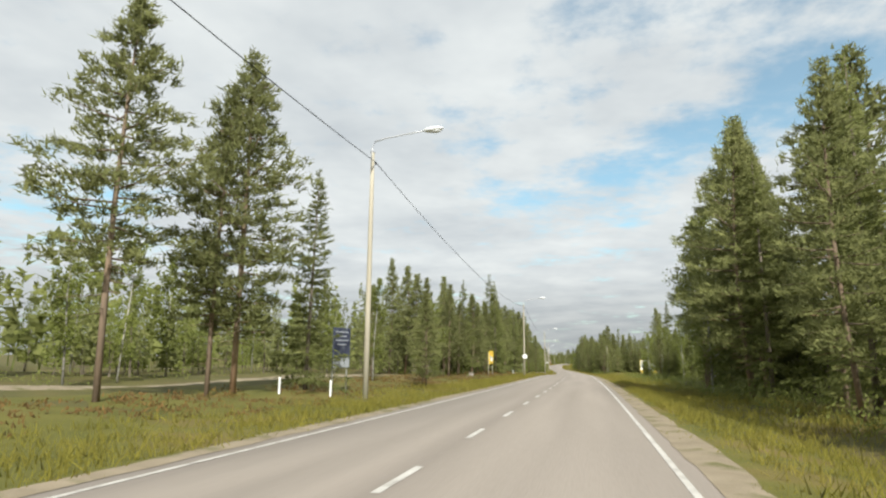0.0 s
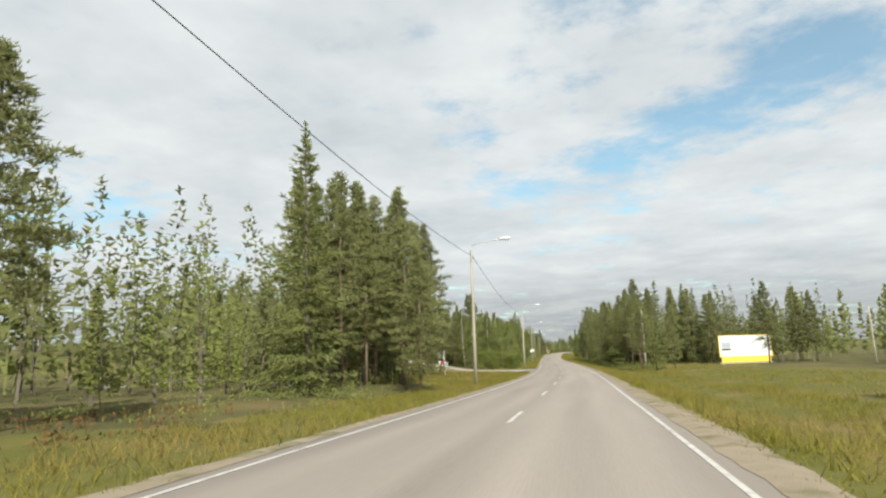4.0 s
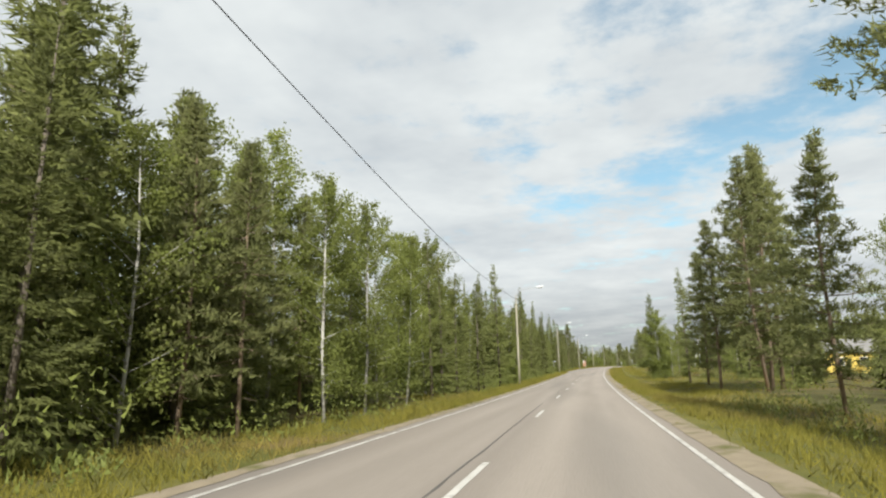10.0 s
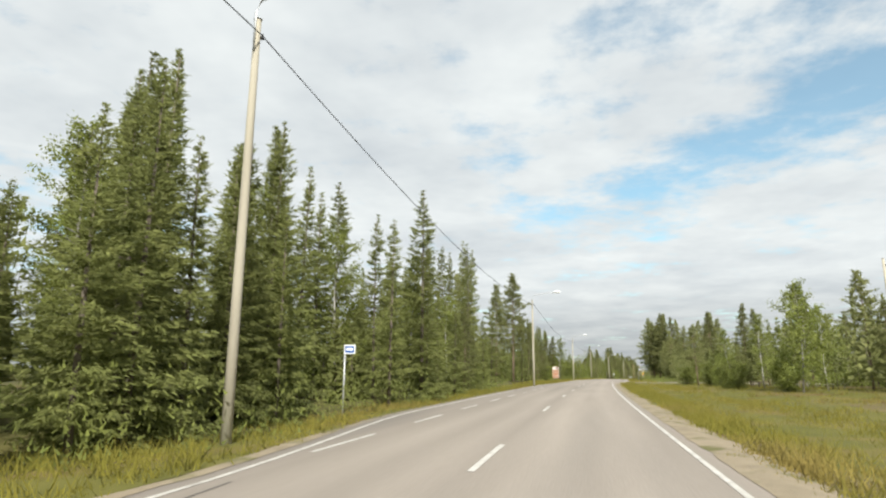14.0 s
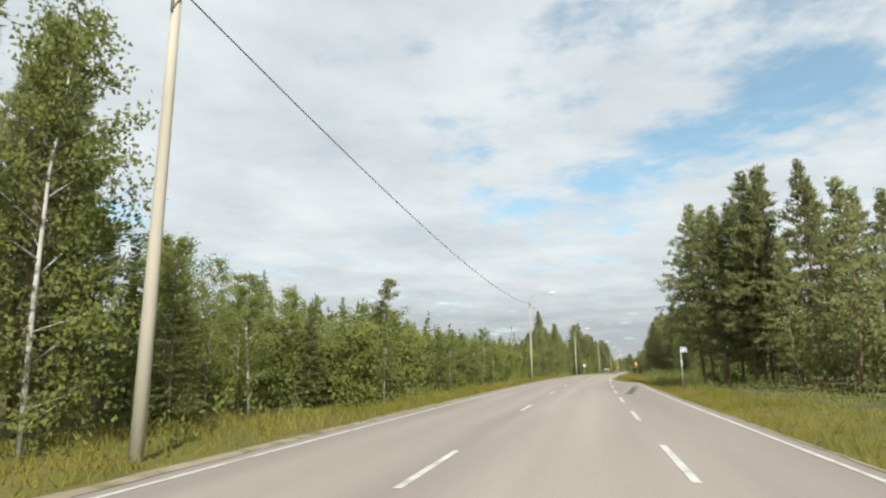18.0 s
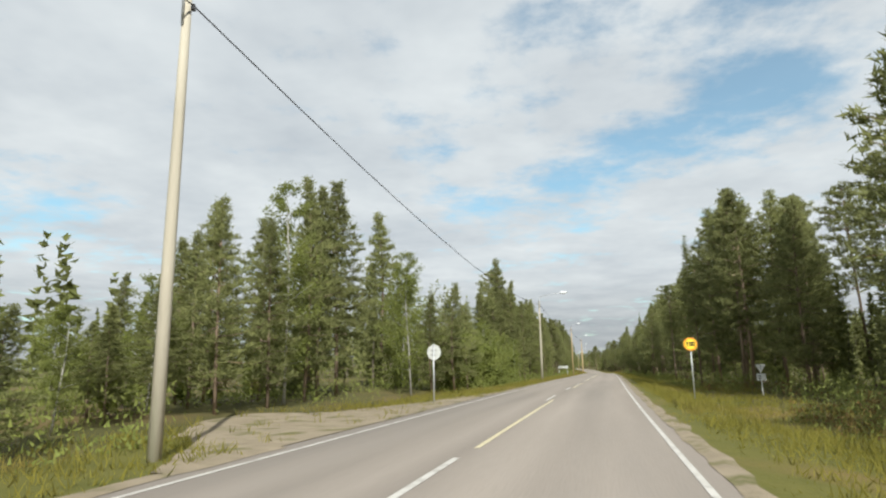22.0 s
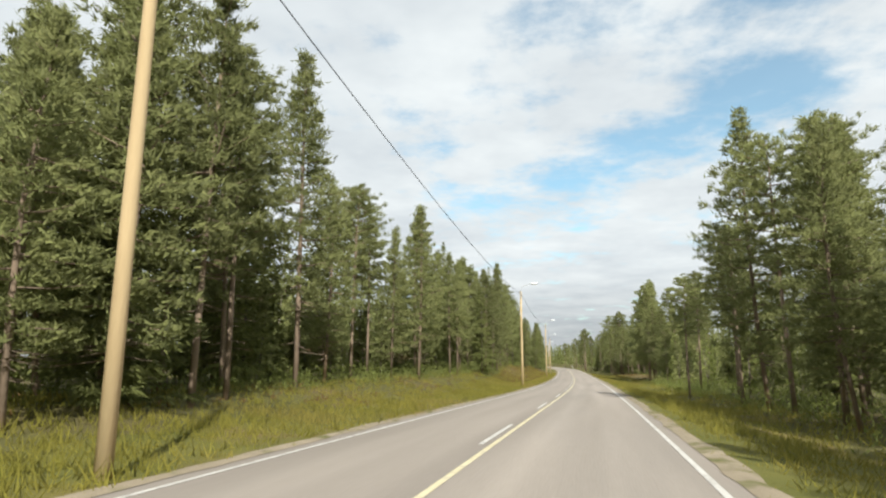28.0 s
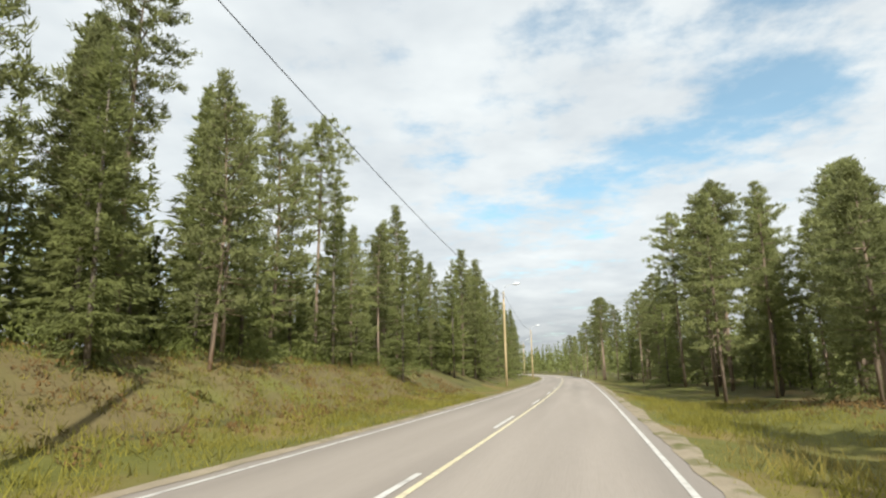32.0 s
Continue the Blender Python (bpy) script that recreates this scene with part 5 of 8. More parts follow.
tree("birch", 435.6, -11.2, 6.1)
tree("birch", 435.8, 18.2, 7.8)
tree("spruce", 436.2, -12.7, 13.9)
tree("bush", 436.8, 13.2, 2.6)
tree("pine", 438.2, 19.1, 7.6)
tree("spruce", 439.8, -14.7, 15.5)
tree("spruce", 440.7, -9.3, 7.2)
tree("bush", 442.4, 13.5, 2.7)
tree("birch", 442.4, 22.9, 4.6)
tree("pine", 442.9, -12.5, 11.8)
tree("spruce", 443.4, -9.0, 8.2)
tree("birch", 445.0, 17.0, 7.1)
tree("birch", 445.7, 35.6, 8.5)
tree("narrow", 446.8, -12.0, 15.6)
tree("birch", 448.2, 19.3, 6.0)
tree("birch", 449.0, -23.9, 7.6)
tree("narrow", 449.3, -13.5, 17.1)
tree("pine", 449.6, 42.6, 7.4)
tree("pine", 449.8, 21.2, 5.8)
tree("bush", 451.1, -12.1, 4.2)
tree("bush", 451.4, 14.4, 2.9)
tree("pine", 454.4, -10.5, 12.4)
tree("bush", 455.0, 13.9, 3.1)
tree("spruce", 455.3, -12.3, 5.5)
tree("pine", 455.8, 19.0, 8.8)
tree("birch", 457.0, 41.2, 8.4)
tree("bush", 457.4, 21.9, 4.2)
tree("pine", 458.8, -9.0, 14.4)
tree("birch", 459.1, 16.6, 6.6)
tree("pine", 459.8, 13.3, 7.4)
tree("pine", 461.1, 32.5, 8.7)
tree("bush", 461.7, 16.5, 4.2)
tree("narrow", 461.7, -8.3, 7.7)
tree("narrow", 463.1, -12.4, 5.1)
tree("pine", 463.3, 25.3, 12.6)
tree("pine", 463.6, 19.8, 10.3)
tree("pine", 463.7, 30.8, 8.7)
tree("pine", 464.7, 22.2, 6.2)
tree("narrow", 465.3, -8.2, 5.4)
tree("birch", 466.8, 31.3, 7.5)
tree("narrow", 468.1, -15.7, 6.9)
tree("spruce", 468.3, -10.3, 8.6)
tree("bush", 468.4, 13.0, 3.0)
tree("birch", 471.0, -31.6, 7.3)
tree("spruce", 471.2, 39.5, 7.2)
tree("bush", 471.3, 14.6, 3.1)
tree("bush", 471.4, -13.4, 4.2)
tree("pine", 472.1, -8.9, 8.8)
tree("bush", 472.8, 18.8, 4.2)
tree("spruce", 475.9, -13.0, 4.1)
tree("narrow", 477.3, -10.1, 6.2)
tree("bush", 479.6, -16.1, 4.2)
tree("spruce", 484.5, -10.0, 9.4)
tree("spruce", 484.8, -14.9, 4.4)
tree("birch", 487.3, -24.5, 6.1)
tree("birch", 488.9, -12.5, 4.7)
tree("birch", 491.4, -20.0, 7.7)
tree("pine", 491.6, -9.8, 5.9)
tree("bush", 493.2, -11.3, 4.2)
tree("pine", 497.8, -9.8, 7.0)
tree("bush", 498.5, -9.6, 3.6)
tree("spruce", 498.8, -10.2, 8.0)
tree("pine", 500.2, 20.9, 12.9)
tree("narrow", 500.3, -12.4, 5.8)
tree("birch", 500.4, -19.9, 7.3)
tree("bush", 500.8, -9.2, 3.4)
tree("spruce", 501.6, -11.0, 10.7)
tree("spruce", 502.4, -12.4, 6.7)
tree("spruce", 503.0, -10.6, 6.0)
tree("pine", 504.3, 21.9, 13.0)
tree("pine", 505.2, -10.0, 5.8)
tree("narrow", 507.5, -12.0, 10.0)
tree("birch", 507.9, -22.8, 7.8)
tree("spruce", 508.0, -10.6, 6.6)
tree("bush", 509.8, -12.3, 4.2)
tree("birch", 510.6, -7.8, 8.4)
tree("narrow", 511.0, -11.0, 11.0)
tree("pine", 511.7, 23.8, 12.3)
tree("pine", 511.8, -9.0, 9.1)
tree("birch", 512.6, -25.0, 8.5)
tree("pine", 513.4, -10.8, 10.2)
tree("spruce", 514.6, -7.8, 4.4)
tree("pine", 514.6, -12.3, 11.2)
tree("birch", 515.0, -10.4, 5.1)
tree("pine", 516.2, -14.3, 12.6)
tree("birch", 516.6, -9.6, 4.9)
tree("birch", 517.8, -7.7, 4.3)
tree("birch", 517.8, -10.7, 5.3)
tree("spruce", 518.4, -12.5, 5.7)
tree("pine", 518.6, -16.7, 14.2)
tree("birch", 520.2, -9.5, 4.4)
tree("birch", 521.0, -11.4, 5.3)
tree("birch", 522.2, -14.2, 6.3)
tree("bush", 523.0, -10.1, 4.2)
tree("narrow", 524.3, -9.0, 4.6)
tree("birch", 525.0, -16.6, 7.2)
tree("bush", 525.2, -7.4, 4.0)
tree("birch", 525.7, -10.8, 4.8)
tree("birch", 525.9, -22.6, 8.8)
tree("spruce", 526.6, -12.5, 6.0)
tree("bush", 526.9, -9.8, 4.2)
tree("pine", 527.7, 24.2, 12.2)
tree("birch", 529.2, -7.5, 5.9)
tree("bush", 530.1, -8.8, 4.2)
tree("spruce", 531.0, -10.6, 5.2)
tree("bush", 532.2, -9.2, 3.8)
tree("bush", 533.7, -9.8, 4.2)
tree("pine", 535.1, 22.5, 14.1)
tree("bush", 536.8, -9.6, 3.8)
tree("bush", 538.4, -9.1, 4.2)
tree("pine", 539.0, 15.8, 12.2)
tree("spruce", 539.4, -7.4, 3.9)
tree("birch", 541.9, -19.5, 7.0)
tree("spruce", 542.2, -9.2, 4.4)
tree("birch", 542.4, -7.5, 4.1)
tree("spruce", 543.4, -10.4, 4.7)
tree("birch", 544.2, -7.4, 3.8)
tree("bush", 544.9, -9.8, 4.0)
tree("narrow", 545.2, -13.0, 6.2)
tree("pine", 546.2, -7.5, 4.2)
tree("spruce", 546.2, -11.8, 5.1)
tree("pine", 547.0, 15.4, 9.9)
tree("pine", 547.2, 21.7, 13.2)
tree("birch", 547.4, -10.3, 4.1)
tree("birch", 548.2, -13.8, 5.7)
tree("bush", 548.3, -8.7, 4.2)
tree("pine", 548.5, 20.3, 13.6)
tree("pine", 548.5, 17.4, 16.0)
tree("birch", 548.6, -16.3, 6.4)
tree("spruce", 549.0, -11.8, 4.4)
tree("birch", 549.8, -7.3, 3.4)
tree("birch", 550.6, -16.3, 6.4)
tree("pine", 550.7, 26.0, 13.5)
tree("pine", 551.1, 18.8, 15.5)
tree("bush", 551.1, -9.8, 4.0)
tree("pine", 552.2, 15.5, 16.9)
tree("bush", 552.7, -8.4, 3.6)
tree("pine", 553.8, 14.1, 14.7)
tree("pine", 554.2, 15.6, 17.6)
tree("bush", 554.5, -9.0, 4.0)
tree("birch", 555.6, -23.3, 6.0)
tree("pine", 555.7, 12.7, 13.9)
tree("pine", 555.8, 15.5, 17.9)
tree("birch", 556.6, -11.7, 3.8)
tree("birch", 557.2, -8.0, 5.0)
tree("pine", 557.4, 14.1, 15.5)
tree("pine", 558.2, 12.7, 15.8)
tree("birch", 558.6, -7.2, 3.7)
tree("bush", 559.2, -9.7, 4.1)
tree("bush", 561.0, -9.0, 4.2)
tree("birch", 562.4, -27.7, 8.8)
tree("pine", 562.8, 12.7, 16.5)
tree("birch", 563.1, -8.0, 3.9)
tree("pine", 564.6, 12.4, 17.8)
tree("bush", 565.0, -8.5, 4.2)
tree("spruce", 565.8, 15.4, 8.9)
tree("bush", 567.7, -9.3, 4.2)
tree("bush", 569.0, -8.1, 4.2)
tree("bush", 571.0, -8.4, 3.8)
tree("spruce", 572.6, -8.8, 3.9)
tree("bush", 573.8, -7.8, 3.6)
tree("spruce", 573.8, -10.0, 4.1)
tree("spruce", 573.8, -11.5, 4.2)
tree("pine", 575.4, -13.5, 4.4)
tree("bush", 575.7, -8.6, 3.8)
tree("pine", 575.8, -12.0, 4.9)
tree("birch", 576.8, -10.6, 4.0)
tree("pine", 577.0, -13.6, 4.6)
tree("pine", 577.4, -16.1, 4.8)
tree("pine", 577.8, -8.9, 3.6)
tree("pine", 578.6, -13.0, 5.3)
tree("birch", 578.6, -7.5, 4.2)
tree("birch", 579.0, -16.1, 5.0)
tree("bush", 580.1, -8.4, 4.2)
tree("birch", 581.3, -10.3, 3.8)
tree("birch", 582.0, -7.5, 4.7)
tree("spruce", 582.7, -14.5, 4.6)
tree("bush", 584.0, -9.2, 4.2)
tree("pine", 585.4, 15.3, 9.9)
tree("bush", 585.9, -7.6, 3.6)
tree("bush", 587.6, -8.3, 4.1)
tree("bush", 588.6, -11.1, 4.2)
tree("bush", 589.6, -8.1, 4.0)
tree("spruce", 590.2, 18.7, 10.0)
tree("birch", 590.2, -10.2, 5.0)
tree("spruce", 591.0, 13.0, 8.9)
tree("birch", 591.4, -8.8, 5.2)
tree("pine", 593.2, -8.0, 6.3)
tree("pine", 593.4, 14.0, 9.6)
tree("pine", 595.0, -10.1, 5.7)
tree("pine", 595.0, 15.0, 9.7)
tree("bush", 597.0, -11.9, 4.2)
tree("pine", 597.2, 20.4, 6.8)
tree("pine", 597.3, -7.5, 8.0)
tree("pine", 598.3, -10.3, 4.7)
tree("spruce", 599.0, 16.4, 10.6)
tree("pine", 599.8, -7.3, 4.2)
tree("bush", 600.4, -12.7, 4.2)
tree("birch", 601.7, -8.4, 4.1)
tree("birch", 602.2, -10.3, 4.8)
tree("spruce", 603.0, 18.0, 11.6)
tree("pine", 603.4, -9.1, 6.3)
tree("pine", 603.4, -11.8, 5.0)
tree("pine", 603.8, -7.3, 5.0)
tree("pine", 604.4, 15.3, 9.9)
tree("birch", 604.7, -10.0, 7.2)
tree("birch", 605.0, -13.8, 5.4)
tree("spruce", 605.4, 13.5, 10.7)
tree("pine", 605.8, -11.8, 6.1)
tree("pine", 606.2, -8.6, 5.3)
tree("pine", 607.4, -7.3, 7.6)
tree("birch", 607.6, -12.9, 4.7)
tree("pine", 608.6, 20.0, 13.2)
tree("spruce", 608.6, 14.3, 11.5)
tree("pine", 609.0, -9.2, 7.9)
tree("birch", 609.4, -16.4, 6.4)
tree("pine", 610.3, -11.5, 7.6)
tree("bush", 611.4, -9.4, 4.2)
tree("pine", 612.6, 13.5, 11.5)
tree("pine", 612.6, 15.3, 12.3)
tree("pine", 612.7, 17.8, 7.4)
tree("pine", 614.1, -10.0, 11.1)
tree("spruce", 615.8, 22.5, 14.9)
tree("birch", 616.3, -11.5, 6.1)
tree("pine", 616.6, 16.5, 13.7)
tree("pine", 617.7, -10.5, 12.3)
tree("birch", 618.6, -8.3, 5.3)
tree("spruce", 619.2, 18.5, 8.6)
tree("pine", 620.6, 13.5, 11.0)
tree("birch", 620.6, -8.3, 6.0)
tree("spruce", 621.9, 15.0, 7.6)
tree("pine", 622.6, 18.0, 14.9)
tree("pine", 623.0, 12.8, 10.9)
tree("bush", 623.9, -12.6, 4.2)
tree("spruce", 624.2, 14.3, 10.4)
tree("pine", 624.3, -8.5, 6.2)
tree("birch", 625.9, 18.3, 6.5)
tree("bush", 626.2, -8.5, 4.2)
tree("spruce", 626.2, 14.3, 12.0)
tree("pine", 628.6, -7.9, 2.8)
tree("narrow", 628.7, 18.5, 11.5)
tree("pine", 629.4, 15.3, 13.1)
tree("pine", 629.8, 19.5, 9.4)
tree("tallpine", 630.4, 13.8, 11.3)
tree("pine", 630.6, 16.5, 12.4)
tree("birch", 631.4, -9.9, 2.9)
tree("pine", 632.6, 16.5, 13.7)
tree("spruce", 632.6, 18.0, 15.4)
tree("narrow", 632.7, 22.2, 12.3)
tree("pine", 633.0, -10.1, 2.7)
tree("birch", 633.8, -12.9, 3.0)
tree("pine", 633.8, -11.4, 2.6)
tree("spruce", 635.0, 18.0, 13.7)
tree("pine", 635.0, -10.3, 3.9)
tree("narrow", 636.1, 14.6, 10.7)
tree("birch", 636.2, -11.6, 4.2)
tree("pine", 636.6, -9.5, 6.9)
tree("pine", 637.0, 18.0, 14.8)
tree("spruce", 638.2, 20.0, 17.9)
tree("pine", 638.2, -11.8, 6.3)
tree("narrow", 639.8, 16.2, 11.6)
tree("pine", 639.8, -13.5, 6.4)
tree("pine", 640.2, -9.8, 7.1)
tree("pine", 640.6, 20.0, 15.1)
tree("birch", 641.8, -10.0, 8.8)
tree("pine", 641.8, -13.7, 8.4)
tree("tallpine", 643.0, 20.0, 16.4)
tree("pine", 643.4, -12.3, 8.1)
tree("pine", 643.5, -19.7, 5.7)
tree("narrow", 643.8, 22.2, 10.4)
tree("pine", 645.0, -11.0, 10.5)
tree("pine", 647.4, 15.3, 16.9)
tree("pine", 647.8, 22.5, 17.2)
tree("narrow", 648.1, 17.4, 11.5)
tree("pine", 648.5, -12.1, 11.3)
tree("pine", 650.6, -12.0, 12.1)
tree("pine", 651.1, 20.1, 11.4)
tree("pine", 653.0, -15.1, 11.4)
tree("tallpine", 653.4, 16.1, 12.0)
tree("birch", 653.8, -8.9, 8.4)
tree("pine", 655.4, 12.4, 10.3)
tree("pine", 657.0, 12.8, 10.6)
tree("pine", 657.8, -8.7, 6.3)
tree("pine", 658.6, 13.5, 10.8)
tree("tallpine", 658.7, 16.3, 11.8)
tree("pine", 659.5, -7.5, 7.4)
tree("birch", 660.7, -11.8, 8.1)
tree("pine", 661.0, 14.2, 11.4)
tree("bush", 661.3, -8.6, 4.2)
tree("pine", 661.8, -14.0, 12.9)
tree("pine", 662.2, 11.0, 13.0)
tree("pine", 662.6, 13.3, 12.6)
tree("pine", 662.6, -7.5, 6.2)
tree("tallpine", 664.2, 10.9, 12.6)
tree("bush", 664.4, -8.1, 4.2)
tree("pine", 665.3, -16.2, 9.7)
tree("tallpine", 665.6, 15.9, 9.5)
tree("bush", 667.4, -7.5, 4.1)
tree("pine", 667.4, 11.6, 14.0)
tree("pine", 669.8, 12.5, 15.1)
tree("bush", 671.2, -7.5, 4.3)
tree("pine", 671.4, 17.1, 14.0)
tree("tallpine", 671.8, 12.4, 15.2)
tree("tallpine", 672.2, 9.3, 9.0)
tree("tallpine", 673.0, 17.1, 14.9)
tree("narrow", 674.0, 13.8, 16.3)
tree("bush", 674.1, -10.0, 4.2)
tree("bush", 675.3, -7.5, 4.3)
tree("bush", 676.6, -9.2, 3.9)
tree("pine", 677.0, 13.4, 16.7)
tree("pine", 677.1, 11.8, 15.6)
tree("tallpine", 679.0, 19.3, 16.0)
tree("bush", 679.5, -8.4, 3.3)
tree("birch", 680.6, -9.7, 5.3)
tree("tallpine", 680.6, 19.3, 16.9)
tree("bush", 682.0, -8.9, 3.6)
tree("birch", 683.4, -7.2, 4.3)
tree("spruce", 684.0, -12.6, 6.8)
tree("bush", 684.5, -8.3, 3.0)
tree("birch", 685.8, -10.2, 4.9)
tree("pine", 686.6, -7.2, 6.1)
tree("bush", 687.0, -8.8, 3.4)
tree("pine", 687.0, -11.7, 5.3)
tree("pine", 687.8, -10.2, 6.2)
tree("birch", 688.6, -11.7, 6.3)
tree("pine", 688.6, -13.7, 5.8)
tree("pine", 689.4, -7.2, 9.2)
tree("bush", 690.5, -9.0, 3.0)
tree("pine", 690.6, -13.7, 6.8)
tree("pine", 690.6, -16.2, 6.4)
tree("pine", 691.4, -10.2, 9.0)
tree("narrow", 692.1, 11.3, 16.4)
tree("birch", 692.1, -13.0, 7.1)
tree("narrow", 692.7, 15.5, 10.8)
tree("pine", 693.0, -10.2, 10.7)
tree("birch", 693.0, -16.2, 7.6)
tree("pine", 693.4, -11.7, 9.9)
tree("pine", 693.7, -8.9, 12.0)
tree("pine", 695.0, -11.8, 11.5)
tree("pine", 695.5, -13.5, 10.7)
tree("tallpine", 695.5, 13.7, 12.1)
tree("birch", 695.8, -8.9, 8.9)
tree("tallpine", 696.2, 9.7, 11.4)
tree("spruce", 696.7, -7.5, 9.3)
tree("pine", 697.4, -13.8, 12.7)
tree("pine", 697.4, -16.3, 9.6)
tree("pine", 697.7, 10.8, 12.2)
tree("spruce", 698.7, -9.8, 11.2)
tree("pine", 699.8, -12.0, 15.9)
tree("pine", 700.0, -7.5, 10.1)
tree("tallpine", 700.2, 16.5, 12.5)
tree("pine", 701.6, 10.8, 11.7)
tree("pine", 702.3, 15.8, 14.0)
tree("pine", 703.4, 12.5, 14.5)
tree("pine", 704.1, -10.8, 12.5)
tree("pine", 705.1, -7.5, 8.4)
tree("tallpine", 707.0, 14.0, 16.0)
tree("pine", 708.9, -10.3, 10.0)
tree("tallpine", 709.5, -14.5, 16.1)
tree("pine", 711.3, -8.6, 10.1)
tree("pine", 713.0, -11.6, 10.6)
tree("pine", 713.0, 16.0, 17.8)
tree("pine", 713.4, -7.3, 9.2)
tree("tallpine", 713.8, -10.0, 11.2)
tree("tallpine", 714.6, 13.3, 14.5)
tree("pine", 715.0, 16.0, 16.7)
tree("pine", 715.0, -7.3, 8.2)
tree("pine", 716.2, -9.1, 9.5)
tree("pine", 716.4, 8.8, 10.9)
tree("pine", 716.6, -7.3, 8.7)
tree("tallpine", 717.6, 11.7, 10.7)
tree("pine", 717.8, -10.3, 10.6)
tree("pine", 718.7, -8.5, 9.6)
tree("pine", 719.4, -11.8, 11.5)
tree("pine", 721.2, -9.0, 9.7)
tree("pine", 721.8, -13.9, 13.0)
tree("spruce", 723.1, -8.6, 9.1)
tree("pine", 723.4, -16.4, 16.3)
tree("spruce", 723.4, -11.9, 12.0)
tree("pine", 725.0, -10.0, 10.8)
tree("pine", 725.0, -16.4, 14.7)
tree("pine", 725.4, -8.2, 9.1)
tree("pine", 725.8, -13.6, 12.8)
tree("pine", 726.1, 10.7, 11.0)
tree("tallpine", 728.1, 10.8, 9.3)
tree("pine", 728.2, -7.4, 10.3)
tree("pine", 729.4, 9.5, 11.8)
tree("pine", 729.8, -7.4, 10.2)
tree("pine", 730.2, -16.4, 15.3)
tree("tallpine", 732.1, 14.5, 9.3)
tree("pine", 732.2, 10.3, 12.7)
tree("pine", 732.3, -12.4, 9.2)
tree("pine", 732.5, -9.2, 8.3)
tree("tallpine", 733.4, 11.3, 12.9)
tree("tallpine", 735.2, 11.8, 13.4)
tree("pine", 735.3, -14.1, 8.8)
tree("pine", 735.8, -7.4, 8.6)
tree("pine", 736.8, -12.0, 14.5)
tree("pine", 737.4, 12.5, 14.1)
tree("pine", 738.1, -7.5, 8.9)
tree("tallpine", 738.5, 16.6, 13.0)
tree("pine", 738.6, 10.3, 10.9)
tree("pine", 739.3, -13.0, 14.9)
tree("pine", 739.4, 12.5, 15.2)
tree("pine", 740.8, -9.7, 8.5)
tree("pine", 740.9, 12.9, 12.9)
tree("tallpine", 742.6, -14.5, 10.9)
tree("pine", 742.6, 10.8, 11.7)
tree("pine", 744.6, 14.0, 17.2)
tree("pine", 745.1, -8.5, 9.6)
tree("narrow", 745.2, 10.3, 8.6)
tree("pine", 745.5, -13.5, 10.8)
tree("pine", 747.1, -7.8, 9.0)
tree("spruce", 748.0, -11.0, 8.8)
tree("pine", 749.3, 10.3, 8.1)
tree("spruce", 750.7, -9.3, 10.1)
tree("tallpine", 751.2, 15.8, 11.4)
tree("narrow", 752.0, 11.4, 9.8)
tree("pine", 753.4, -14.0, 15.4)
tree("pine", 753.4, -10.8, 12.3)
tree("pine", 754.2, -8.4, 10.4)
tree("pine", 754.9, 9.6, 8.4)
tree("pine", 755.1, -12.6, 9.5)
tree("tallpine", 755.5, 15.7, 12.9)
tree("pine", 756.3, -8.1, 10.2)
tree("narrow", 757.3, 9.6, 13.5)
tree("tallpine", 757.9, 12.3, 13.6)
tree("spruce", 759.8, -9.3, 12.2)
tree("narrow", 760.5, 10.3, 8.6)
tree("pine", 761.7, -11.5, 8.4)
tree("pine", 762.9, 11.9, 11.9)
tree("spruce", 763.2, -8.7, 12.2)
tree("pine", 765.6, -13.5, 8.3)
tree("pine", 767.0, -10.6, 12.9)
tree("spruce", 767.0, -7.7, 11.4)
tree("pine", 767.2, 11.5, 11.4)
tree("narrow", 769.3, 9.6, 9.7)
tree("pine", 771.3, -14.3, 8.2)
tree("tallpine", 771.5, 12.9, 13.3)
tree("pine", 772.2, -9.0, 10.7)
tree("pine", 774.4, -9.7, 11.5)
tree("tallpine", 774.4, 10.7, 12.5)
tree("pine", 776.3, -12.4, 11.5)
tree("tallpine", 776.6, 9.8, 10.0)
tree("pine", 777.3, -14.0, 13.2)
tree("pine", 778.0, -8.7, 12.5)
tree("pine", 781.5, 9.9, 10.9)
tree("tallpine", 781.9, -9.1, 8.6)
tree("pine", 782.8, 16.5, 12.6)
tree("pine", 784.4, 11.1, 8.6)
tree("spruce", 785.9, -10.0, 8.2)
tree("pine", 786.0, 14.4, 11.4)
tree("pine", 787.1, 10.5, 12.6)
tree("pine", 787.5, -13.2, 11.4)
tree("pine", 789.1, -12.6, 9.4)
tree("tallpine", 789.8, 11.8, 13.3)
tree("pine", 790.0, 9.7, 10.2)
tree("spruce", 791.1, -13.5, 11.6)
tree("pine", 792.4, 9.9, 9.3)
tree("tallpine", 793.8, 16.0, 10.0)
tree("pine", 794.8, 10.0, 11.3)
tree("pine", 795.8, -8.7, 8.7)
tree("pine", 797.4, -10.8, 9.6)
tree("narrow", 798.0, 10.8, 12.3)
tree("pine", 798.6, -9.2, 11.5)
tree("spruce", 799.8, -10.3, 12.4)
tree("pine", 800.0, -12.5, 10.0)
tree("pine", 800.2, -14.0, 12.0)
tree("narrow", 800.7, 11.5, 11.5)
tree("tallpine", 801.5, -12.0, 15.5)
tree("pine", 801.8, -16.0, 13.2)
tree("pine", 802.2, -9.5, 14.2)
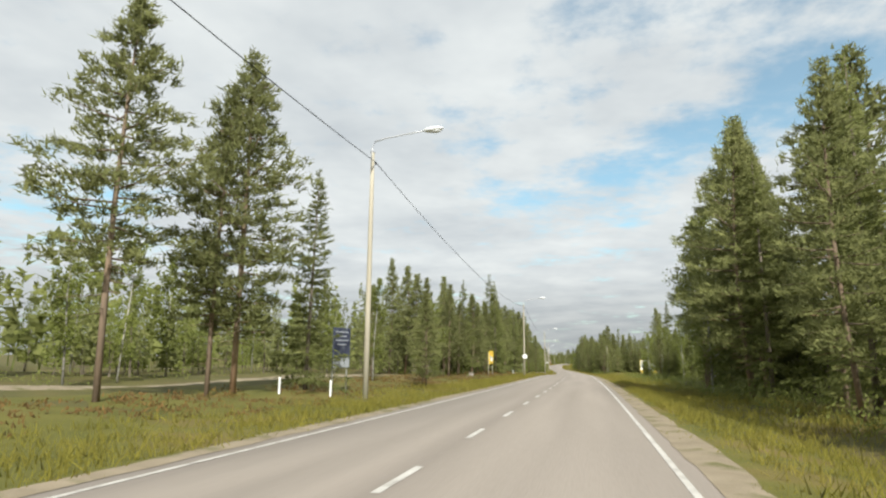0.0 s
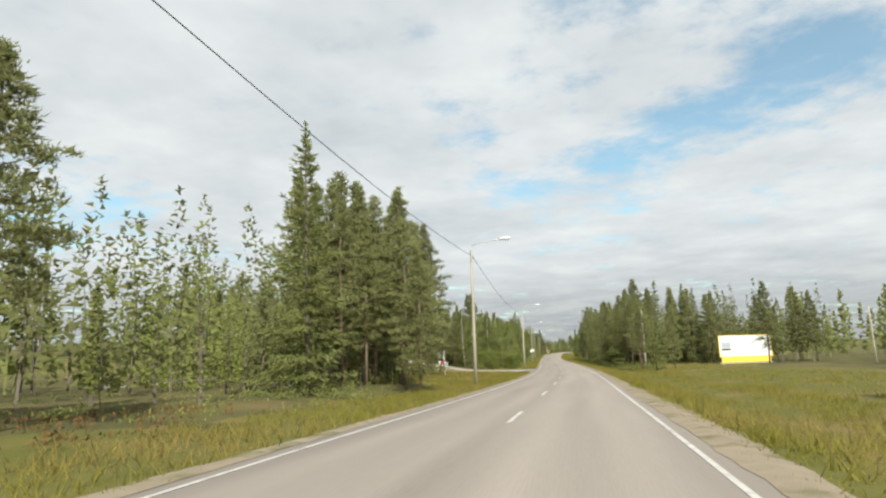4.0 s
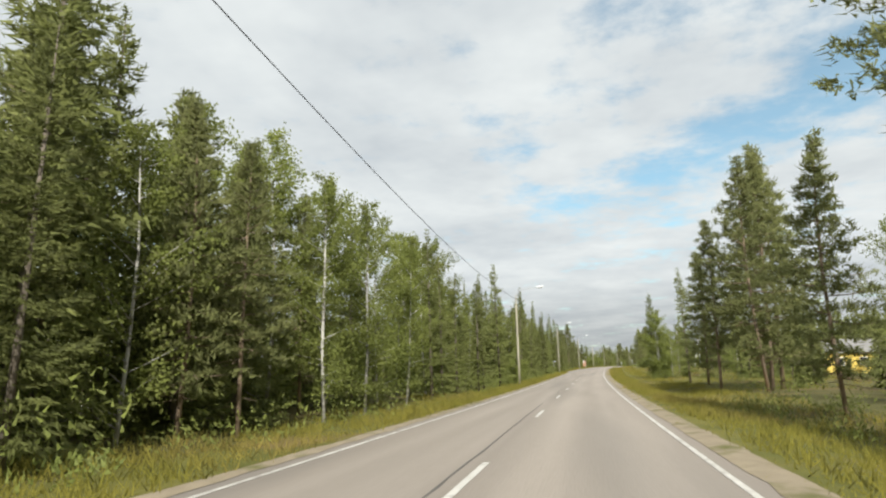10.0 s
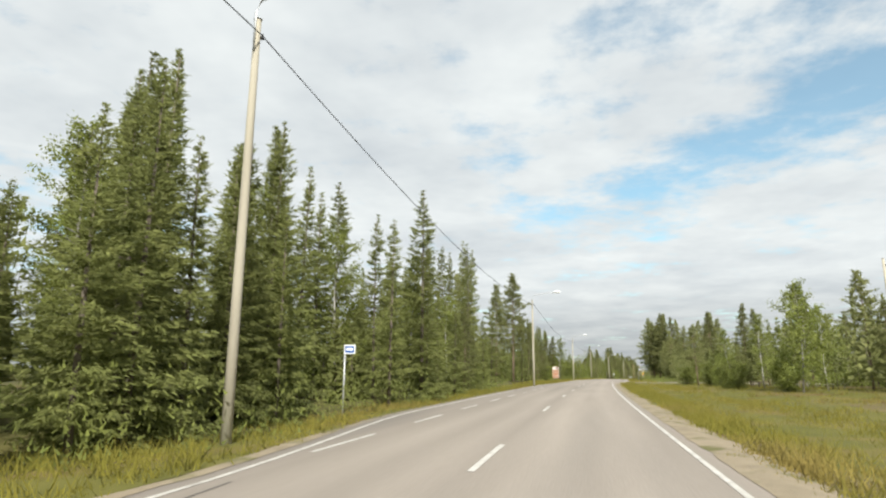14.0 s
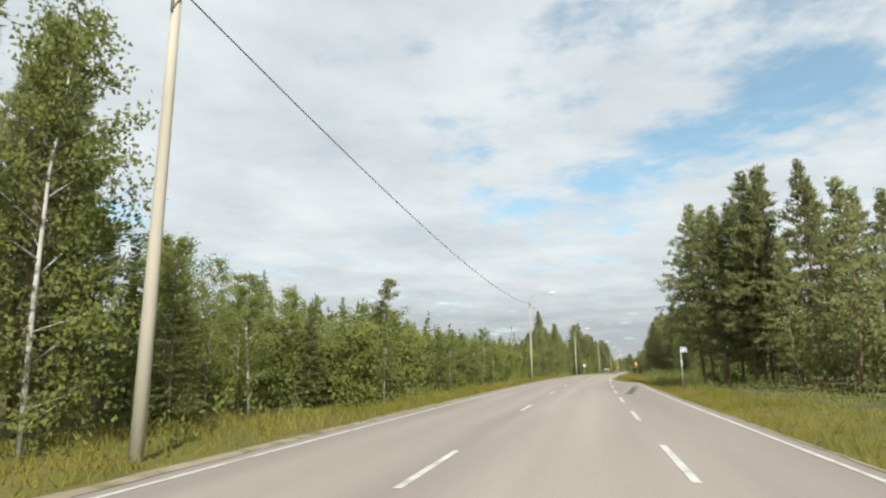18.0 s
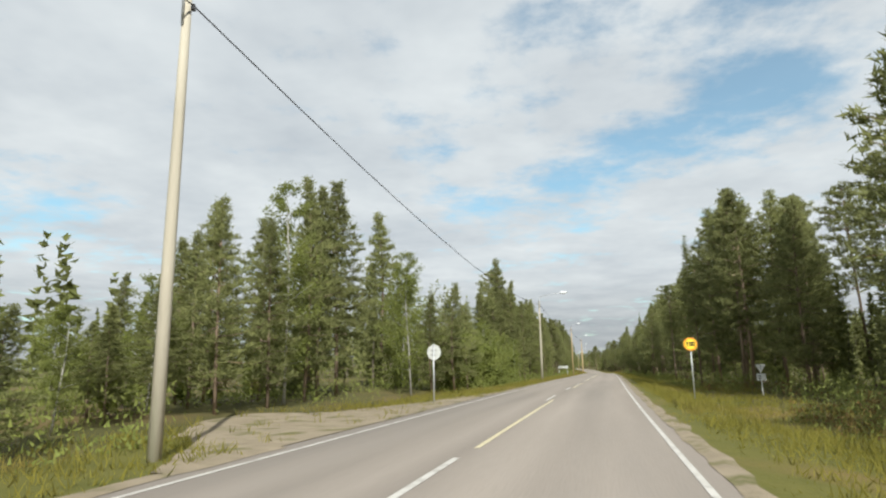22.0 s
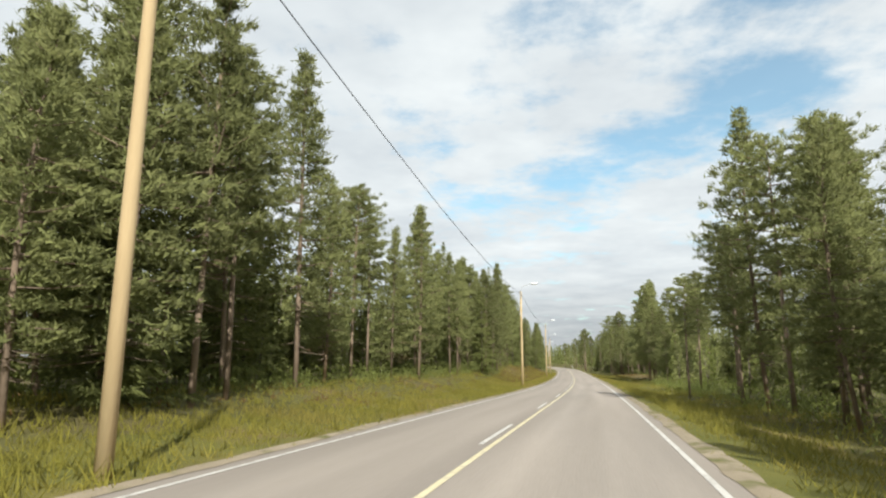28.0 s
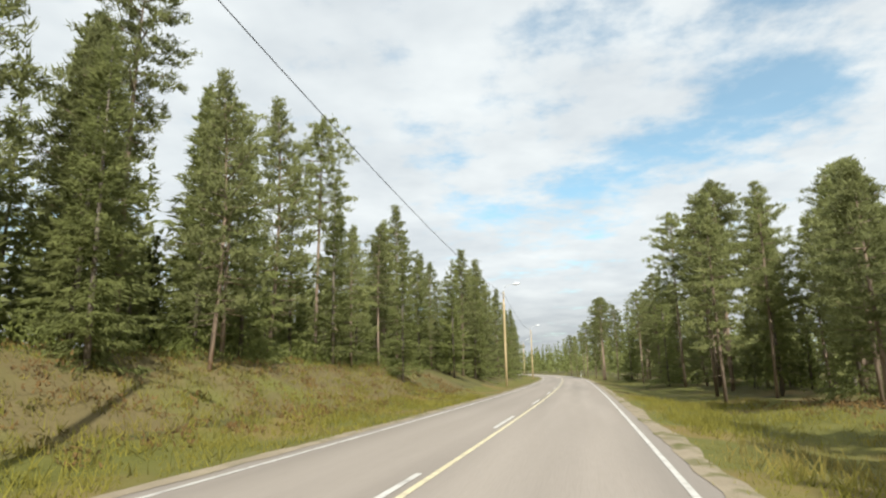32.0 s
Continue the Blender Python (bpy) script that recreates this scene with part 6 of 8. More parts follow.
tree("tallpine", 802.3, 13.3, 9.1)
tree("pine", 803.8, -18.6, 14.6)
tree("spruce", 803.8, -14.1, 15.9)
tree("pine", 804.9, 10.8, 8.7)
tree("tallpine", 805.0, -10.2, 12.3)
tree("pine", 805.8, -16.1, 17.6)
tree("pine", 806.1, -13.6, 10.5)
tree("pine", 807.4, 9.5, 9.7)
tree("tallpine", 808.1, 15.1, 10.3)
tree("pine", 808.2, -12.5, 14.2)
tree("narrow", 809.0, 12.0, 10.3)
tree("pine", 809.0, 9.5, 10.6)
tree("spruce", 810.0, -13.8, 9.9)
tree("narrow", 811.0, 10.3, 11.1)
tree("pine", 811.3, -11.0, 16.0)
tree("tallpine", 812.2, 11.3, 11.7)
tree("tallpine", 812.3, 15.6, 11.1)
tree("pine", 812.6, -16.2, 17.0)
tree("spruce", 813.9, -15.3, 12.0)
tree("tallpine", 814.3, 9.6, 11.8)
tree("pine", 815.0, 12.5, 12.4)
tree("pine", 817.8, -12.6, 11.7)
tree("pine", 817.9, 9.8, 14.7)
tree("pine", 818.6, 14.0, 13.8)
tree("pine", 819.8, -13.4, 10.2)
tree("tallpine", 821.2, -12.5, 12.3)
tree("tallpine", 822.6, 9.5, 10.0)
tree("pine", 823.8, 16.0, 15.9)
tree("tallpine", 825.1, -13.0, 10.4)
tree("tallpine", 827.1, 10.3, 10.9)
tree("pine", 827.3, -12.0, 10.8)
tree("tallpine", 829.5, 11.1, 9.6)
tree("pine", 830.6, -11.0, 13.5)
tree("spruce", 830.8, -15.8, 11.7)
tree("tallpine", 832.2, 8.3, 8.6)
tree("tallpine", 832.4, -17.0, 15.6)
tree("pine", 836.4, 13.4, 10.2)
tree("pine", 837.3, -13.0, 14.6)
tree("pine", 838.9, 16.7, 10.9)
tree("spruce", 839.9, -16.1, 12.4)
tree("pine", 841.9, -11.0, 11.6)
tree("tallpine", 842.9, 10.8, 10.5)
tree("spruce", 843.3, -13.9, 9.9)
tree("pine", 845.2, -11.0, 11.3)
tree("tallpine", 849.2, -14.7, 10.6)
tree("pine", 852.1, -12.0, 11.9)
tree("spruce", 855.0, -10.2, 10.5)
tree("tallpine", 855.9, -12.0, 10.0)
tree("spruce", 856.2, -16.8, 11.3)
tree("pine", 857.0, -10.2, 11.9)
tree("spruce", 857.4, -13.2, 12.3)
tree("pine", 858.6, -12.0, 12.9)
tree("spruce", 858.6, -14.7, 13.4)
tree("tallpine", 858.9, 13.8, 11.3)
tree("pine", 859.8, -13.2, 14.0)
tree("pine", 860.6, 14.9, 8.9)
tree("pine", 860.6, -16.7, 15.0)
tree("pine", 861.8, -14.0, 14.1)
tree("pine", 862.6, -19.2, 15.4)
tree("spruce", 863.4, -16.7, 16.9)
tree("pine", 863.4, -10.2, 10.9)
tree("pine", 863.8, 10.8, 6.9)
tree("spruce", 865.4, -13.1, 11.3)
tree("pine", 866.3, -11.5, 13.4)
tree("tallpine", 866.3, 14.8, 12.3)
tree("pine", 867.4, -10.2, 14.1)
tree("spruce", 868.3, -12.2, 11.3)
tree("spruce", 870.2, -11.5, 14.3)
tree("pine", 872.2, 12.0, 8.7)
tree("pine", 874.2, 12.0, 10.5)
tree("pine", 875.6, -14.4, 12.3)
tree("tallpine", 876.3, 11.3, 11.3)
tree("pine", 877.8, 13.8, 10.8)
tree("pine", 879.4, -11.0, 16.4)
tree("tallpine", 880.4, 13.8, 13.5)
tree("pine", 882.4, -15.5, 15.4)
tree("spruce", 883.8, -12.2, 12.9)
tree("pine", 883.8, 16.5, 11.3)
tree("pine", 885.5, -11.0, 10.7)
tree("spruce", 886.1, -15.3, 11.3)
tree("pine", 888.1, -14.7, 11.0)
tree("pine", 888.6, 12.0, 14.7)
tree("pine", 888.8, -11.0, 13.7)
tree("pine", 889.0, 18.5, 12.3)
tree("tallpine", 890.3, 11.8, 15.5)
tree("pine", 891.8, 12.8, 15.6)
tree("tallpine", 892.6, -12.0, 14.3)
tree("pine", 894.2, 12.8, 16.3)
tree("pine", 895.4, 21.0, 13.8)
tree("pine", 895.8, 13.8, 16.7)
tree("pine", 897.3, -15.0, 12.9)
tree("pine", 898.2, 13.8, 17.5)
tree("spruce", 899.0, -11.0, 13.9)
tree("spruce", 899.2, -15.7, 10.1)
tree("spruce", 902.3, -16.5, 9.4)
tree("tallpine", 905.0, 14.5, 15.5)
tree("spruce", 905.1, -15.4, 11.9)
tree("pine", 907.9, -12.1, 11.1)
tree("spruce", 911.5, -12.7, 11.6)
tree("pine", 913.3, -13.5, 14.6)
tree("spruce", 915.0, -10.1, 9.7)
tree("pine", 915.3, -15.3, 8.5)
tree("spruce", 916.2, -11.9, 10.0)
tree("pine", 917.4, -13.1, 10.9)
tree("pine", 917.9, 8.8, 6.7)
tree("spruce", 918.2, -17.0, 10.1)
tree("spruce", 918.6, -14.6, 12.5)
tree("tallpine", 919.7, -13.5, 15.0)
tree("pine", 919.8, -10.1, 10.9)
tree("pine", 921.7, -15.9, 9.1)
tree("tallpine", 923.0, -11.5, 10.5)
tree("pine", 923.4, -19.1, 16.0)
tree("spruce", 923.4, -13.1, 11.9)
tree("spruce", 925.2, -12.1, 10.5)
tree("spruce", 925.8, -14.6, 13.5)
tree("pine", 926.2, 12.0, 9.0)
tree("pine", 927.8, 12.8, 9.6)
tree("pine", 928.6, -13.0, 13.9)
tree("spruce", 928.6, -16.6, 15.0)
tree("spruce", 930.9, 13.3, 10.3)
tree("spruce", 932.0, -13.3, 12.1)
tree("spruce", 932.7, -11.1, 10.6)
tree("tallpine", 933.0, 15.0, 11.2)
tree("pine", 934.6, 15.0, 11.4)
tree("pine", 935.0, -10.9, 8.5)
tree("pine", 936.6, 16.5, 12.3)
tree("tallpine", 936.7, -14.0, 16.2)
tree("pine", 937.0, 9.3, 11.6)
tree("tallpine", 938.0, 12.0, 12.1)
tree("spruce", 938.2, -8.8, 9.8)
tree("pine", 938.2, 16.5, 12.6)
tree("spruce", 939.0, -12.2, 9.0)
tree("narrow", 939.8, 12.8, 11.7)
tree("pine", 941.0, 18.5, 13.7)
tree("pine", 942.4, 16.3, 10.9)
tree("pine", 942.4, -14.6, 11.3)
tree("pine", 943.0, 13.8, 12.5)
tree("pine", 943.0, 18.5, 14.0)
tree("tallpine", 943.3, -12.1, 10.5)
tree("tallpine", 945.0, 10.5, 12.5)
tree("spruce", 945.4, -12.9, 10.8)
tree("pine", 947.0, 21.0, 15.6)
tree("narrow", 947.0, 15.0, 13.3)
tree("pine", 948.5, -13.2, 12.1)
tree("tallpine", 949.0, 21.0, 16.0)
tree("tallpine", 950.0, 12.5, 16.0)
tree("pine", 951.8, 16.5, 14.6)
tree("tallpine", 952.6, 13.3, 16.3)
tree("pine", 953.6, -14.0, 14.8)
tree("spruce", 955.0, -9.0, 11.0)
tree("pine", 955.2, 16.4, 9.8)
tree("pine", 955.5, -16.1, 10.8)
tree("tallpine", 956.0, 13.0, 14.0)
tree("spruce", 957.4, -9.9, 10.0)
tree("spruce", 957.9, -12.9, 11.3)
tree("narrow", 958.2, 18.5, 16.2)
tree("spruce", 958.4, 13.6, 12.2)
tree("tallpine", 958.4, 10.8, 15.7)
tree("pine", 960.8, -13.4, 11.8)
tree("pine", 961.7, 13.3, 10.8)
tree("pine", 962.0, -9.5, 13.0)
tree("spruce", 964.2, -8.6, 11.0)
tree("pine", 965.2, -13.4, 11.8)
tree("pine", 965.4, 13.9, 13.0)
tree("spruce", 966.0, 10.5, 12.0)
tree("spruce", 967.3, -12.5, 10.0)
tree("spruce", 967.9, -8.8, 9.7)
tree("spruce", 969.9, -12.0, 9.0)
tree("pine", 970.0, -9.0, 13.5)
tree("pine", 970.2, 14.6, 9.4)
tree("spruce", 970.4, 12.5, 11.9)
tree("spruce", 971.7, -14.4, 9.5)
tree("spruce", 971.9, -10.0, 11.3)
tree("tallpine", 974.0, 11.0, 12.5)
tree("tallpine", 974.4, 13.0, 10.2)
tree("spruce", 974.5, -12.4, 11.8)
tree("tallpine", 975.0, -9.8, 12.3)
tree("spruce", 978.0, -9.2, 12.5)
tree("pine", 979.4, -12.1, 10.5)
tree("pine", 980.1, 13.7, 12.0)
tree("pine", 982.3, -12.0, 9.8)
tree("tallpine", 983.0, 10.0, 12.0)
tree("tallpine", 983.9, 12.2, 10.3)
tree("spruce", 984.6, -13.6, 11.0)
tree("pine", 987.0, 12.4, 12.3)
tree("pine", 988.0, -8.8, 12.5)
tree("pine", 988.5, -12.5, 15.0)
tree("pine", 990.0, 13.0, 9.4)
tree("spruce", 992.0, 9.5, 11.5)
tree("pine", 992.6, -15.9, 9.3)
tree("tallpine", 993.2, 12.2, 11.5)
tree("spruce", 995.7, -10.3, 11.8)
tree("tallpine", 996.1, 12.2, 11.6)
tree("spruce", 998.0, -9.0, 12.0)
tree("narrow", 998.8, 15.2, 12.3)
tree("pine", 999.4, 13.0, 11.8)
tree("spruce", 999.8, -13.1, 10.8)
tree("spruce", 1001.8, -13.3, 10.9)
tree("tallpine", 1002.0, 8.5, 12.0)
tree("tallpine", 1002.8, 15.8, 12.5)
tree("spruce", 1005.4, -9.2, 11.6)
tree("tallpine", 1006.9, 12.1, 9.9)
tree("pine", 1008.7, -13.5, 9.9)
tree("pine", 1010.0, -8.6, 12.0)
tree("pine", 1011.1, -9.9, 10.4)
tree("spruce", 1011.3, 16.9, 9.5)
tree("tallpine", 1012.0, 7.2, 14.5)
tree("tallpine", 1018.0, 8.0, 15.5)
tree("spruce", 1022.0, -9.0, 12.0)
tree("pine", 1025.0, 8.5, 14.0)
tree("tallpine", 1034.0, 7.8, 12.0)
tree("pine", 1036.0, -8.6, 11.5)
tree("tallpine", 1046.0, 7.4, 13.0)
tree("spruce", 1050.0, -8.5, 11.0)
tree("tallpine", 1056.0, 8.0, 11.0)
tree("pine", 1066.0, 7.6, 11.0)
tree("tallpine", 1080.0, 8.0, 12.0)


SPRAYS = {}


def add_sprays(key, arrays):
    SPRAYS.setdefault(key, []).append(arrays)


def back_wood(side, s0, s1, edge, deep, kinds, low, high, per=13.0):
    """Plainer trees in the depth of the wood, gathered to be joined."""
    rng = np.random.default_rng(int(s0 * 3 + edge * 7 + side + 1900))
    for _ in range(int((s1 - s0) * deep / per)):
        s, d = s0 + (s1 - s0) * rng.random(), side * (edge + deep * rng.random())
        if not clear(s, d):
            continue
        o = np.array(on_ground(s, d))
        kind = kinds[rng.integers(len(kinds))]
        h = low + (high - low) * rng.random()
        leafy = kind in ("birch", "bush")
        near = deep < 15 or abs(d) < 19
        m = (520 if leafy else 340) if near else (200 if leafy else 140)
        if leafy or (near and edge < 19):
            h = min(h, 4.6 + 1.4 * rng.random())
        u0 = {"pine": 0.16, "birch": 0.12, "bush": 0.03}.get(kind, 0.04)
        u = u0 + (1 - u0) * rng.random(m) ** 1.15
        v = (u - u0) / (1 - u0)
        a = rng.random(m) * 6.28
        r = h * {"pine": 0.135, "narrow": 0.065, "birch": 0.14, "bush": 0.33}.get(kind, 0.12) * (0.85 + 0.3 * rng.random())
        prof = np.sin(np.pi * np.minimum(1, 0.2 + 0.78 * v)) ** 0.7 if leafy else (1.02 - v) ** 0.8
        rad = r * prof * (0.3 + 0.7 * rng.random(m) ** 0.6)
        B = o + np.stack([np.cos(a) * rad, np.sin(a) * rad, h * u], 1)
        W = np.stack([np.cos(a), np.sin(a), -0.3 + 0.9 * v], 1) + rng.normal(size=(m, 3)) * 0.5
        k = (0.29 if leafy else 0.66) * (0.78 if near else 1.2)
        add_sprays((side, int(s0 // 250), "leaf" if leafy else "pine" if kind == "pine" else "spruce"), (B, W, (0.45 + 0.4 * (1 - v)) * k, (0.13 + 0.12 * (1 - v)) * k * (1.3 if leafy else 1)))
        t = np.array([[0, 0, h * 0.10], [0, 0, h * 0.3]])
        add_sprays((side, int(s0 // 250), "stem"), (o + t, np.array([[0.02, 0, 1.0], [0, 0.02, 1.0]]), np.array([h * 0.5, h * 0.6]), np.array([0.085, 0.07])))


def undergrowth(side, s0, s1, d0, d1, per_metre, low, high, key="leaf"):
    rng = np.random.default_rng(int(s0 * 5 + d0 * 11 + side + 1077))
    n = int((s1 - s0) * per_metre)
    for _ in range(n):
        s, d = s0 + (s1 - s0) * rng.random(), side * (d0 + (d1 - d0) * rng.random())
        if not clear(s, d, 0.74):
            continue
        o = np.array(on_ground(s, d))
        h = low + (high - low) * rng.random() ** 1.5
        m = 18 if d0 < 20 else 9
        B = o + rng.normal(size=(m, 3)) * np.array([0.28 * h + 0.1, 0.28 * h + 0.1, 0]) + np.stack([np.zeros(m), np.zeros(m), h * rng.random(m)], 1)
        W = rng.normal(size=(m, 3)) * 0.6 + np.array([0, 0, 0.8])
        add_sprays((side, int(s0 // 250), key), (B, W, 0.08 + 0.07 * rng.random(m) + 0.03 * h, 0.020 + 0.018 * rng.random(m)))


P, S, N, B, U = "pine", "spruce", "narrow", "birch", "bush"
back_wood(-1, -40, 62, 25, 12.0, [B, B, P], 4.2, 8.6, 9.0)
undergrowth(-1, -40, 62, 22.5, 30, 3.6, 0.25, 1.1)
back_wood(-1, 62, 116, 14, 9.0, [P, P, P, S], 3.9, 9.0, 9.0)
undergrowth(-1, 62, 116, 11.5, 19, 3.6, 0.25, 1.1)
back_wood(-1, 62, 116, 18, 18.0, [P, P, S], 9, 13)
back_wood(-1, 114, 158, 12, 8.0, [P, B], 6, 12, 11.0)
undergrowth(-1, 114, 160, 8, 15.5, 3.6, 0.25, 1.1)
back_wood(-1, 116, 172, 18, 18.0, [P, P, S], 10, 13, 15)
back_wood(-1, 196, 232, 9.5, 6, [B, B, U, P], 3.0, 7.7, 9.0)
undergrowth(-1, 196, 232, 5.7, 14.5, 9.0, 0.3, 1.9)
back_wood(-1, 196, 232, 12, 20.0, [B, P, S], 8, 11)
back_wood(-1, 232, 300, 9.2, 6, [S, B, B, N], 4.2, 9.9, 9.0)
undergrowth(-1, 232, 300, 5.7, 14.2, 9.0, 0.3, 1.9)
back_wood(-1, 232, 300, 11, 20.0, [S, B, N, P], 9, 12.5)
back_wood(-1, 300, 440, 9.6, 6, [S, N, B, B], 3.3, 8.6, 9.0)
undergrowth(-1, 300, 440, 5.7, 14.6, 9.0, 0.3, 1.9)
back_wood(-1, 300, 440, 11, 20.0, [S, N, B, P], 8, 12)
back_wood(-1, 440, 500, 12, 8.0, [B, S, U, N], 2.4, 6.8, 9.0)
undergrowth(-1, 440, 500, 9.5, 17, 5.0, 0.3, 1.7)
back_wood(-1, 440, 560, 20, 16.0, [S, P, N, B], 3.6, 8.1, 9.0)
undergrowth(-1, 440, 560, 17.5, 25, 5.0, 0.3, 1.7)
back_wood(-1, 497, 566, 8.6, 6, [U], 3.0, 4.8, 6.0)
undergrowth(-1, 497, 566, 5.7, 14.2, 7.0, 0.25, 1.5)
back_wood(-1, 560, 626, 9.2, 6.0, [U, B, P, B], 2.4, 4.5, 8.0)
undergrowth(-1, 560, 626, 5.7, 14.2, 11.0, 0.3, 1.9)
back_wood(-1, 560, 626, 12, 20.0, [P, B, S], 4.6, 6.6)
back_wood(-1, 650, 662, 12, 12.0, [P, P, S], 5.4, 10.8, 9.0)
back_wood(-1, 634, 650, 11, 8.0, [P, P, S, B], 2.0, 3.6, 7.0)
undergrowth(-1, 640, 662, 9.5, 17, 5.0, 0.3, 1.7)
back_wood(-1, 658, 684, 8.8, 6, [U, U, B], 2.1, 5.0, 9.0)
undergrowth(-1, 658, 684, 5.7, 13.8, 11.0, 0.3, 1.9)
back_wood(-1, 680, 786, 9.5, 6.0, [P, P, S, B], 4.2, 11.0, 6.0)
undergrowth(-1, 680, 786, 5.7, 14.5, 11.0, 0.3, 1.9)
back_wood(-1, 680, 786, 12, 20.0, [P, P, S], 10, 14)
back_wood(-1, 786, 1010, 13, 7, [P, P, S, S], 5.0, 10.5, 7.0)
undergrowth(-1, 786, 1010, 10.5, 18, 3.6, 0.25, 1.1)
back_wood(-1, 786, 1010, 15, 20.0, [P, P, S], 8, 12.5, 9)
back_wood(1, -40, 48, 11, 8.0, [P, P, B, S], 5.4, 11.7, 9.0)
undergrowth(1, -40, 48, 8.5, 16, 3.6, 0.25, 1.1)
back_wood(1, -40, 48, 16, 18.0, [P, S], 10, 13)
back_wood(1, 48, 112, 12.5, 6.0, [S, B, P], 3.0, 7.2, 9.0)
undergrowth(1, 48, 112, 10, 17.5, 3.6, 0.25, 1.1)
back_wood(1, 48, 112, 16, 18.0, [S, P, B], 7, 10)
back_wood(1, 112, 196, 28, 6.0, [P, P, S], 5.1, 10.3, 9.0)
undergrowth(1, 112, 196, 25, 32, 3.6, 0.25, 1.1)
back_wood(1, 196, 282, 14.5, 6, [P, S, B], 4.8, 9.5, 12.0)
undergrowth(1, 196, 282, 9, 16.5, 3.6, 0.25, 1.1)
back_wood(1, 196, 282, 18, 20.0, [P, P, S, N], 9, 12.5, 15)
back_wood(1, 282, 334, 15, 8.0, [B, N, S], 3.0, 7.2, 9.0)
undergrowth(1, 282, 334, 12.5, 20, 3.6, 0.25, 1.1)
back_wood(1, 290, 480, 31, 14.0, [P, B, P, S], 3.6, 8.1, 9.0)
undergrowth(1, 290, 480, 28.5, 36, 3.6, 0.25, 1.1)
back_wood(1, 300, 470, 28, 6, [U], 1.5, 3.1, 9.0)
undergrowth(1, 300, 470, 25.5, 33, 3.6, 0.25, 1.1)
back_wood(1, 484, 566, 15, 12.0, [P], 6.6, 13.1, 9.0)
undergrowth(1, 484, 566, 12.5, 20, 3.6, 0.25, 1.1)
back_wood(1, 560, 626, 16, 6.0, [S, P, P, B], 3.9, 9.0, 9.0)
undergrowth(1, 560, 626, 13.5, 21, 3.6, 0.25, 1.1)
back_wood(1, 560, 626, 18, 18.0, [S, P], 9, 11.5)
back_wood(1, 626, 700, 13.5, 10.0, [P, P, N], 5.4, 11.2, 9.0)
undergrowth(1, 626, 700, 11, 18.5, 3.6, 0.25, 1.1)
back_wood(1, 700, 790, 11.5, 12.0, [P], 6.3, 12.6, 9.0)
undergrowth(1, 700, 790, 9, 16.5, 3.6, 0.25, 1.1)
back_wood(1, 790, 866, 10.5, 10.0, [P, P, B], 5.1, 10.8, 9.0)
undergrowth(1, 790, 866, 8, 15.5, 3.6, 0.25, 1.1)
back_wood(1, 950, 1010, 12.5, 10, [P, P, S], 8, 12)
back_wood(1, 866, 1010, 17, 12.0, [P, P, S], 5.4, 10.8, 9.0)
undergrowth(1, 866, 1010, 14.5, 22, 3.6, 0.25, 1.1)
back_wood(1, 555, 600, 12, 6, [U], 0.7, 2.0, 9.0)
undergrowth(1, 555, 600, 9.5, 17, 3.6, 0.25, 1.1)
back_wood(1, 426, 474, 18, 16, [P, B, P], 5, 8.5)
undergrowth(-1, 42, 110, 9.5, 14, 4.0, 0.2, 0.6, "heath")
undergrowth(-1, 792, 940, 7.0, 13, 2.0, 0.1, 0.35, "heath")
undergrowth(-1, 792, 940, 11.0, 14, 4.0, 0.3, 1.2)
undergrowth(1, 340, 430, 11, 19, 1.2, 0.1, 0.4, "heath")
back_wood(-1, 172, 215, 32, 30.0, [P, P, S], 8, 13, 16)
undergrowth(-1, 170, 262, 22, 60, 8, 0.3, 1.5)
undergrowth(-1, 196, 216, 7.5, 24, 12, 0.5, 2.2)
undergrowth(1, 180, 292, 7.2, 11.5, 7, 0.3, 1.1)
undergrowth(1, 560, 790, 7.6, 11, 4, 0.2, 0.8)
undergrowth(1, 484, 560, 9.5, 13, 4, 0.3, 1.0)
undergrowth(1, 790, 872, 9.0, 14.5, 11, 0.4, 1.5)
undergrowth(-1, 795, 945, 10.2, 13.2, 5, 0.4, 1.4)
undergrowth(1, 345, 356, 9.5, 13.5, 12, 0.5, 1.6)
undergrowth(-1, 618, 636, 6.2, 12, 12, 0.3, 1.2)
undergrowth(-1, 622, 648, 9.5, 26, 18, 0.5, 2.4)
undergrowth(1, 570, 668, 8.4, 13, 12, 0.5, 1.5)
undergrowth(1, 570, 668, 8.0, 12, 5, 0.3, 0.9, "heath")
undergrowth(-1, 855, 948, 6.0, 13, 14, 0.12, 0.4, "heath")
undergrowth(1, 866, 935, 9.5, 15, 6, 0.1, 0.35, "heath")
undergrowth(-1, 5, 120, 7.5, 14, 7, 0.12, 0.4, "heath")
undergrowth(1, -20, 110, 8.5, 12, 4, 0.3, 1.0)
undergrowth(-1, 150, 177, 6.5, 16, 7, 0.15, 0.5, "heath")
undergrowth(-1, 208, 226, 23.5, 30, 26, 0.6, 2.6)

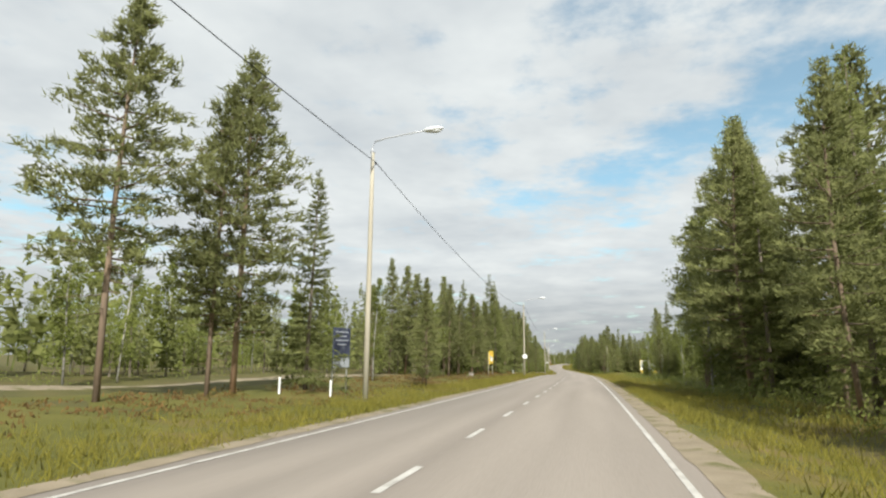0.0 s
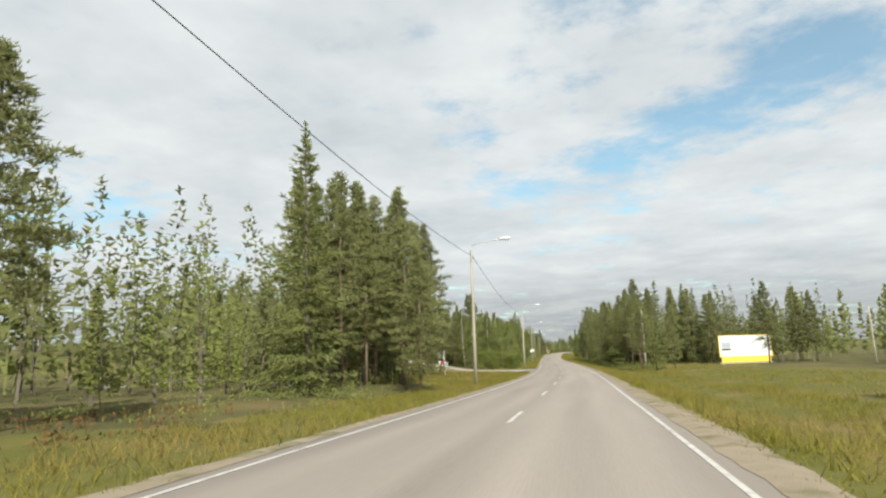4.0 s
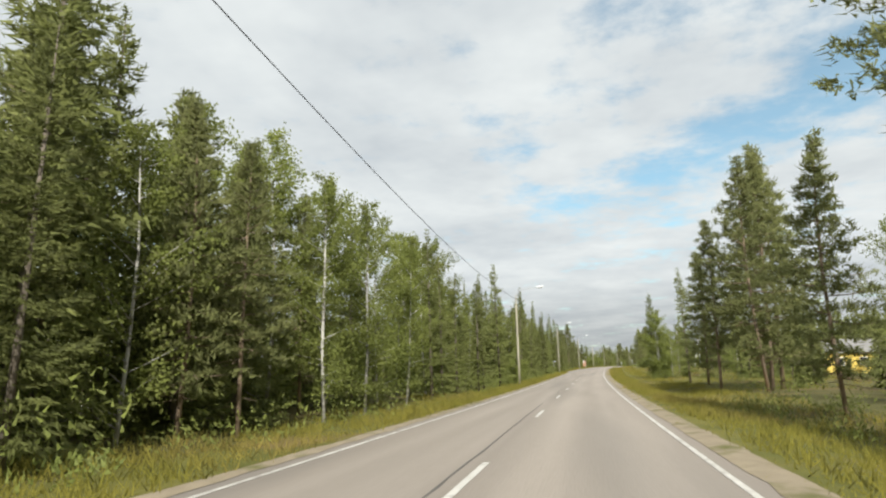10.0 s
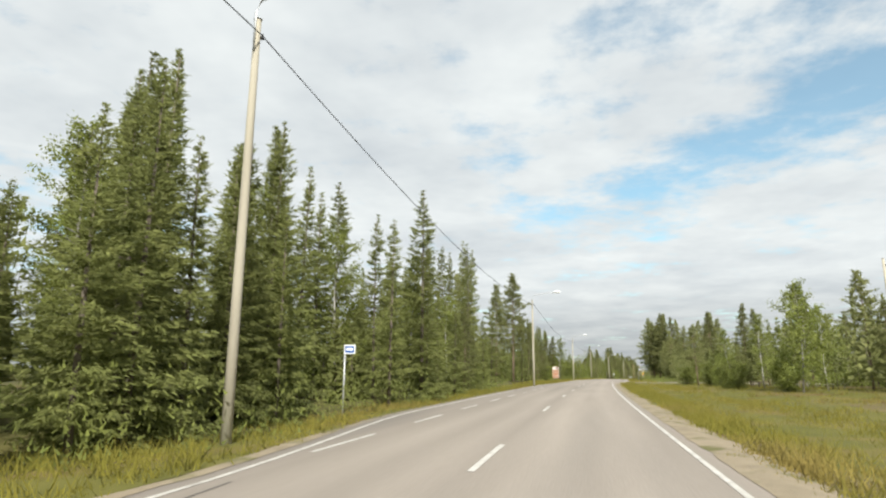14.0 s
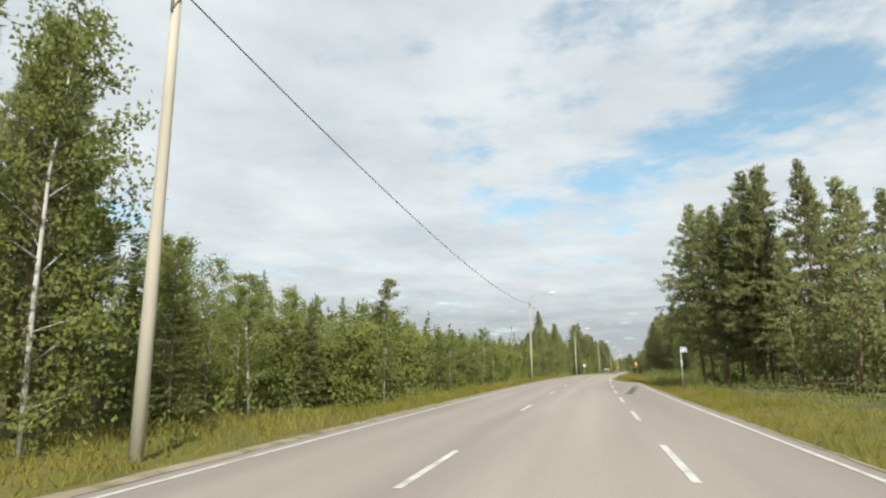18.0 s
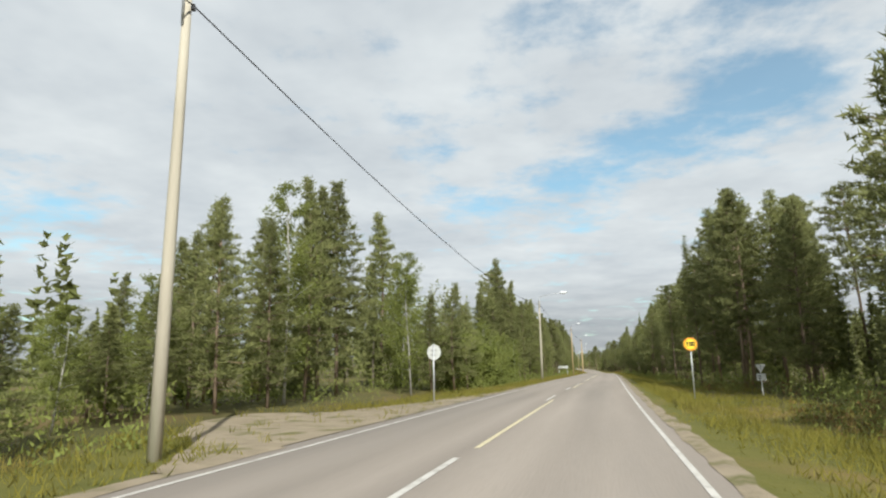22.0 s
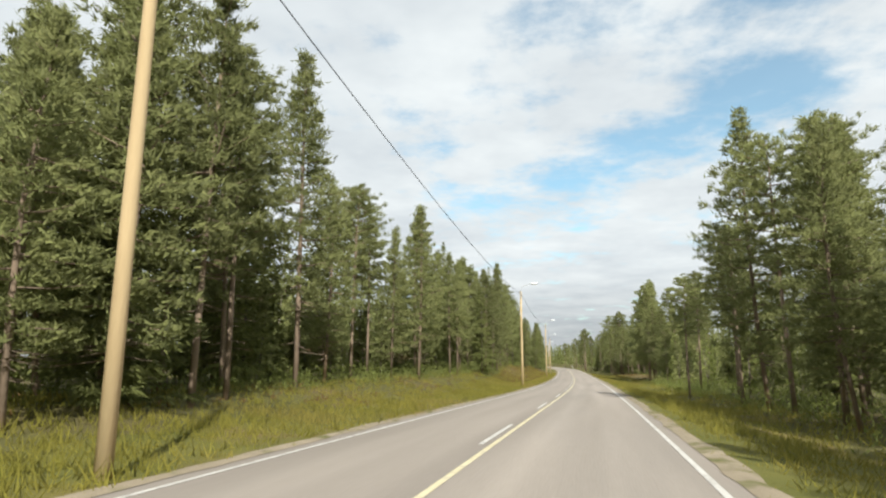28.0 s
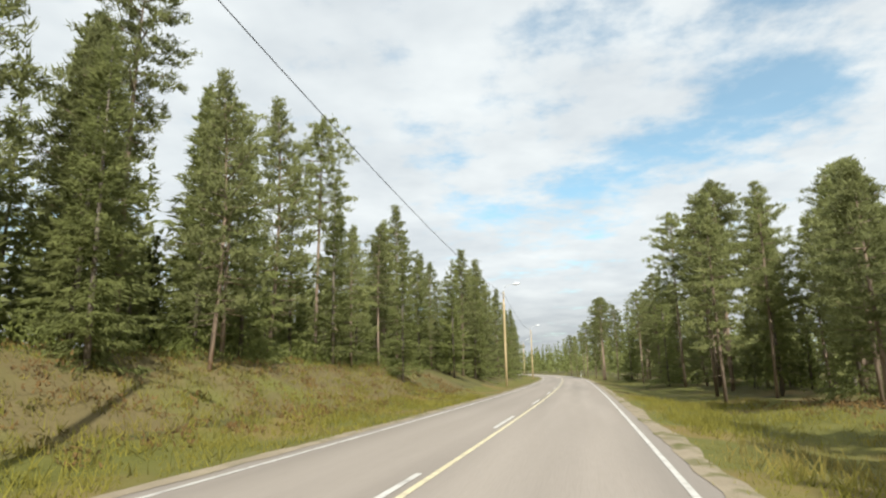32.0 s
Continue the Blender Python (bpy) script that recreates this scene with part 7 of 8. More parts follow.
SPRAY_LOOK = {"heath": (M_HEATH, "heath_shrubs", "low rust-brown heath shrubs on the verge"), "leaf": (M_BIRCH_LEAF, "undergrowth", "thick leafy undergrowth and young birches in the wood"), "pine": (M_PINE, "pine_wood", "dense pines in the depth of the wood"),
              "spruce": (M_SPRUCE, "spruce_wood", "dense spruces in the depth of the wood"), "stem": (M_SPRUCE_BARK, "wood_stems", "thin grey trunks in the depth of the wood")}
for (side_, cell_, key_), lots in sorted(SPRAYS.items()):
    mat_, name_, label_ = SPRAY_LOOK[key_]
    me_ = kites(*[np.concatenate([q[k] for q in lots]) for k in range(4)], np.random.default_rng(cell_ + 60), mat_, name_)
    tagged(new(name_, me_), label_, "forest", kind="stuff")


def far_wood(name, side, s0, s1, edge, deep, count, low, high, label):
    """Many cheap conifers joined into one mesh, too many to count."""
    rng = np.random.default_rng(int(abs(s0)) + (7 if side > 0 else 3))
    B, Wy, Sz, Wd = [], [], [], []
    for _ in range(count):
        s, d = s0 + (s1 - s0) * rng.random(), side * (edge + deep * rng.random())
        if not clear(s, d):
            continue
        o = np.array(on_ground(s, d))
        h = low + (high - low) * rng.random()
        r = h * (0.08 + 0.05 * rng.random())
        m = 50
        u = 0.12 + 0.88 * np.sort(rng.random(m)) ** 0.9
        a = rng.random(m) * 6.28
        rad = r * (1.02 - u) ** 0.8 * (0.35 + 0.65 * rng.random(m))
        B.append(o + np.stack([np.cos(a) * rad, np.sin(a) * rad, h * u], 1))
        Wy.append(np.stack([np.cos(a), np.sin(a), -0.2 + 0.9 * u], 1) + rng.normal(size=(m, 3)) * 0.4)
        Sz.append(0.55 + 0.75 * (1 - u))
        Wd.append(0.22 + 0.26 * (1 - u))
        # a thin trunk as one upright spray
        B.append(o[None] + np.array([[0, 0, h * 0.12]]))
        Wy.append(np.array([[0.0, 0.02, 1.0]]))
        Sz.append(np.array([h * 0.6]))
        Wd.append(np.array([0.09]))
    me = kites(np.concatenate(B), np.concatenate(Wy), np.concatenate(Sz), np.concatenate(Wd), rng, M_SPRUCE, name)
    tagged(new(name, me), label, "forest", kind="stuff")


far_wood("far_forest", -1, -40, 420, 30, 36, 560, 8, 12, "dense northern forest of conifers behind the roadside trees")
far_wood("far_forest", -1, 420, 1000, 30, 36, 640, 7, 12, "dense northern forest of conifers behind the roadside trees")
far_wood("far_forest", 1, -40, 420, 36, 36, 560, 8, 11, "dense northern forest of conifers beyond the verge")
far_wood("far_forest", 1, 420, 1000, 30, 36, 640, 8, 12, "dense northern forest of conifers beyond the verge")
far_wood("far_forest", -1, 1005, 1290, 9, 45, 520, 8, 13, "distant forest where the road bends away")
far_wood("far_forest", 1, 1005, 1290, 10, 45, 520, 8, 13, "distant forest where the road bends away")

# ---- poles, lamps and wires ----
def lamp_pole(s, d, mat, label, h=9.8, lamp=True, reach=2.3):
    top = new("lamp_pole" if lamp else "utility_pole")
    bm = tube([(0, 0, -0.5), (0, 0, h * 0.35), (0, 0, h * 0.7), (0, 0, h)], [0.118, 0.108, 0.094, 0.078], 12)
    part("pole", bm, mat, top)
    cap = bmesh.new()
    bmesh.ops.create_cone(cap, cap_ends=True, segments=12, radius1=0.105, radius2=0.02, depth=0.07, matrix=Matrix.Translation((0, 0, h + 0.03)))
    part("pole_cap", cap, M_STEEL, top, "grey metal pole cap")
    br = tube([(0.02, 0, h - 0.45), (0.14, 0, h - 0.45)], 0.018, 6)
    part("wire_bracket", br, M_STEEL, top)
    ins = bmesh.new()
    bmesh.ops.create_cone(ins, cap_ends=True, segments=10, radius1=0.05, radius2=0.03, depth=0.12, matrix=Matrix.Translation((0.14, 0, h - 0.48)))
    part("insulator", ins, M_CABLE, top, "black wire clamp")
    if lamp:
        arm = tube([(0.0, -0.1, h - 0.85), (0.0, -0.12, h + 0.1), (0.12, -0.1, h + 0.42), (0.25 * reach, -0.06, h + 0.55), (0.78 * reach, 0, h + 0.72), (reach, 0, h + 0.76)], 0.026, 8)
        part("arm", arm, M_STEEL, top, "curved galvanised lamp arm")
        head = bmesh.new()
        bmesh.ops.create_uvsphere(head, u_segments=16, v_segments=10, radius=1.0, matrix=Matrix.Translation((reach + 0.32, 0, h + 0.80)) @ Matrix.Rotation(radians(-4), 4, "Y") @ Matrix.Diagonal((0.44, 0.16, 0.12, 1)))
        for f in head.faces:
            f.smooth = True
        hd = part("lamp_head", head, M_LAMP, top, "pale grey street lamp head")
        lens = bmesh.new()
        bmesh.ops.create_uvsphere(lens, u_segments=14, v_segments=8, radius=1.0, matrix=Matrix.Translation((reach + 0.38, 0, h + 0.73)) @ Matrix.Diagonal((0.28, 0.12, 0.09, 1)))
        for f in lens.faces:
            f.smooth = True
        part("lens", lens, M_LENS, hd, "frosted lamp lens")
    tagged(top, label, "street lamp" if lamp else "utility pole", group="poles along the road")
    place(top, s, d)
    return top


OLD, NEW = "grey weathered wooden pole with a street lamp arm", "pale yellowish wooden pole with a street lamp arm"
# along, across, height of the wire
POLES = [(-39, -6.4, 9.6), (22.5, -6.4, 9.8), (82.9, -5.7, 9.4), (144.7, -6.0, 9.5), (202.3, -5.8, 9.2), (262.0, -5.3, 9.3), (326.0, -5.7, 9.0), (392.2, -5.8, 9.3), (444.4, -4.7, 8.6), (510.0, -4.8, 8.1), (572.2, -5.4, 8.8),
         (628.8, -5.0, 8.2), (685.2, -4.7, 8.1), (739.9, -4.5, 8.7), (793.5, -4.3, 9.2), (850.6, -5.2, 9.5), (906.7, -5.2, 9.8), (966.0, -5.6, 9.6), (1023, -5.4, 9.2), (1080, -5.4, 9.2), (1140, -5.4, 9.2)]
for _i, (_s, _d, _h) in enumerate(POLES):
    _new = _i >= 13
    lamp_pole(_s, _d, M_POLE_NEW if _new else M_POLE, NEW if _new else OLD, _h + 0.45, reach=1.1 if _new else 2.3)


def wire(a, b, sag, name="overhead_wire", label="thin black overhead cable between the poles", r=0.015):
    pts = [Vector(a).lerp(Vector(b), u) - Vector((0, 0, sag * 4 * u * (1 - u))) for u in (k / 14 for k in range(15))]
    ob = new(name)
    part("cable", tube(pts, r, 5), M_CABLE, ob)
    tagged(ob, label, "cable", group="overhead wires")


def pole_top(s, d, h, off=0.14):
    return on_ground(s, d, h) + Vector((off * math.cos(heading(s)), off * math.sin(heading(s)), 0))


for _i, (_a, _b) in enumerate(zip(POLES, POLES[1:])):
    wire(pole_top(*_a), pole_top(*_b), 1.1 if _i < 13 else 0.75)

# the crossing line at the side road: a lower pole behind the lamps, wires over the road
lamp_pole(227.9, -12.4, M_POLE, "slim grey wooden utility pole among birches", h=9.2, lamp=False)
wire(at(228.2, -12.5, 8.4), at(174.8, 33.7, 5.6), 0.6)


def plain_pole(s, d, h):
    lamp_pole(s, d, M_POLE, "slim grey wooden utility pole by the wood", h=h, lamp=False)


plain_pole(228.2, -12.5, 8.7)
plain_pole(191.0, 11.8, 8.0)
plain_pole(174.8, 33.7, 6.2)
plain_pole(428.0, 21.5, 9.2)
# bracket boxes on one lamp pole
meter = new("pole_boxes")
part("cabinet", bm_box((0.48, 0.22, 0.62), (-0.34, -0.16, 3.1), 0.02), M_WHITE, meter, "white sheet-metal cabinet")
part("cabinet", bm_box((0.36, 0.2, 0.55), (0.22, 0.18, 3.3), 0.02), M_WHITE, meter, "white sheet-metal cabinet")
part("shelf", bm_box((0.75, 0.12, 0.06), (-0.45, -0.05, 1.55), 0.01), M_POLE, meter, "grey wooden cross bar")
tagged(meter, "white electric cabinets fixed to a lamp pole", "cabinet")
place(meter, 261.95, -5.28)
mirror = new("round_plate")
part("plate", disc(0.33, 0.02), M_WHITE, mirror, "white round plate")
part("clamp", bm_box((0.1, 0.16, 0.06), (-0.1, 0.08, 0)), M_STEEL, mirror)
tagged(mirror, "round white plate clamped to a wooden lamp pole", "sign")
place(mirror, 82.72, -5.6, up=2.7)


# ---- signs ----
def post(x, y, h, parent, r=0.035, mat=None, lean=(0, 0)):
    return part("post", tube([(x, y, -0.5), (x + lean[0], y + lean[1], h)], r, 10), mat or M_STEEL, parent)


def plate(name, w, h, x, z, mat, parent, y=0.0, label="", thick=0.02, bevel=0.006):
    return part(name, bm_box((w, thick, h), (x, y, z), bevel), mat, parent, label)


def bars(parent, mat, x, z, w, rows, y, pitch=0.12, bar=0.05):
    for k in range(rows):
        part("print_bar", bm_box((w * (1.0 if k % 2 == 0 else 0.7), 0.004, bar), (x, y, z - k * pitch)), mat, parent)


yellow = new("yellow_board")
post(-0.62, 0.05, 3.1, yellow, 0.05, M_POLE)
post(0.62, 0.05, 3.1, yellow, 0.05, M_POLE)
pl = plate("board", 1.4, 1.4, 0, 2.55, M_YELLOW, yellow, -0.03, "yellow advertising board", 0.04)
part("print_panel", bm_box((0.75, 0.006, 0.5), (0.15, -0.055, 2.2)), M_WHITE, pl, "white faded print panel")
bars(pl, M_BROWN, 0, 3.0, 1.1, 2, -0.056)
part("print_shape", bm_box((0.5, 0.006, 0.3), (-0.2, -0.056, 2.45), turn=Matrix.Rotation(0.6, 4, "Y")), M_GREY, pl)
low_b = plate("lower_board", 1.4, 0.28, 0, 1.68, M_YELLOW, yellow, -0.03, "narrow yellow lower board", 0.04)
bars(low_b, M_BLACK, 0, 1.71, 1.2, 2, -0.056, 0.1, 0.04)
tagged(yellow, "yellow advertising board on two wooden posts", "sign")
place(yellow, 79.3, -9.8, 74)

bill = new("billboard")
bd = plate("board", 4.3, 1.75, 0, 2.25, M_WHITE, bill, 0, "white faded advertising board", 0.06)
for _z in (3.12, 1.38):
    plate("frame_rail", 4.4, 0.06, 0, _z, M_YELLOW, bill, -0.01, "yellow frame rail", 0.09)
for _x in (-2.17, 2.17):
    part("frame_stile", bm_box((0.07, 0.09, 1.72), (_x, -0.01, 2.25), 0.005), M_YELLOW, bill, "yellow frame stile")
plate("lower_board", 4.1, 0.4, 0, 1.13, M_YELLOW, bill, 0, "yellow strip under the board", 0.05)
for _x in (-1.9, -0.65, 0.65, 1.9):
    post(_x, 0.09, 3.0, bill, 0.06, M_POLE)
plate("base_rail", 4.4, 0.1, 0, 0.86, M_POLE, bill, 0.05, "", 0.06)
part("print_shape", bm_box((0.75, 0.006, 0.5), (-1.6, -0.036, 2.35)), M_GREY, bd, "grey print of a house front")
part("print_shape", bm_box((0.8, 0.007, 0.14), (-1.6, -0.037, 1.98)), M_BLACK, bd)
part("print_shape", bm_box((0.45, 0.006, 0.26), (0.1, -0.036, 2.86)), M_PALE_BLUE, bd, "pale blue printed emblem")
bars(bd, M_GREY, -0.1, 2.4, 1.5, 3, -0.036, 0.22, 0.07)
part("print_shape", bm_box((1.3, 0.006, 0.08), (1.2, -0.036, 1.85), turn=Matrix.Rotation(-0.5, 4, "Y")), M_GREY, bd)
tagged(bill, "wide white billboard with a yellow frame on posts", "billboard")
place(bill, 187.0, 24.1, 10, up=-1.2, size=1.6)

dark = new("dark_board")
post(-0.55, 0.05, 3.1, dark, 0.035)
post(0.55, 0.05, 3.1, dark, 0.035)
db = plate("board", 1.35, 1.9, 0, 2.15, M_DARKBLUE, dark, -0.02, "dark blue board with leafy reflections in its colour", 0.03)
part("print_panel", bm_box((1.25, 0.006, 0.45), (0, -0.04, 1.45)), M_GREY, db, "pale grey panel")
bars(db, M_GREY, 0, 2.9, 1.0, 4, -0.04, 0.2, 0.05)
tagged(dark, "dark blue board on two thin steel posts", "sign")
place(dark, 27.0, -9.4, 76)

leaf_sign = new("information_board")
for _x in (-1.7, 0.0, 1.7):
    post(_x, 0.03, 2.65, leaf_sign, 0.032, M_WHITE)
lb = plate("board", 3.55, 1.05, 0, 2.12, M_DAPPLE_GREEN, leaf_sign, -0.03, "dull grey-green board with leafy reflection and shade in its colour", 0.03)
part("print_panel", bm_box((0.22, 0.005, 1.0), (1.64, -0.048, 2.12)), M_WHITE, lb, "white strip at the board's end")
# coloured slips on the face stand in for reflected leaves and dappled shade
_r = random.Random(9)
for _k in range(110):
    part("print_shape", bm_box((_r.uniform(0.06, 0.30), 0.004, _r.uniform(0.03, 0.09)), (_r.uniform(-1.6, 1.45), -0.048 - 0.0002 * (_k % 9), _r.uniform(1.68, 2.56)), turn=Matrix.Rotation(_r.uniform(0, 3), 4, "Y")), (M_GROUND, M_GREY, M_GREYBACK, M_DAPPLE_GREEN)[_k % 4], lb)
tagged(leaf_sign, "long dull grey-green board on three thin pale posts", "sign")
place(leaf_sign, 166.35, -14.2, -25)

brown = new("brown_tourist_sign")
post(-0.55, 0.04, 3.2, brown, 0.04)
post(0.55, 0.04, 3.2, brown, 0.04)
plate("backing", 1.62, 2.82, 0, 1.98, M_WHITE, brown, 0, "white sign edge", 0.03)
b1 = plate("top_panel", 1.54, 1.42, 0, 2.65, M_BROWN, brown, -0.022, "brown panel with pictograms and a place name", 0.02)
b2 = plate("arrow_panel", 1.54, 0.5, 0, 1.64, M_BROWN, brown, -0.022, "brown panel with a white arrow", 0.02)
b3 = plate("low_panel", 1.54, 0.72, 0, 0.98, M_BROWN, brown, -0.022, "brown panel with two lines of lettering", 0.02)
part("pictogram", bm_box((0.72, 0.004, 0.66), (-0.30, -0.034, 2.93)), M_WHITE, b1, "white pictogram panel")
part("pictogram", bm_box((0.4, 0.004, 0.66), (0.42, -0.034, 2.93)), M_WHITE, b1, "white pictogram panel")
part("print_shape", bm_box((0.30, 0.004, 0.5), (0.42, -0.037, 2.95)), M_BLACK, b1)
part("print_shape", bm_box((0.2, 0.004, 0.12), (0.42, -0.040, 2.98)), M_WHITE, b1)
for _k in range(3):
    part("print_shape", bm_box((0.3, 0.004, 0.05), (-0.12, -0.037, 2.85 - 0.1 * _k)), M_BROWN, b1)
part("print_shape", bm_box((0.05, 0.004, 0.32), (-0.1, -0.037, 3.05)), M_BROWN, b1)
part("print_shape", bm_box((0.32, 0.004, 0.05), (-0.48, -0.037, 2.86), turn=Matrix.Rotation(0.7, 4, "Y")), M_GREY, b1)
text_part("lettering", "POHJOISRINNE", 0.21, M_WHITE, b1, (0, -0.036, 2.2))
part("arrow_shaft", bm_box((0.34, 0.004, 0.08), (-0.06, -0.036, 1.64)), M_WHITE, b2)
_bm = bmesh.new()
_bm.faces.new([_bm.verts.new(p) for p in ((0.08, -0.036, 1.50), (0.28, -0.036, 1.64), (0.08, -0.036, 1.78))])
part("arrow_head", _bm, M_WHITE, b2)
text_part("lettering", "SALLAINEN", 0.24, M_WHITE, b3, (0, -0.036, 1.13))
text_part("lettering", "CARAVAN", 0.24, M_WHITE, b3, (0, -0.036, 0.82))
tagged(brown, "tall brown tourist sign with white lettering on two posts", "sign")
place(brown, 494.8, -6.9, -14, up=0.2, size=0.74)


def bus_stop(s, d, h, turn, label):
    top = new("bus_stop_sign")
    post(0, 0, h, top, 0.032)
    p = plate("plate", 0.46, 0.36, 0.2, h - 0.16, M_WHITE, top, -0.04, "white sign plate with a blue panel", 0.015)
    part("blue_panel", bm_box((0.36, 0.004, 0.26), (0.2, -0.05, h - 0.16)), M_BLUE, p, "blue panel")
    part("bus_shape", bm_box((0.26, 0.004, 0.1), (0.2, -0.053, h - 0.15)), M_WHITE, p, "white bus shape")
    for _x in (0.12, 0.28):
        part("wheel_shape", bm_box((0.05, 0.004, 0.04), (_x, -0.053, h - 0.215)), M_WHITE, p)
    tagged(top, label, "bus stop sign", group="bus stops")
    return place(top, s, d, turn)


bus_stop(403.2, -7.9, 2.75, 8, "small blue and white bus stop sign on a steel post")
bus_stop(551.5, 8.6, 3.3, 0, "white and blue bus stop sign on a tall post")

limit = new("speed_limit_sign")
post(0, 0, 3.0, limit, 0.03)
edge = part("outer_edge", disc(0.325, 0.012), M_YELLOW, limit, "thin yellow outer edge")
edge.matrix_local = pose(0, -0.042, 2.74)
rim = part("rim", disc(0.308, 0.016), M_RIM, limit, "orange-red rim")
rim.matrix_local = pose(0, -0.05, 2.74)
face = part("face", disc(0.262, 0.016), M_ORANGE_YELLOW, limit, "yellow face")
face.matrix_local = pose(0, -0.056, 2.74)
text_part("number", "100", 0.30, M_BLACK, limit, (0, -0.067, 2.74), bold=0.012)
tagged(limit, "round yellow speed limit sign with red rim reading 100", "road sign")
place(limit, 652.6, 6.3, 3)

backsign = new("round_sign_from_behind")
post(0, 0.04, 2.5, backsign, 0.032)
bp = part("plate", disc(0.32, 0.015), M_GREYBACK, backsign, "pale grey bare back of a round sign")
bp.matrix_local = pose(0, 0.08, 2.15)
part("clamp", bm_box((0.3, 0.02, 0.04), (0, 0.06, 2.25)), M_STEEL, backsign)
part("clamp", bm_box((0.3, 0.02, 0.04), (0, 0.06, 2.05)), M_STEEL, backsign)
tagged(backsign, "round road sign seen from its bare grey back", "road sign")
place(backsign, 645.0, -4.9, -10)

def triangle(half, tall, thick, z, y):
    """A plate with its corner down, its upper edge at z."""
    bm = bmesh.new()
    front, back = [[bm.verts.new((px, yy, pz)) for px, pz in ((-half, z), (half, z), (0.0, z - tall))] for yy in (y, y + thick)]
    bm.faces.new(front[::-1])
    bm.faces.new(back)
    for k in range(3):
        bm.faces.new((front[k], front[(k + 1) % 3], back[(k + 1) % 3], back[k]))
    return bm


snow = new("trail_sign")
post(0, 0, 1.45, snow, 0.025, M_WHITE)
upper = part("plate", triangle(0.25, 0.44, 0.012, 1.52, -0.04), M_WHITE, snow, "white triangular plate, corner down")
part("print_shape", bm_box((0.05, 0.004, 0.24), (0, -0.043, 1.36)), M_GREY, upper)
lower = plate("plate", 0.44, 0.36, 0, 0.86, M_WHITE, snow, -0.035, "white rectangular plate with dark marks", 0.012)
for _z in (0.93, 0.80):
    part("print_shape", bm_box((0.14, 0.004, 0.06), (-0.08, -0.043, _z)), M_BLACK, lower)
tagged(snow, "small white trail sign with two plates on a post", "sign")
place(snow, 656.0, 10.1, up=0.1)

name_sign = new("place_name_sign_from_behind")
plate("plate", 1.75, 0.42, 0, 1.62, M_GREYBACK, name_sign, 0, "pale grey bare back of a wide sign", 0.03)
for _x in (-0.72, 0.72):
    post(_x, 0.03, 1.75, name_sign, 0.028)
    part("brace", tube([(_x + 0.02, 0.75, -0.4), (_x, 0.05, 1.5)], 0.022, 8), M_STEEL, name_sign)
for _z in (1.52, 1.72):
    part("rail", bm_box((1.6, 0.03, 0.04), (0, -0.03, _z)), M_STEEL, name_sign)
tagged(name_sign, "wide place-name sign seen from its grey back", "road sign")
place(name_sign, 731.1, -5.8, -4)

def post_box(name, mat, x_s, x_d, label, low=0.75):
    top = new(name)
    bm = bm_box((0.24, 0.36, 0.30), (0, 0, low + 0.15), 0.02)
    part("box", bm, mat, top)
    lid = bmesh.new()
    bmesh.ops.create_cone(lid, cap_ends=True, segments=14, radius1=0.12, radius2=0.12, depth=0.37, matrix=Matrix.Translation((0, 0, low + 0.29)) @ Euler((radians(90), 0, 0)).to_matrix().to_4x4() @ Matrix.Diagonal((1, 0.55, 1, 1)))
    part("lid", lid, mat, top)
    for _y in (-0.14, 0.14):
        part("leg", tube([(0, _y, -0.3), (0, _y, low)], 0.03, 6), M_WHITE, top)
    tagged(top, label, "mailbox", group="mailboxes at the side road")
    place(top, x_s, x_d, 0)


post_box("mailbox", M_WHITE, 189.2, -17.8, "white mailbox on thin white legs")
post_box("mailbox", M_RED, 189.3, -17.4, "bright red mailbox on a white stand")
post_box("mailbox", M_GREY, 189.4, -17.05, "grey mailbox on a white stand")
post_box("mailbox", M_GREY, 189.5, -16.75, "grey mailbox on a white stand", 0.65)
yieldsign = new("yield_sign")
part("post", tube([(0, 0, -1.2), (0, 0, 3.5)], 0.03, 10), M_STEEL, yieldsign)
part("plate", triangle(0.45, 0.75, 0.02, 3.6, -0.05), M_GREYBACK, yieldsign, "grey back of a triangular plate")
tagged(yieldsign, "triangular yield sign seen from its grey back", "road sign")
place(yieldsign, 190.3, -21.2, 20, up=0.35, size=0.75)


def marker(s, d, h=0.75):
    top = new("marker_post")
    part("post", bm_box((0.09, 0.05, h + 0.2), (0, 0, h / 2 - 0.1), 0.01), M_WHITE, top)
    tagged(top, "short white roadside marker post", "marker post", group="marker posts")
    place(top, s, d)


for _s, _d in ((172.6, -14.8), (86.4, -7.6), (186.5, -24.5), (24.6, -8.8), (23.4, -10.6)):
    marker(_s, _d)
marker(1040.0, 5.3, 1.6)

# stack of stones by the verge
well = new("stone_block")
part("block", bm_box((0.5, 0.45, 0.42), (0, 0, 0.15), 0.05), M_STONE, well)
part("top_slab", bm_box((0.62, 0.55, 0.08), (0, 0, 0.4), 0.02), M_STONE, well)
tagged(well, "squat grey stone block with a flat slab", "stone")
place(well, 69.9, -10.8)

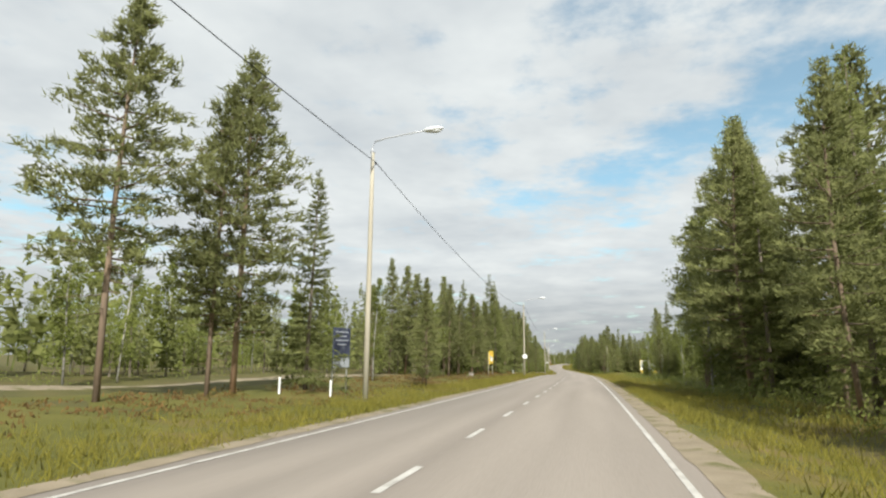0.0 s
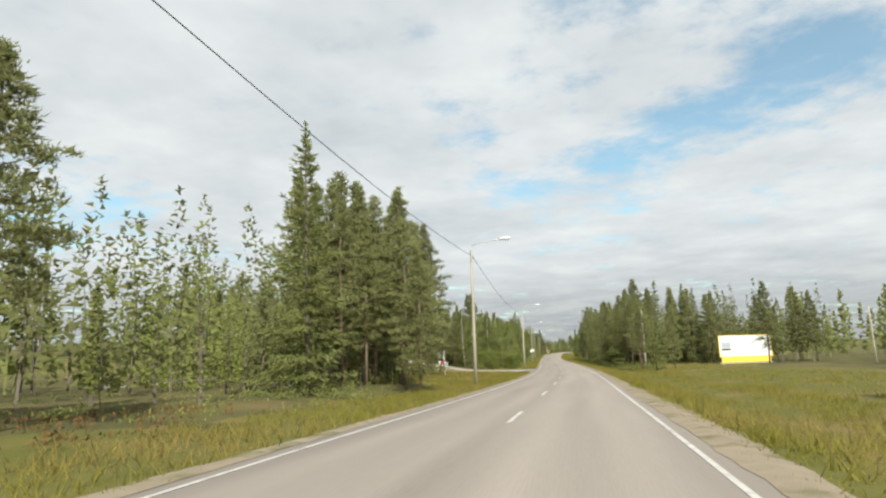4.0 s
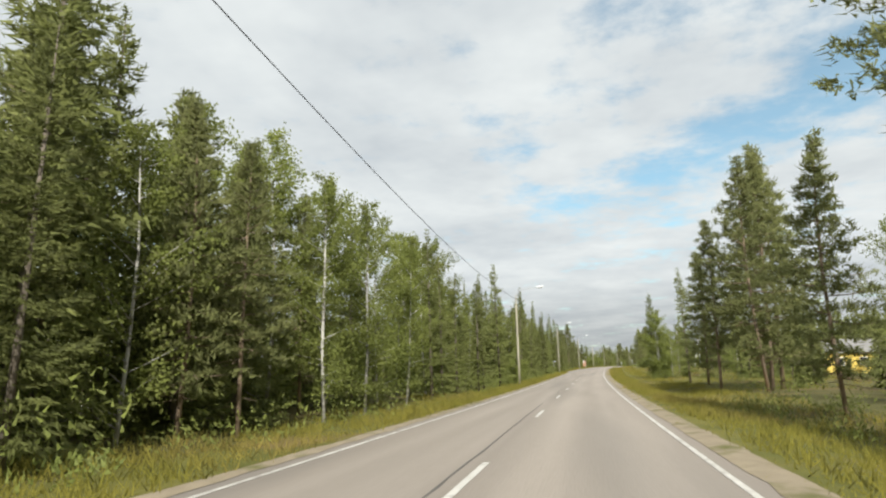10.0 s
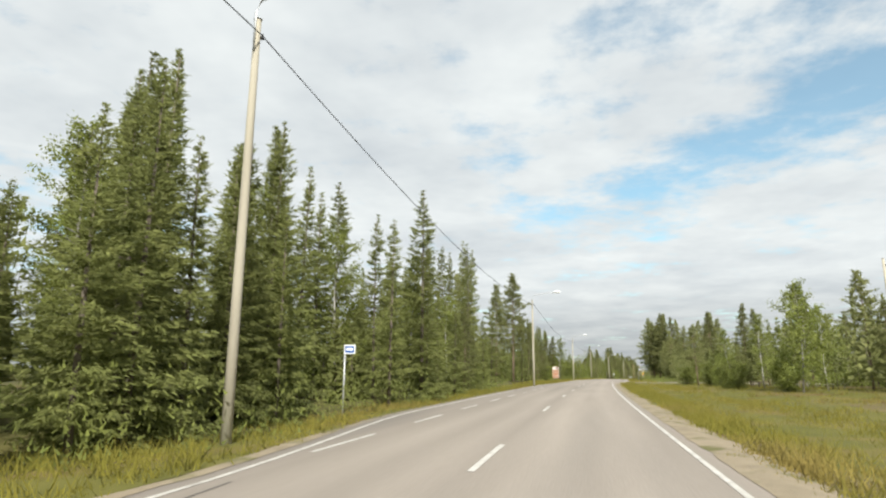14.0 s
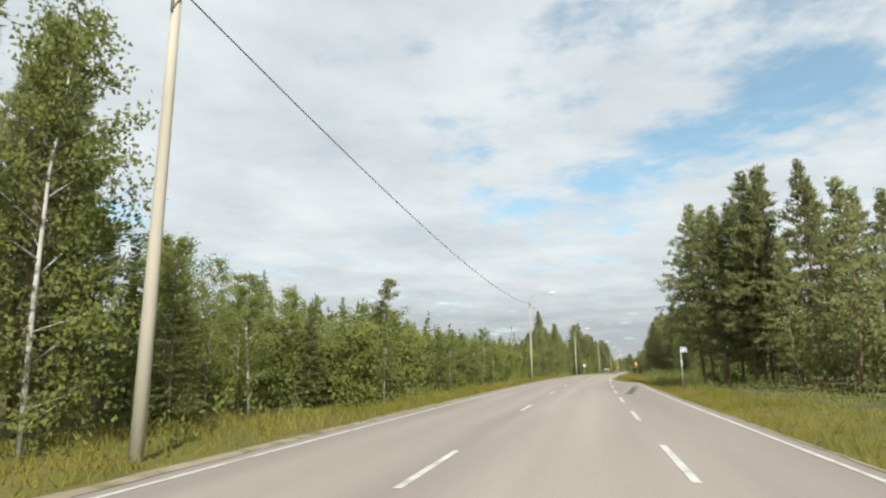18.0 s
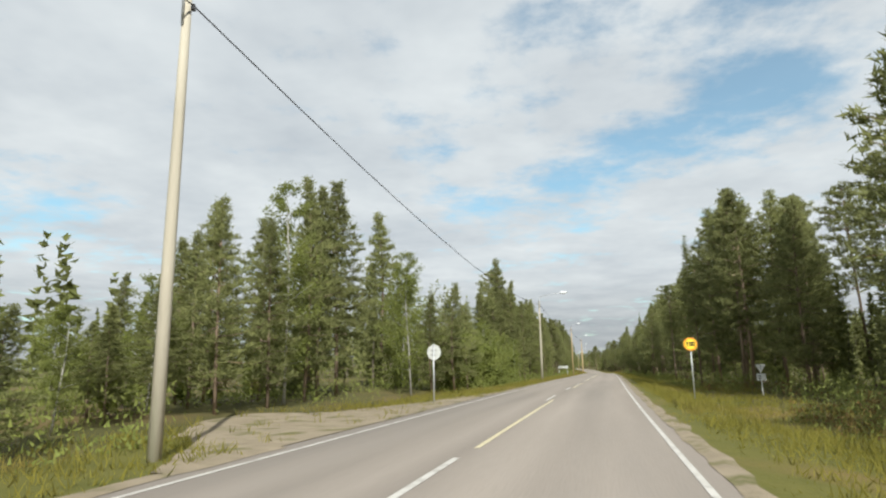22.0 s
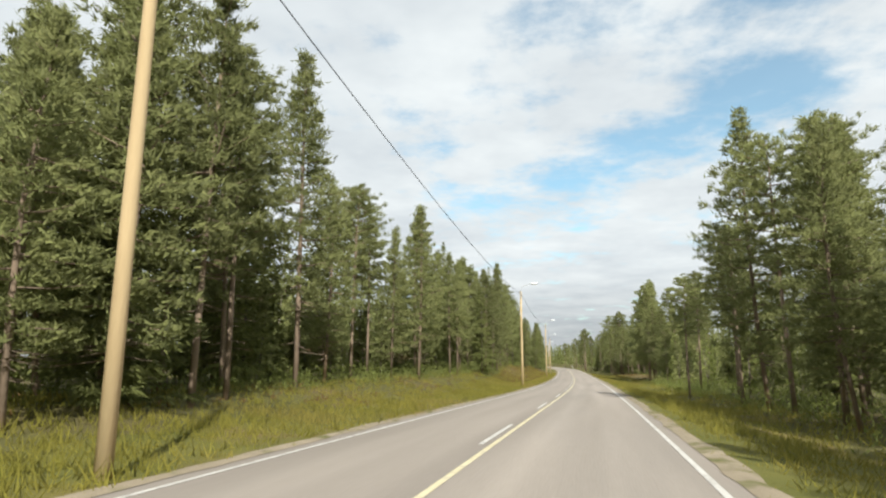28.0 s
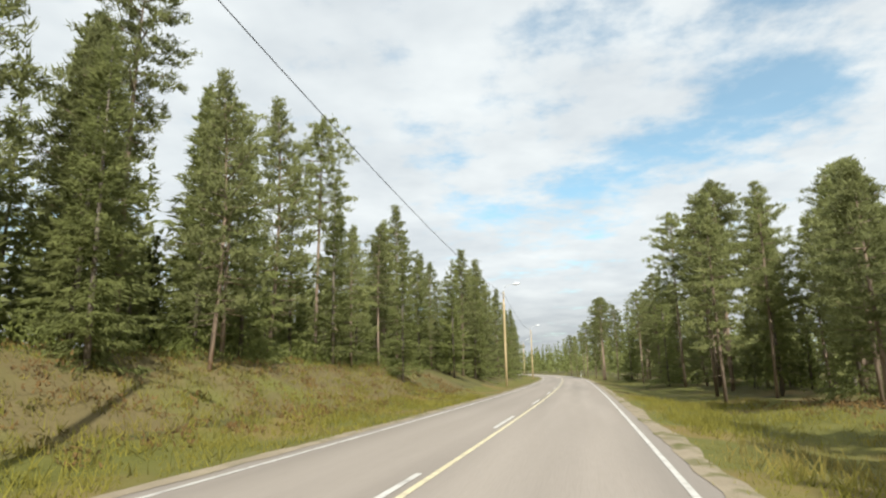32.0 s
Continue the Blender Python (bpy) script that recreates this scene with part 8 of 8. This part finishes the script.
# a white tripod tower beyond the field
frame_a = new("tripod_tower")
for _x, _y in ((-2.2, -1.4), (2.2, -1.4), (-0.2, 1.7)):
    part("pole", tube([(_x, _y, -0.3), (0.25 if _x > 0 else -0.25, 0, 8.3)], 0.17, 8), M_WHITE, frame_a)
for _z, _k in ((4.2, 0.5), (6.0, 0.29)):
    part("cross_bar", tube([(-2.2 * _k - 0.1, -2.2 * _k, _z), (2.2 * _k + 0.1, -1.4 * _k, _z)], 0.10, 6), M_WHITE, frame_a)
    part("cross_bar", tube([(-2.2 * _k, -2.2 * _k, _z), (-0.3 * _k, 2.6 * _k, _z)], 0.09, 6), M_WHITE, frame_a)
part("ladder_rail", tube([(0.1, -0.8, 3.4), (0.0, -0.25, 7.9)], 0.13, 6), M_WHITE, frame_a)
tagged(frame_a, "pointed white tripod tower of leaning poles", "tower")
place(frame_a, 410.0, 24.6, size=0.84)

# yellow cabin behind the trees
cabin = new("cabin")
part("wall", bm_box((7.0, 5.0, 2.4), (0, 0, 1.2), 0.02), M_CABIN, cabin, "yellow board wall")
_bm = bmesh.new()
_pts = [(-3.8, -2.9, 2.35), (3.8, -2.9, 2.35), (3.8, 2.9, 2.35), (-3.8, 2.9, 2.35), (-3.8, 0, 3.9), (3.8, 0, 3.9)]
_vs = [_bm.verts.new(p) for p in _pts]
for _q in ((0, 1, 5, 4), (2, 3, 4, 5), (0, 4, 3), (1, 2, 5), (3, 2, 1, 0)):
    _bm.faces.new([_vs[i] for i in _q])
part("roof", _bm, M_ROOF, cabin, "pale grey roof")
for _x in (-2, 0.5, 2.4):
    w_ = part("window", bm_box((0.9, 0.06, 0.9), (_x, -2.52, 1.4), 0.01), M_WHITE, cabin, "white window frame")
    part("pane", bm_box((0.74, 0.03, 0.74), (_x, -2.55, 1.4)), M_BLACK, w_, "dark pane")
tagged(cabin, "small yellow cabin with a pale roof behind trees", "cabin")
place(cabin, 340.5, 30.0, 10)


# white house among the trees
home = new("house")
part("wall", bm_box((8.0, 6.0, 6.6), (0, 0, -0.2), 0.02), M_GREYBACK, home, "pale grey painted walls")
_bm = bmesh.new()
_e = [_bm.verts.new(p) for p in ((-4.4, -3.5, 3.0), (4.4, -3.5, 3.0), (4.4, 3.5, 3.0), (-4.4, 3.5, 3.0), (-4.4, 0, 5.1), (4.4, 0, 5.1))]
for _q in ((0, 1, 5, 4), (2, 3, 4, 5), (0, 4, 3), (1, 2, 5), (3, 2, 1, 0)):
    _bm.faces.new([_e[_j] for _j in _q])
part("roof", _bm, M_ROOF, home, "grey gabled roof")
for _x in (-4.42, 4.42):
    for _y in (-1, 1):
        part("barge_board", tube([(_x, _y * 3.5, 3.0), (_x, 0, 5.1)], 0.09, 6), M_WHITE, home, "white barge board")
part("chimney", bm_box((0.6, 0.6, 1.8), (-1.0, 0.3, 5.4), 0.02), M_CABLE, home, "black sheet-clad chimney")
for _x in (-2.4, 0.4, 2.6):
    _w = part("window", bm_box((1.1, 0.06, 1.2), (_x, -3.01, 1.7), 0.01), M_WHITE, home, "white window frame")
    part("pane", bm_box((0.9, 0.02, 1.0), (_x, -3.045, 1.7)), M_DARKBLUE, _w, "dark glass pane")
tagged(home, "pale grey house with a grey roof half hidden by trees", "house")
place(home, 256.0, -33.0, 25, up=0.3, size=1.3)

# ---- side roads ----
def lane(name, points, width, mat, up, label):
    """A gravel lane along (s, d) points, laid on the ground."""
    pts = []
    for (a, b), (c, e) in zip(points, points[1:]):
        for k in range(8):
            u = k / 8
            pts.append((a + (c - a) * u, b + (e - b) * u))
    pts.append(points[-1])
    verts, faces = [], []
    for i, (s, d) in enumerate(pts):
        s2, d2 = pts[min(i + 1, len(pts) - 1)]
        s1, d1 = pts[max(i - 1, 0)]
        L = math.hypot(s2 - s1, d2 - d1)
        ns, nd_ = -(d2 - d1) / L, (s2 - s1) / L
        w = width(i / (len(pts) - 1))
        for k in range(5):
            o = (k - 2) / 2 * w / 2
            ss, dd = s + ns * o, d + nd_ * o
            near = 1 - smooth(5.2, 9.0, abs(dd))
            lift = up if k not in (0, 4) else up - 0.12 * (1 - near)
            verts.append(at(ss, dd, near * 0.014 + (1 - near) * (max(relief(ss, dd), -0.12) + lift)))
    for i in range(len(pts) - 1):
        for k in range(4):
            q = i * 5 + k
            faces.append((q, q + 1, q + 6, q + 5))
    ob = new(name, mesh_of(name, verts, faces, mat))
    tagged(ob, label, "side road", kind="structure")


lane("side_road", [(186.0, -4.9), (186.1, -5.9), (190.5, -12), (197, -20), (207.5, -30), (221, -41), (245, -58), (262, -70)], lambda u: 15.5 - 10.3 * min(1, u * 3.4), M_LANE, 0.1, "pale gravel side road that climbs into the forest")
lane("gravel_track", [(205.5, -29.0), (198, -31.5), (185, -33), (165, -34), (140, -35)], lambda u: 3.4, M_LANE, 0.1, "pale gravel track that leaves the side road")
# sandy turn-out: widest near its far corner, running out along the road's edge
_v, _f = [], []
for _i in range(37):
    _s = 627.5 + 0.75 * _i
    _o = 3.75 + float(np.interp(_s, [627.5, 631, 634.5, 638, 646, 654.5], [0.25, 2.6, 5.3, 4.8, 3.2, 0.25])) + 0.35 * noise.noise((_s * 0.6, 2.0, 8.0))
    for _j in range(7):
        _d = 3.72 + (_o - 3.72) * _j / 6
        _v.append(at(_s, -_d, 0.010 if _j == 0 else max(relief(_s, -_d), -0.25) + (0.075 if _j < 6 else -0.02)))
for _i in range(36):
    for _j in range(6):
        _q = _i * 7 + _j
        _f.append((_q, _q + 1, _q + 8, _q + 7))
turn_out = new("turn_out", mesh_of("turn_out", _v, _f, M_GRAVEL))
for _p in turn_out.data.polygons:
    _p.use_smooth = True
tagged(turn_out, "sandy gravel turn-out beside the road", "turn-out", kind="structure")
lane("side_road", [(478, 4.9), (478, 7), (478.5, 12), (480, 26), (484, 50)], lambda u: 9 - 4 * min(1, u * 3), M_LANE, 0.07, "pale gravel side road beside the field")
lane("gravel_track", [(-60, -19.5), (0, -20.5), (30, -20), (52, -18), (66, -19)], lambda u: 3.4, M_GRAVEL, 0.06, "pale gravel track parallel to the road")


# ---- grass on the verges ----
def verge(name, side, s0, s1, d0, d1, count, low, high, mat, label, seed):
    """Tussocks of upright blades, thicker towards the road, in drifts of uneven height."""
    rng = np.random.default_rng(seed)
    B, Wy, Sz, Wd = [], [], [], []
    blades = 7
    for _ in range(count):
        s, d = s0 + (s1 - s0) * rng.random(), side * (d0 + (d1 - d0) * rng.random() ** 1.2)
        if side < 0 and (175 < s < 199 or 629 + 0.9 * (d + 3.5) * -1 < s < 650 + 2.4 * (d + 3.5) and rng.random() < 0.9):
            continue
        if side > 0 and 473 < s < 483:
            continue
        if d > 0 and d < right_edge(s) + 0.5 + 0.55 * rng.random() or d < 0 and d > left_edge(s) - 0.5 - 0.3 * rng.random():
            continue
        drift = 0.5 + 0.5 * noise.noise((s * 0.22, d * 0.35, 11.0))
        if rng.random() > 0.35 + 0.9 * drift:
            continue
        o = np.array(on_ground(s, d))
        hh = (low + (high - low) * rng.random()) * (0.55 + 0.8 * drift)
        B.append(o + np.stack([rng.normal(size=blades) * 0.13, rng.normal(size=blades) * 0.13, np.full(blades, hh * 0.22)], 1))
        Wy.append(np.stack([rng.normal(size=blades) * 0.42, rng.normal(size=blades) * 0.42, np.full(blades, 0.85)], 1))
        Sz.append(hh * (0.7 + 0.5 * rng.random(blades)))
        Wd.append(0.008 + 0.012 * rng.random(blades))
    me = kites(np.concatenate(B), np.concatenate(Wy), np.concatenate(Sz), np.concatenate(Wd), rng, mat, name)
    tagged(new(name, me), label, "grass", kind="stuff")


for _k, (_a, _b) in enumerate(((-20, 200), (200, 420), (420, 640), (640, 940))):
    verge("verge_grass", -1, _a, _b, 3.95, 8.6, 12000, 0.14, 0.46, M_GRASS, "dry yellow-green roadside grass", 60 + _k)
    verge("verge_grass", 1, _a, _b, 4.5, 10.5, 15000, 0.14, 0.50, M_GRASS, "dry yellow-green roadside grass", 70 + _k)
verge("field_grass", 1, 305, 475, 8, 26, 7000, 0.15, 0.4, M_GRASS, "tall yellow-green meadow grass", 81)
verge("field_grass", 1, 110, 198, 8, 20, 4000, 0.15, 0.4, M_GRASS, "tall yellow-green meadow grass", 82)
verge("corner_grass", -1, 148, 177, 5, 16, 7000, 0.12, 0.40, M_GRASS, "dry golden grass at the corner of the side road", 84)
verge("bank_grass", -1, 790, 940, 5.5, 12.5, 9000, 0.14, 0.42, M_GRASS, "dry brownish grass on the roadside bank", 83)

for _k, (_a, _b) in enumerate(((-20, 230), (230, 480), (480, 730), (730, 940))):
    verge("edge_grass", 1, _a, _b, 3.8, 5.2, 7000, 0.04, 0.15, M_GRASS, "thin dry grass creeping over the gravel edge", 90 + _k)
    verge("edge_grass", -1, _a, _b, 3.75, 4.6, 4500, 0.04, 0.15, M_GRASS, "thin dry grass creeping over the gravel edge", 95 + _k)
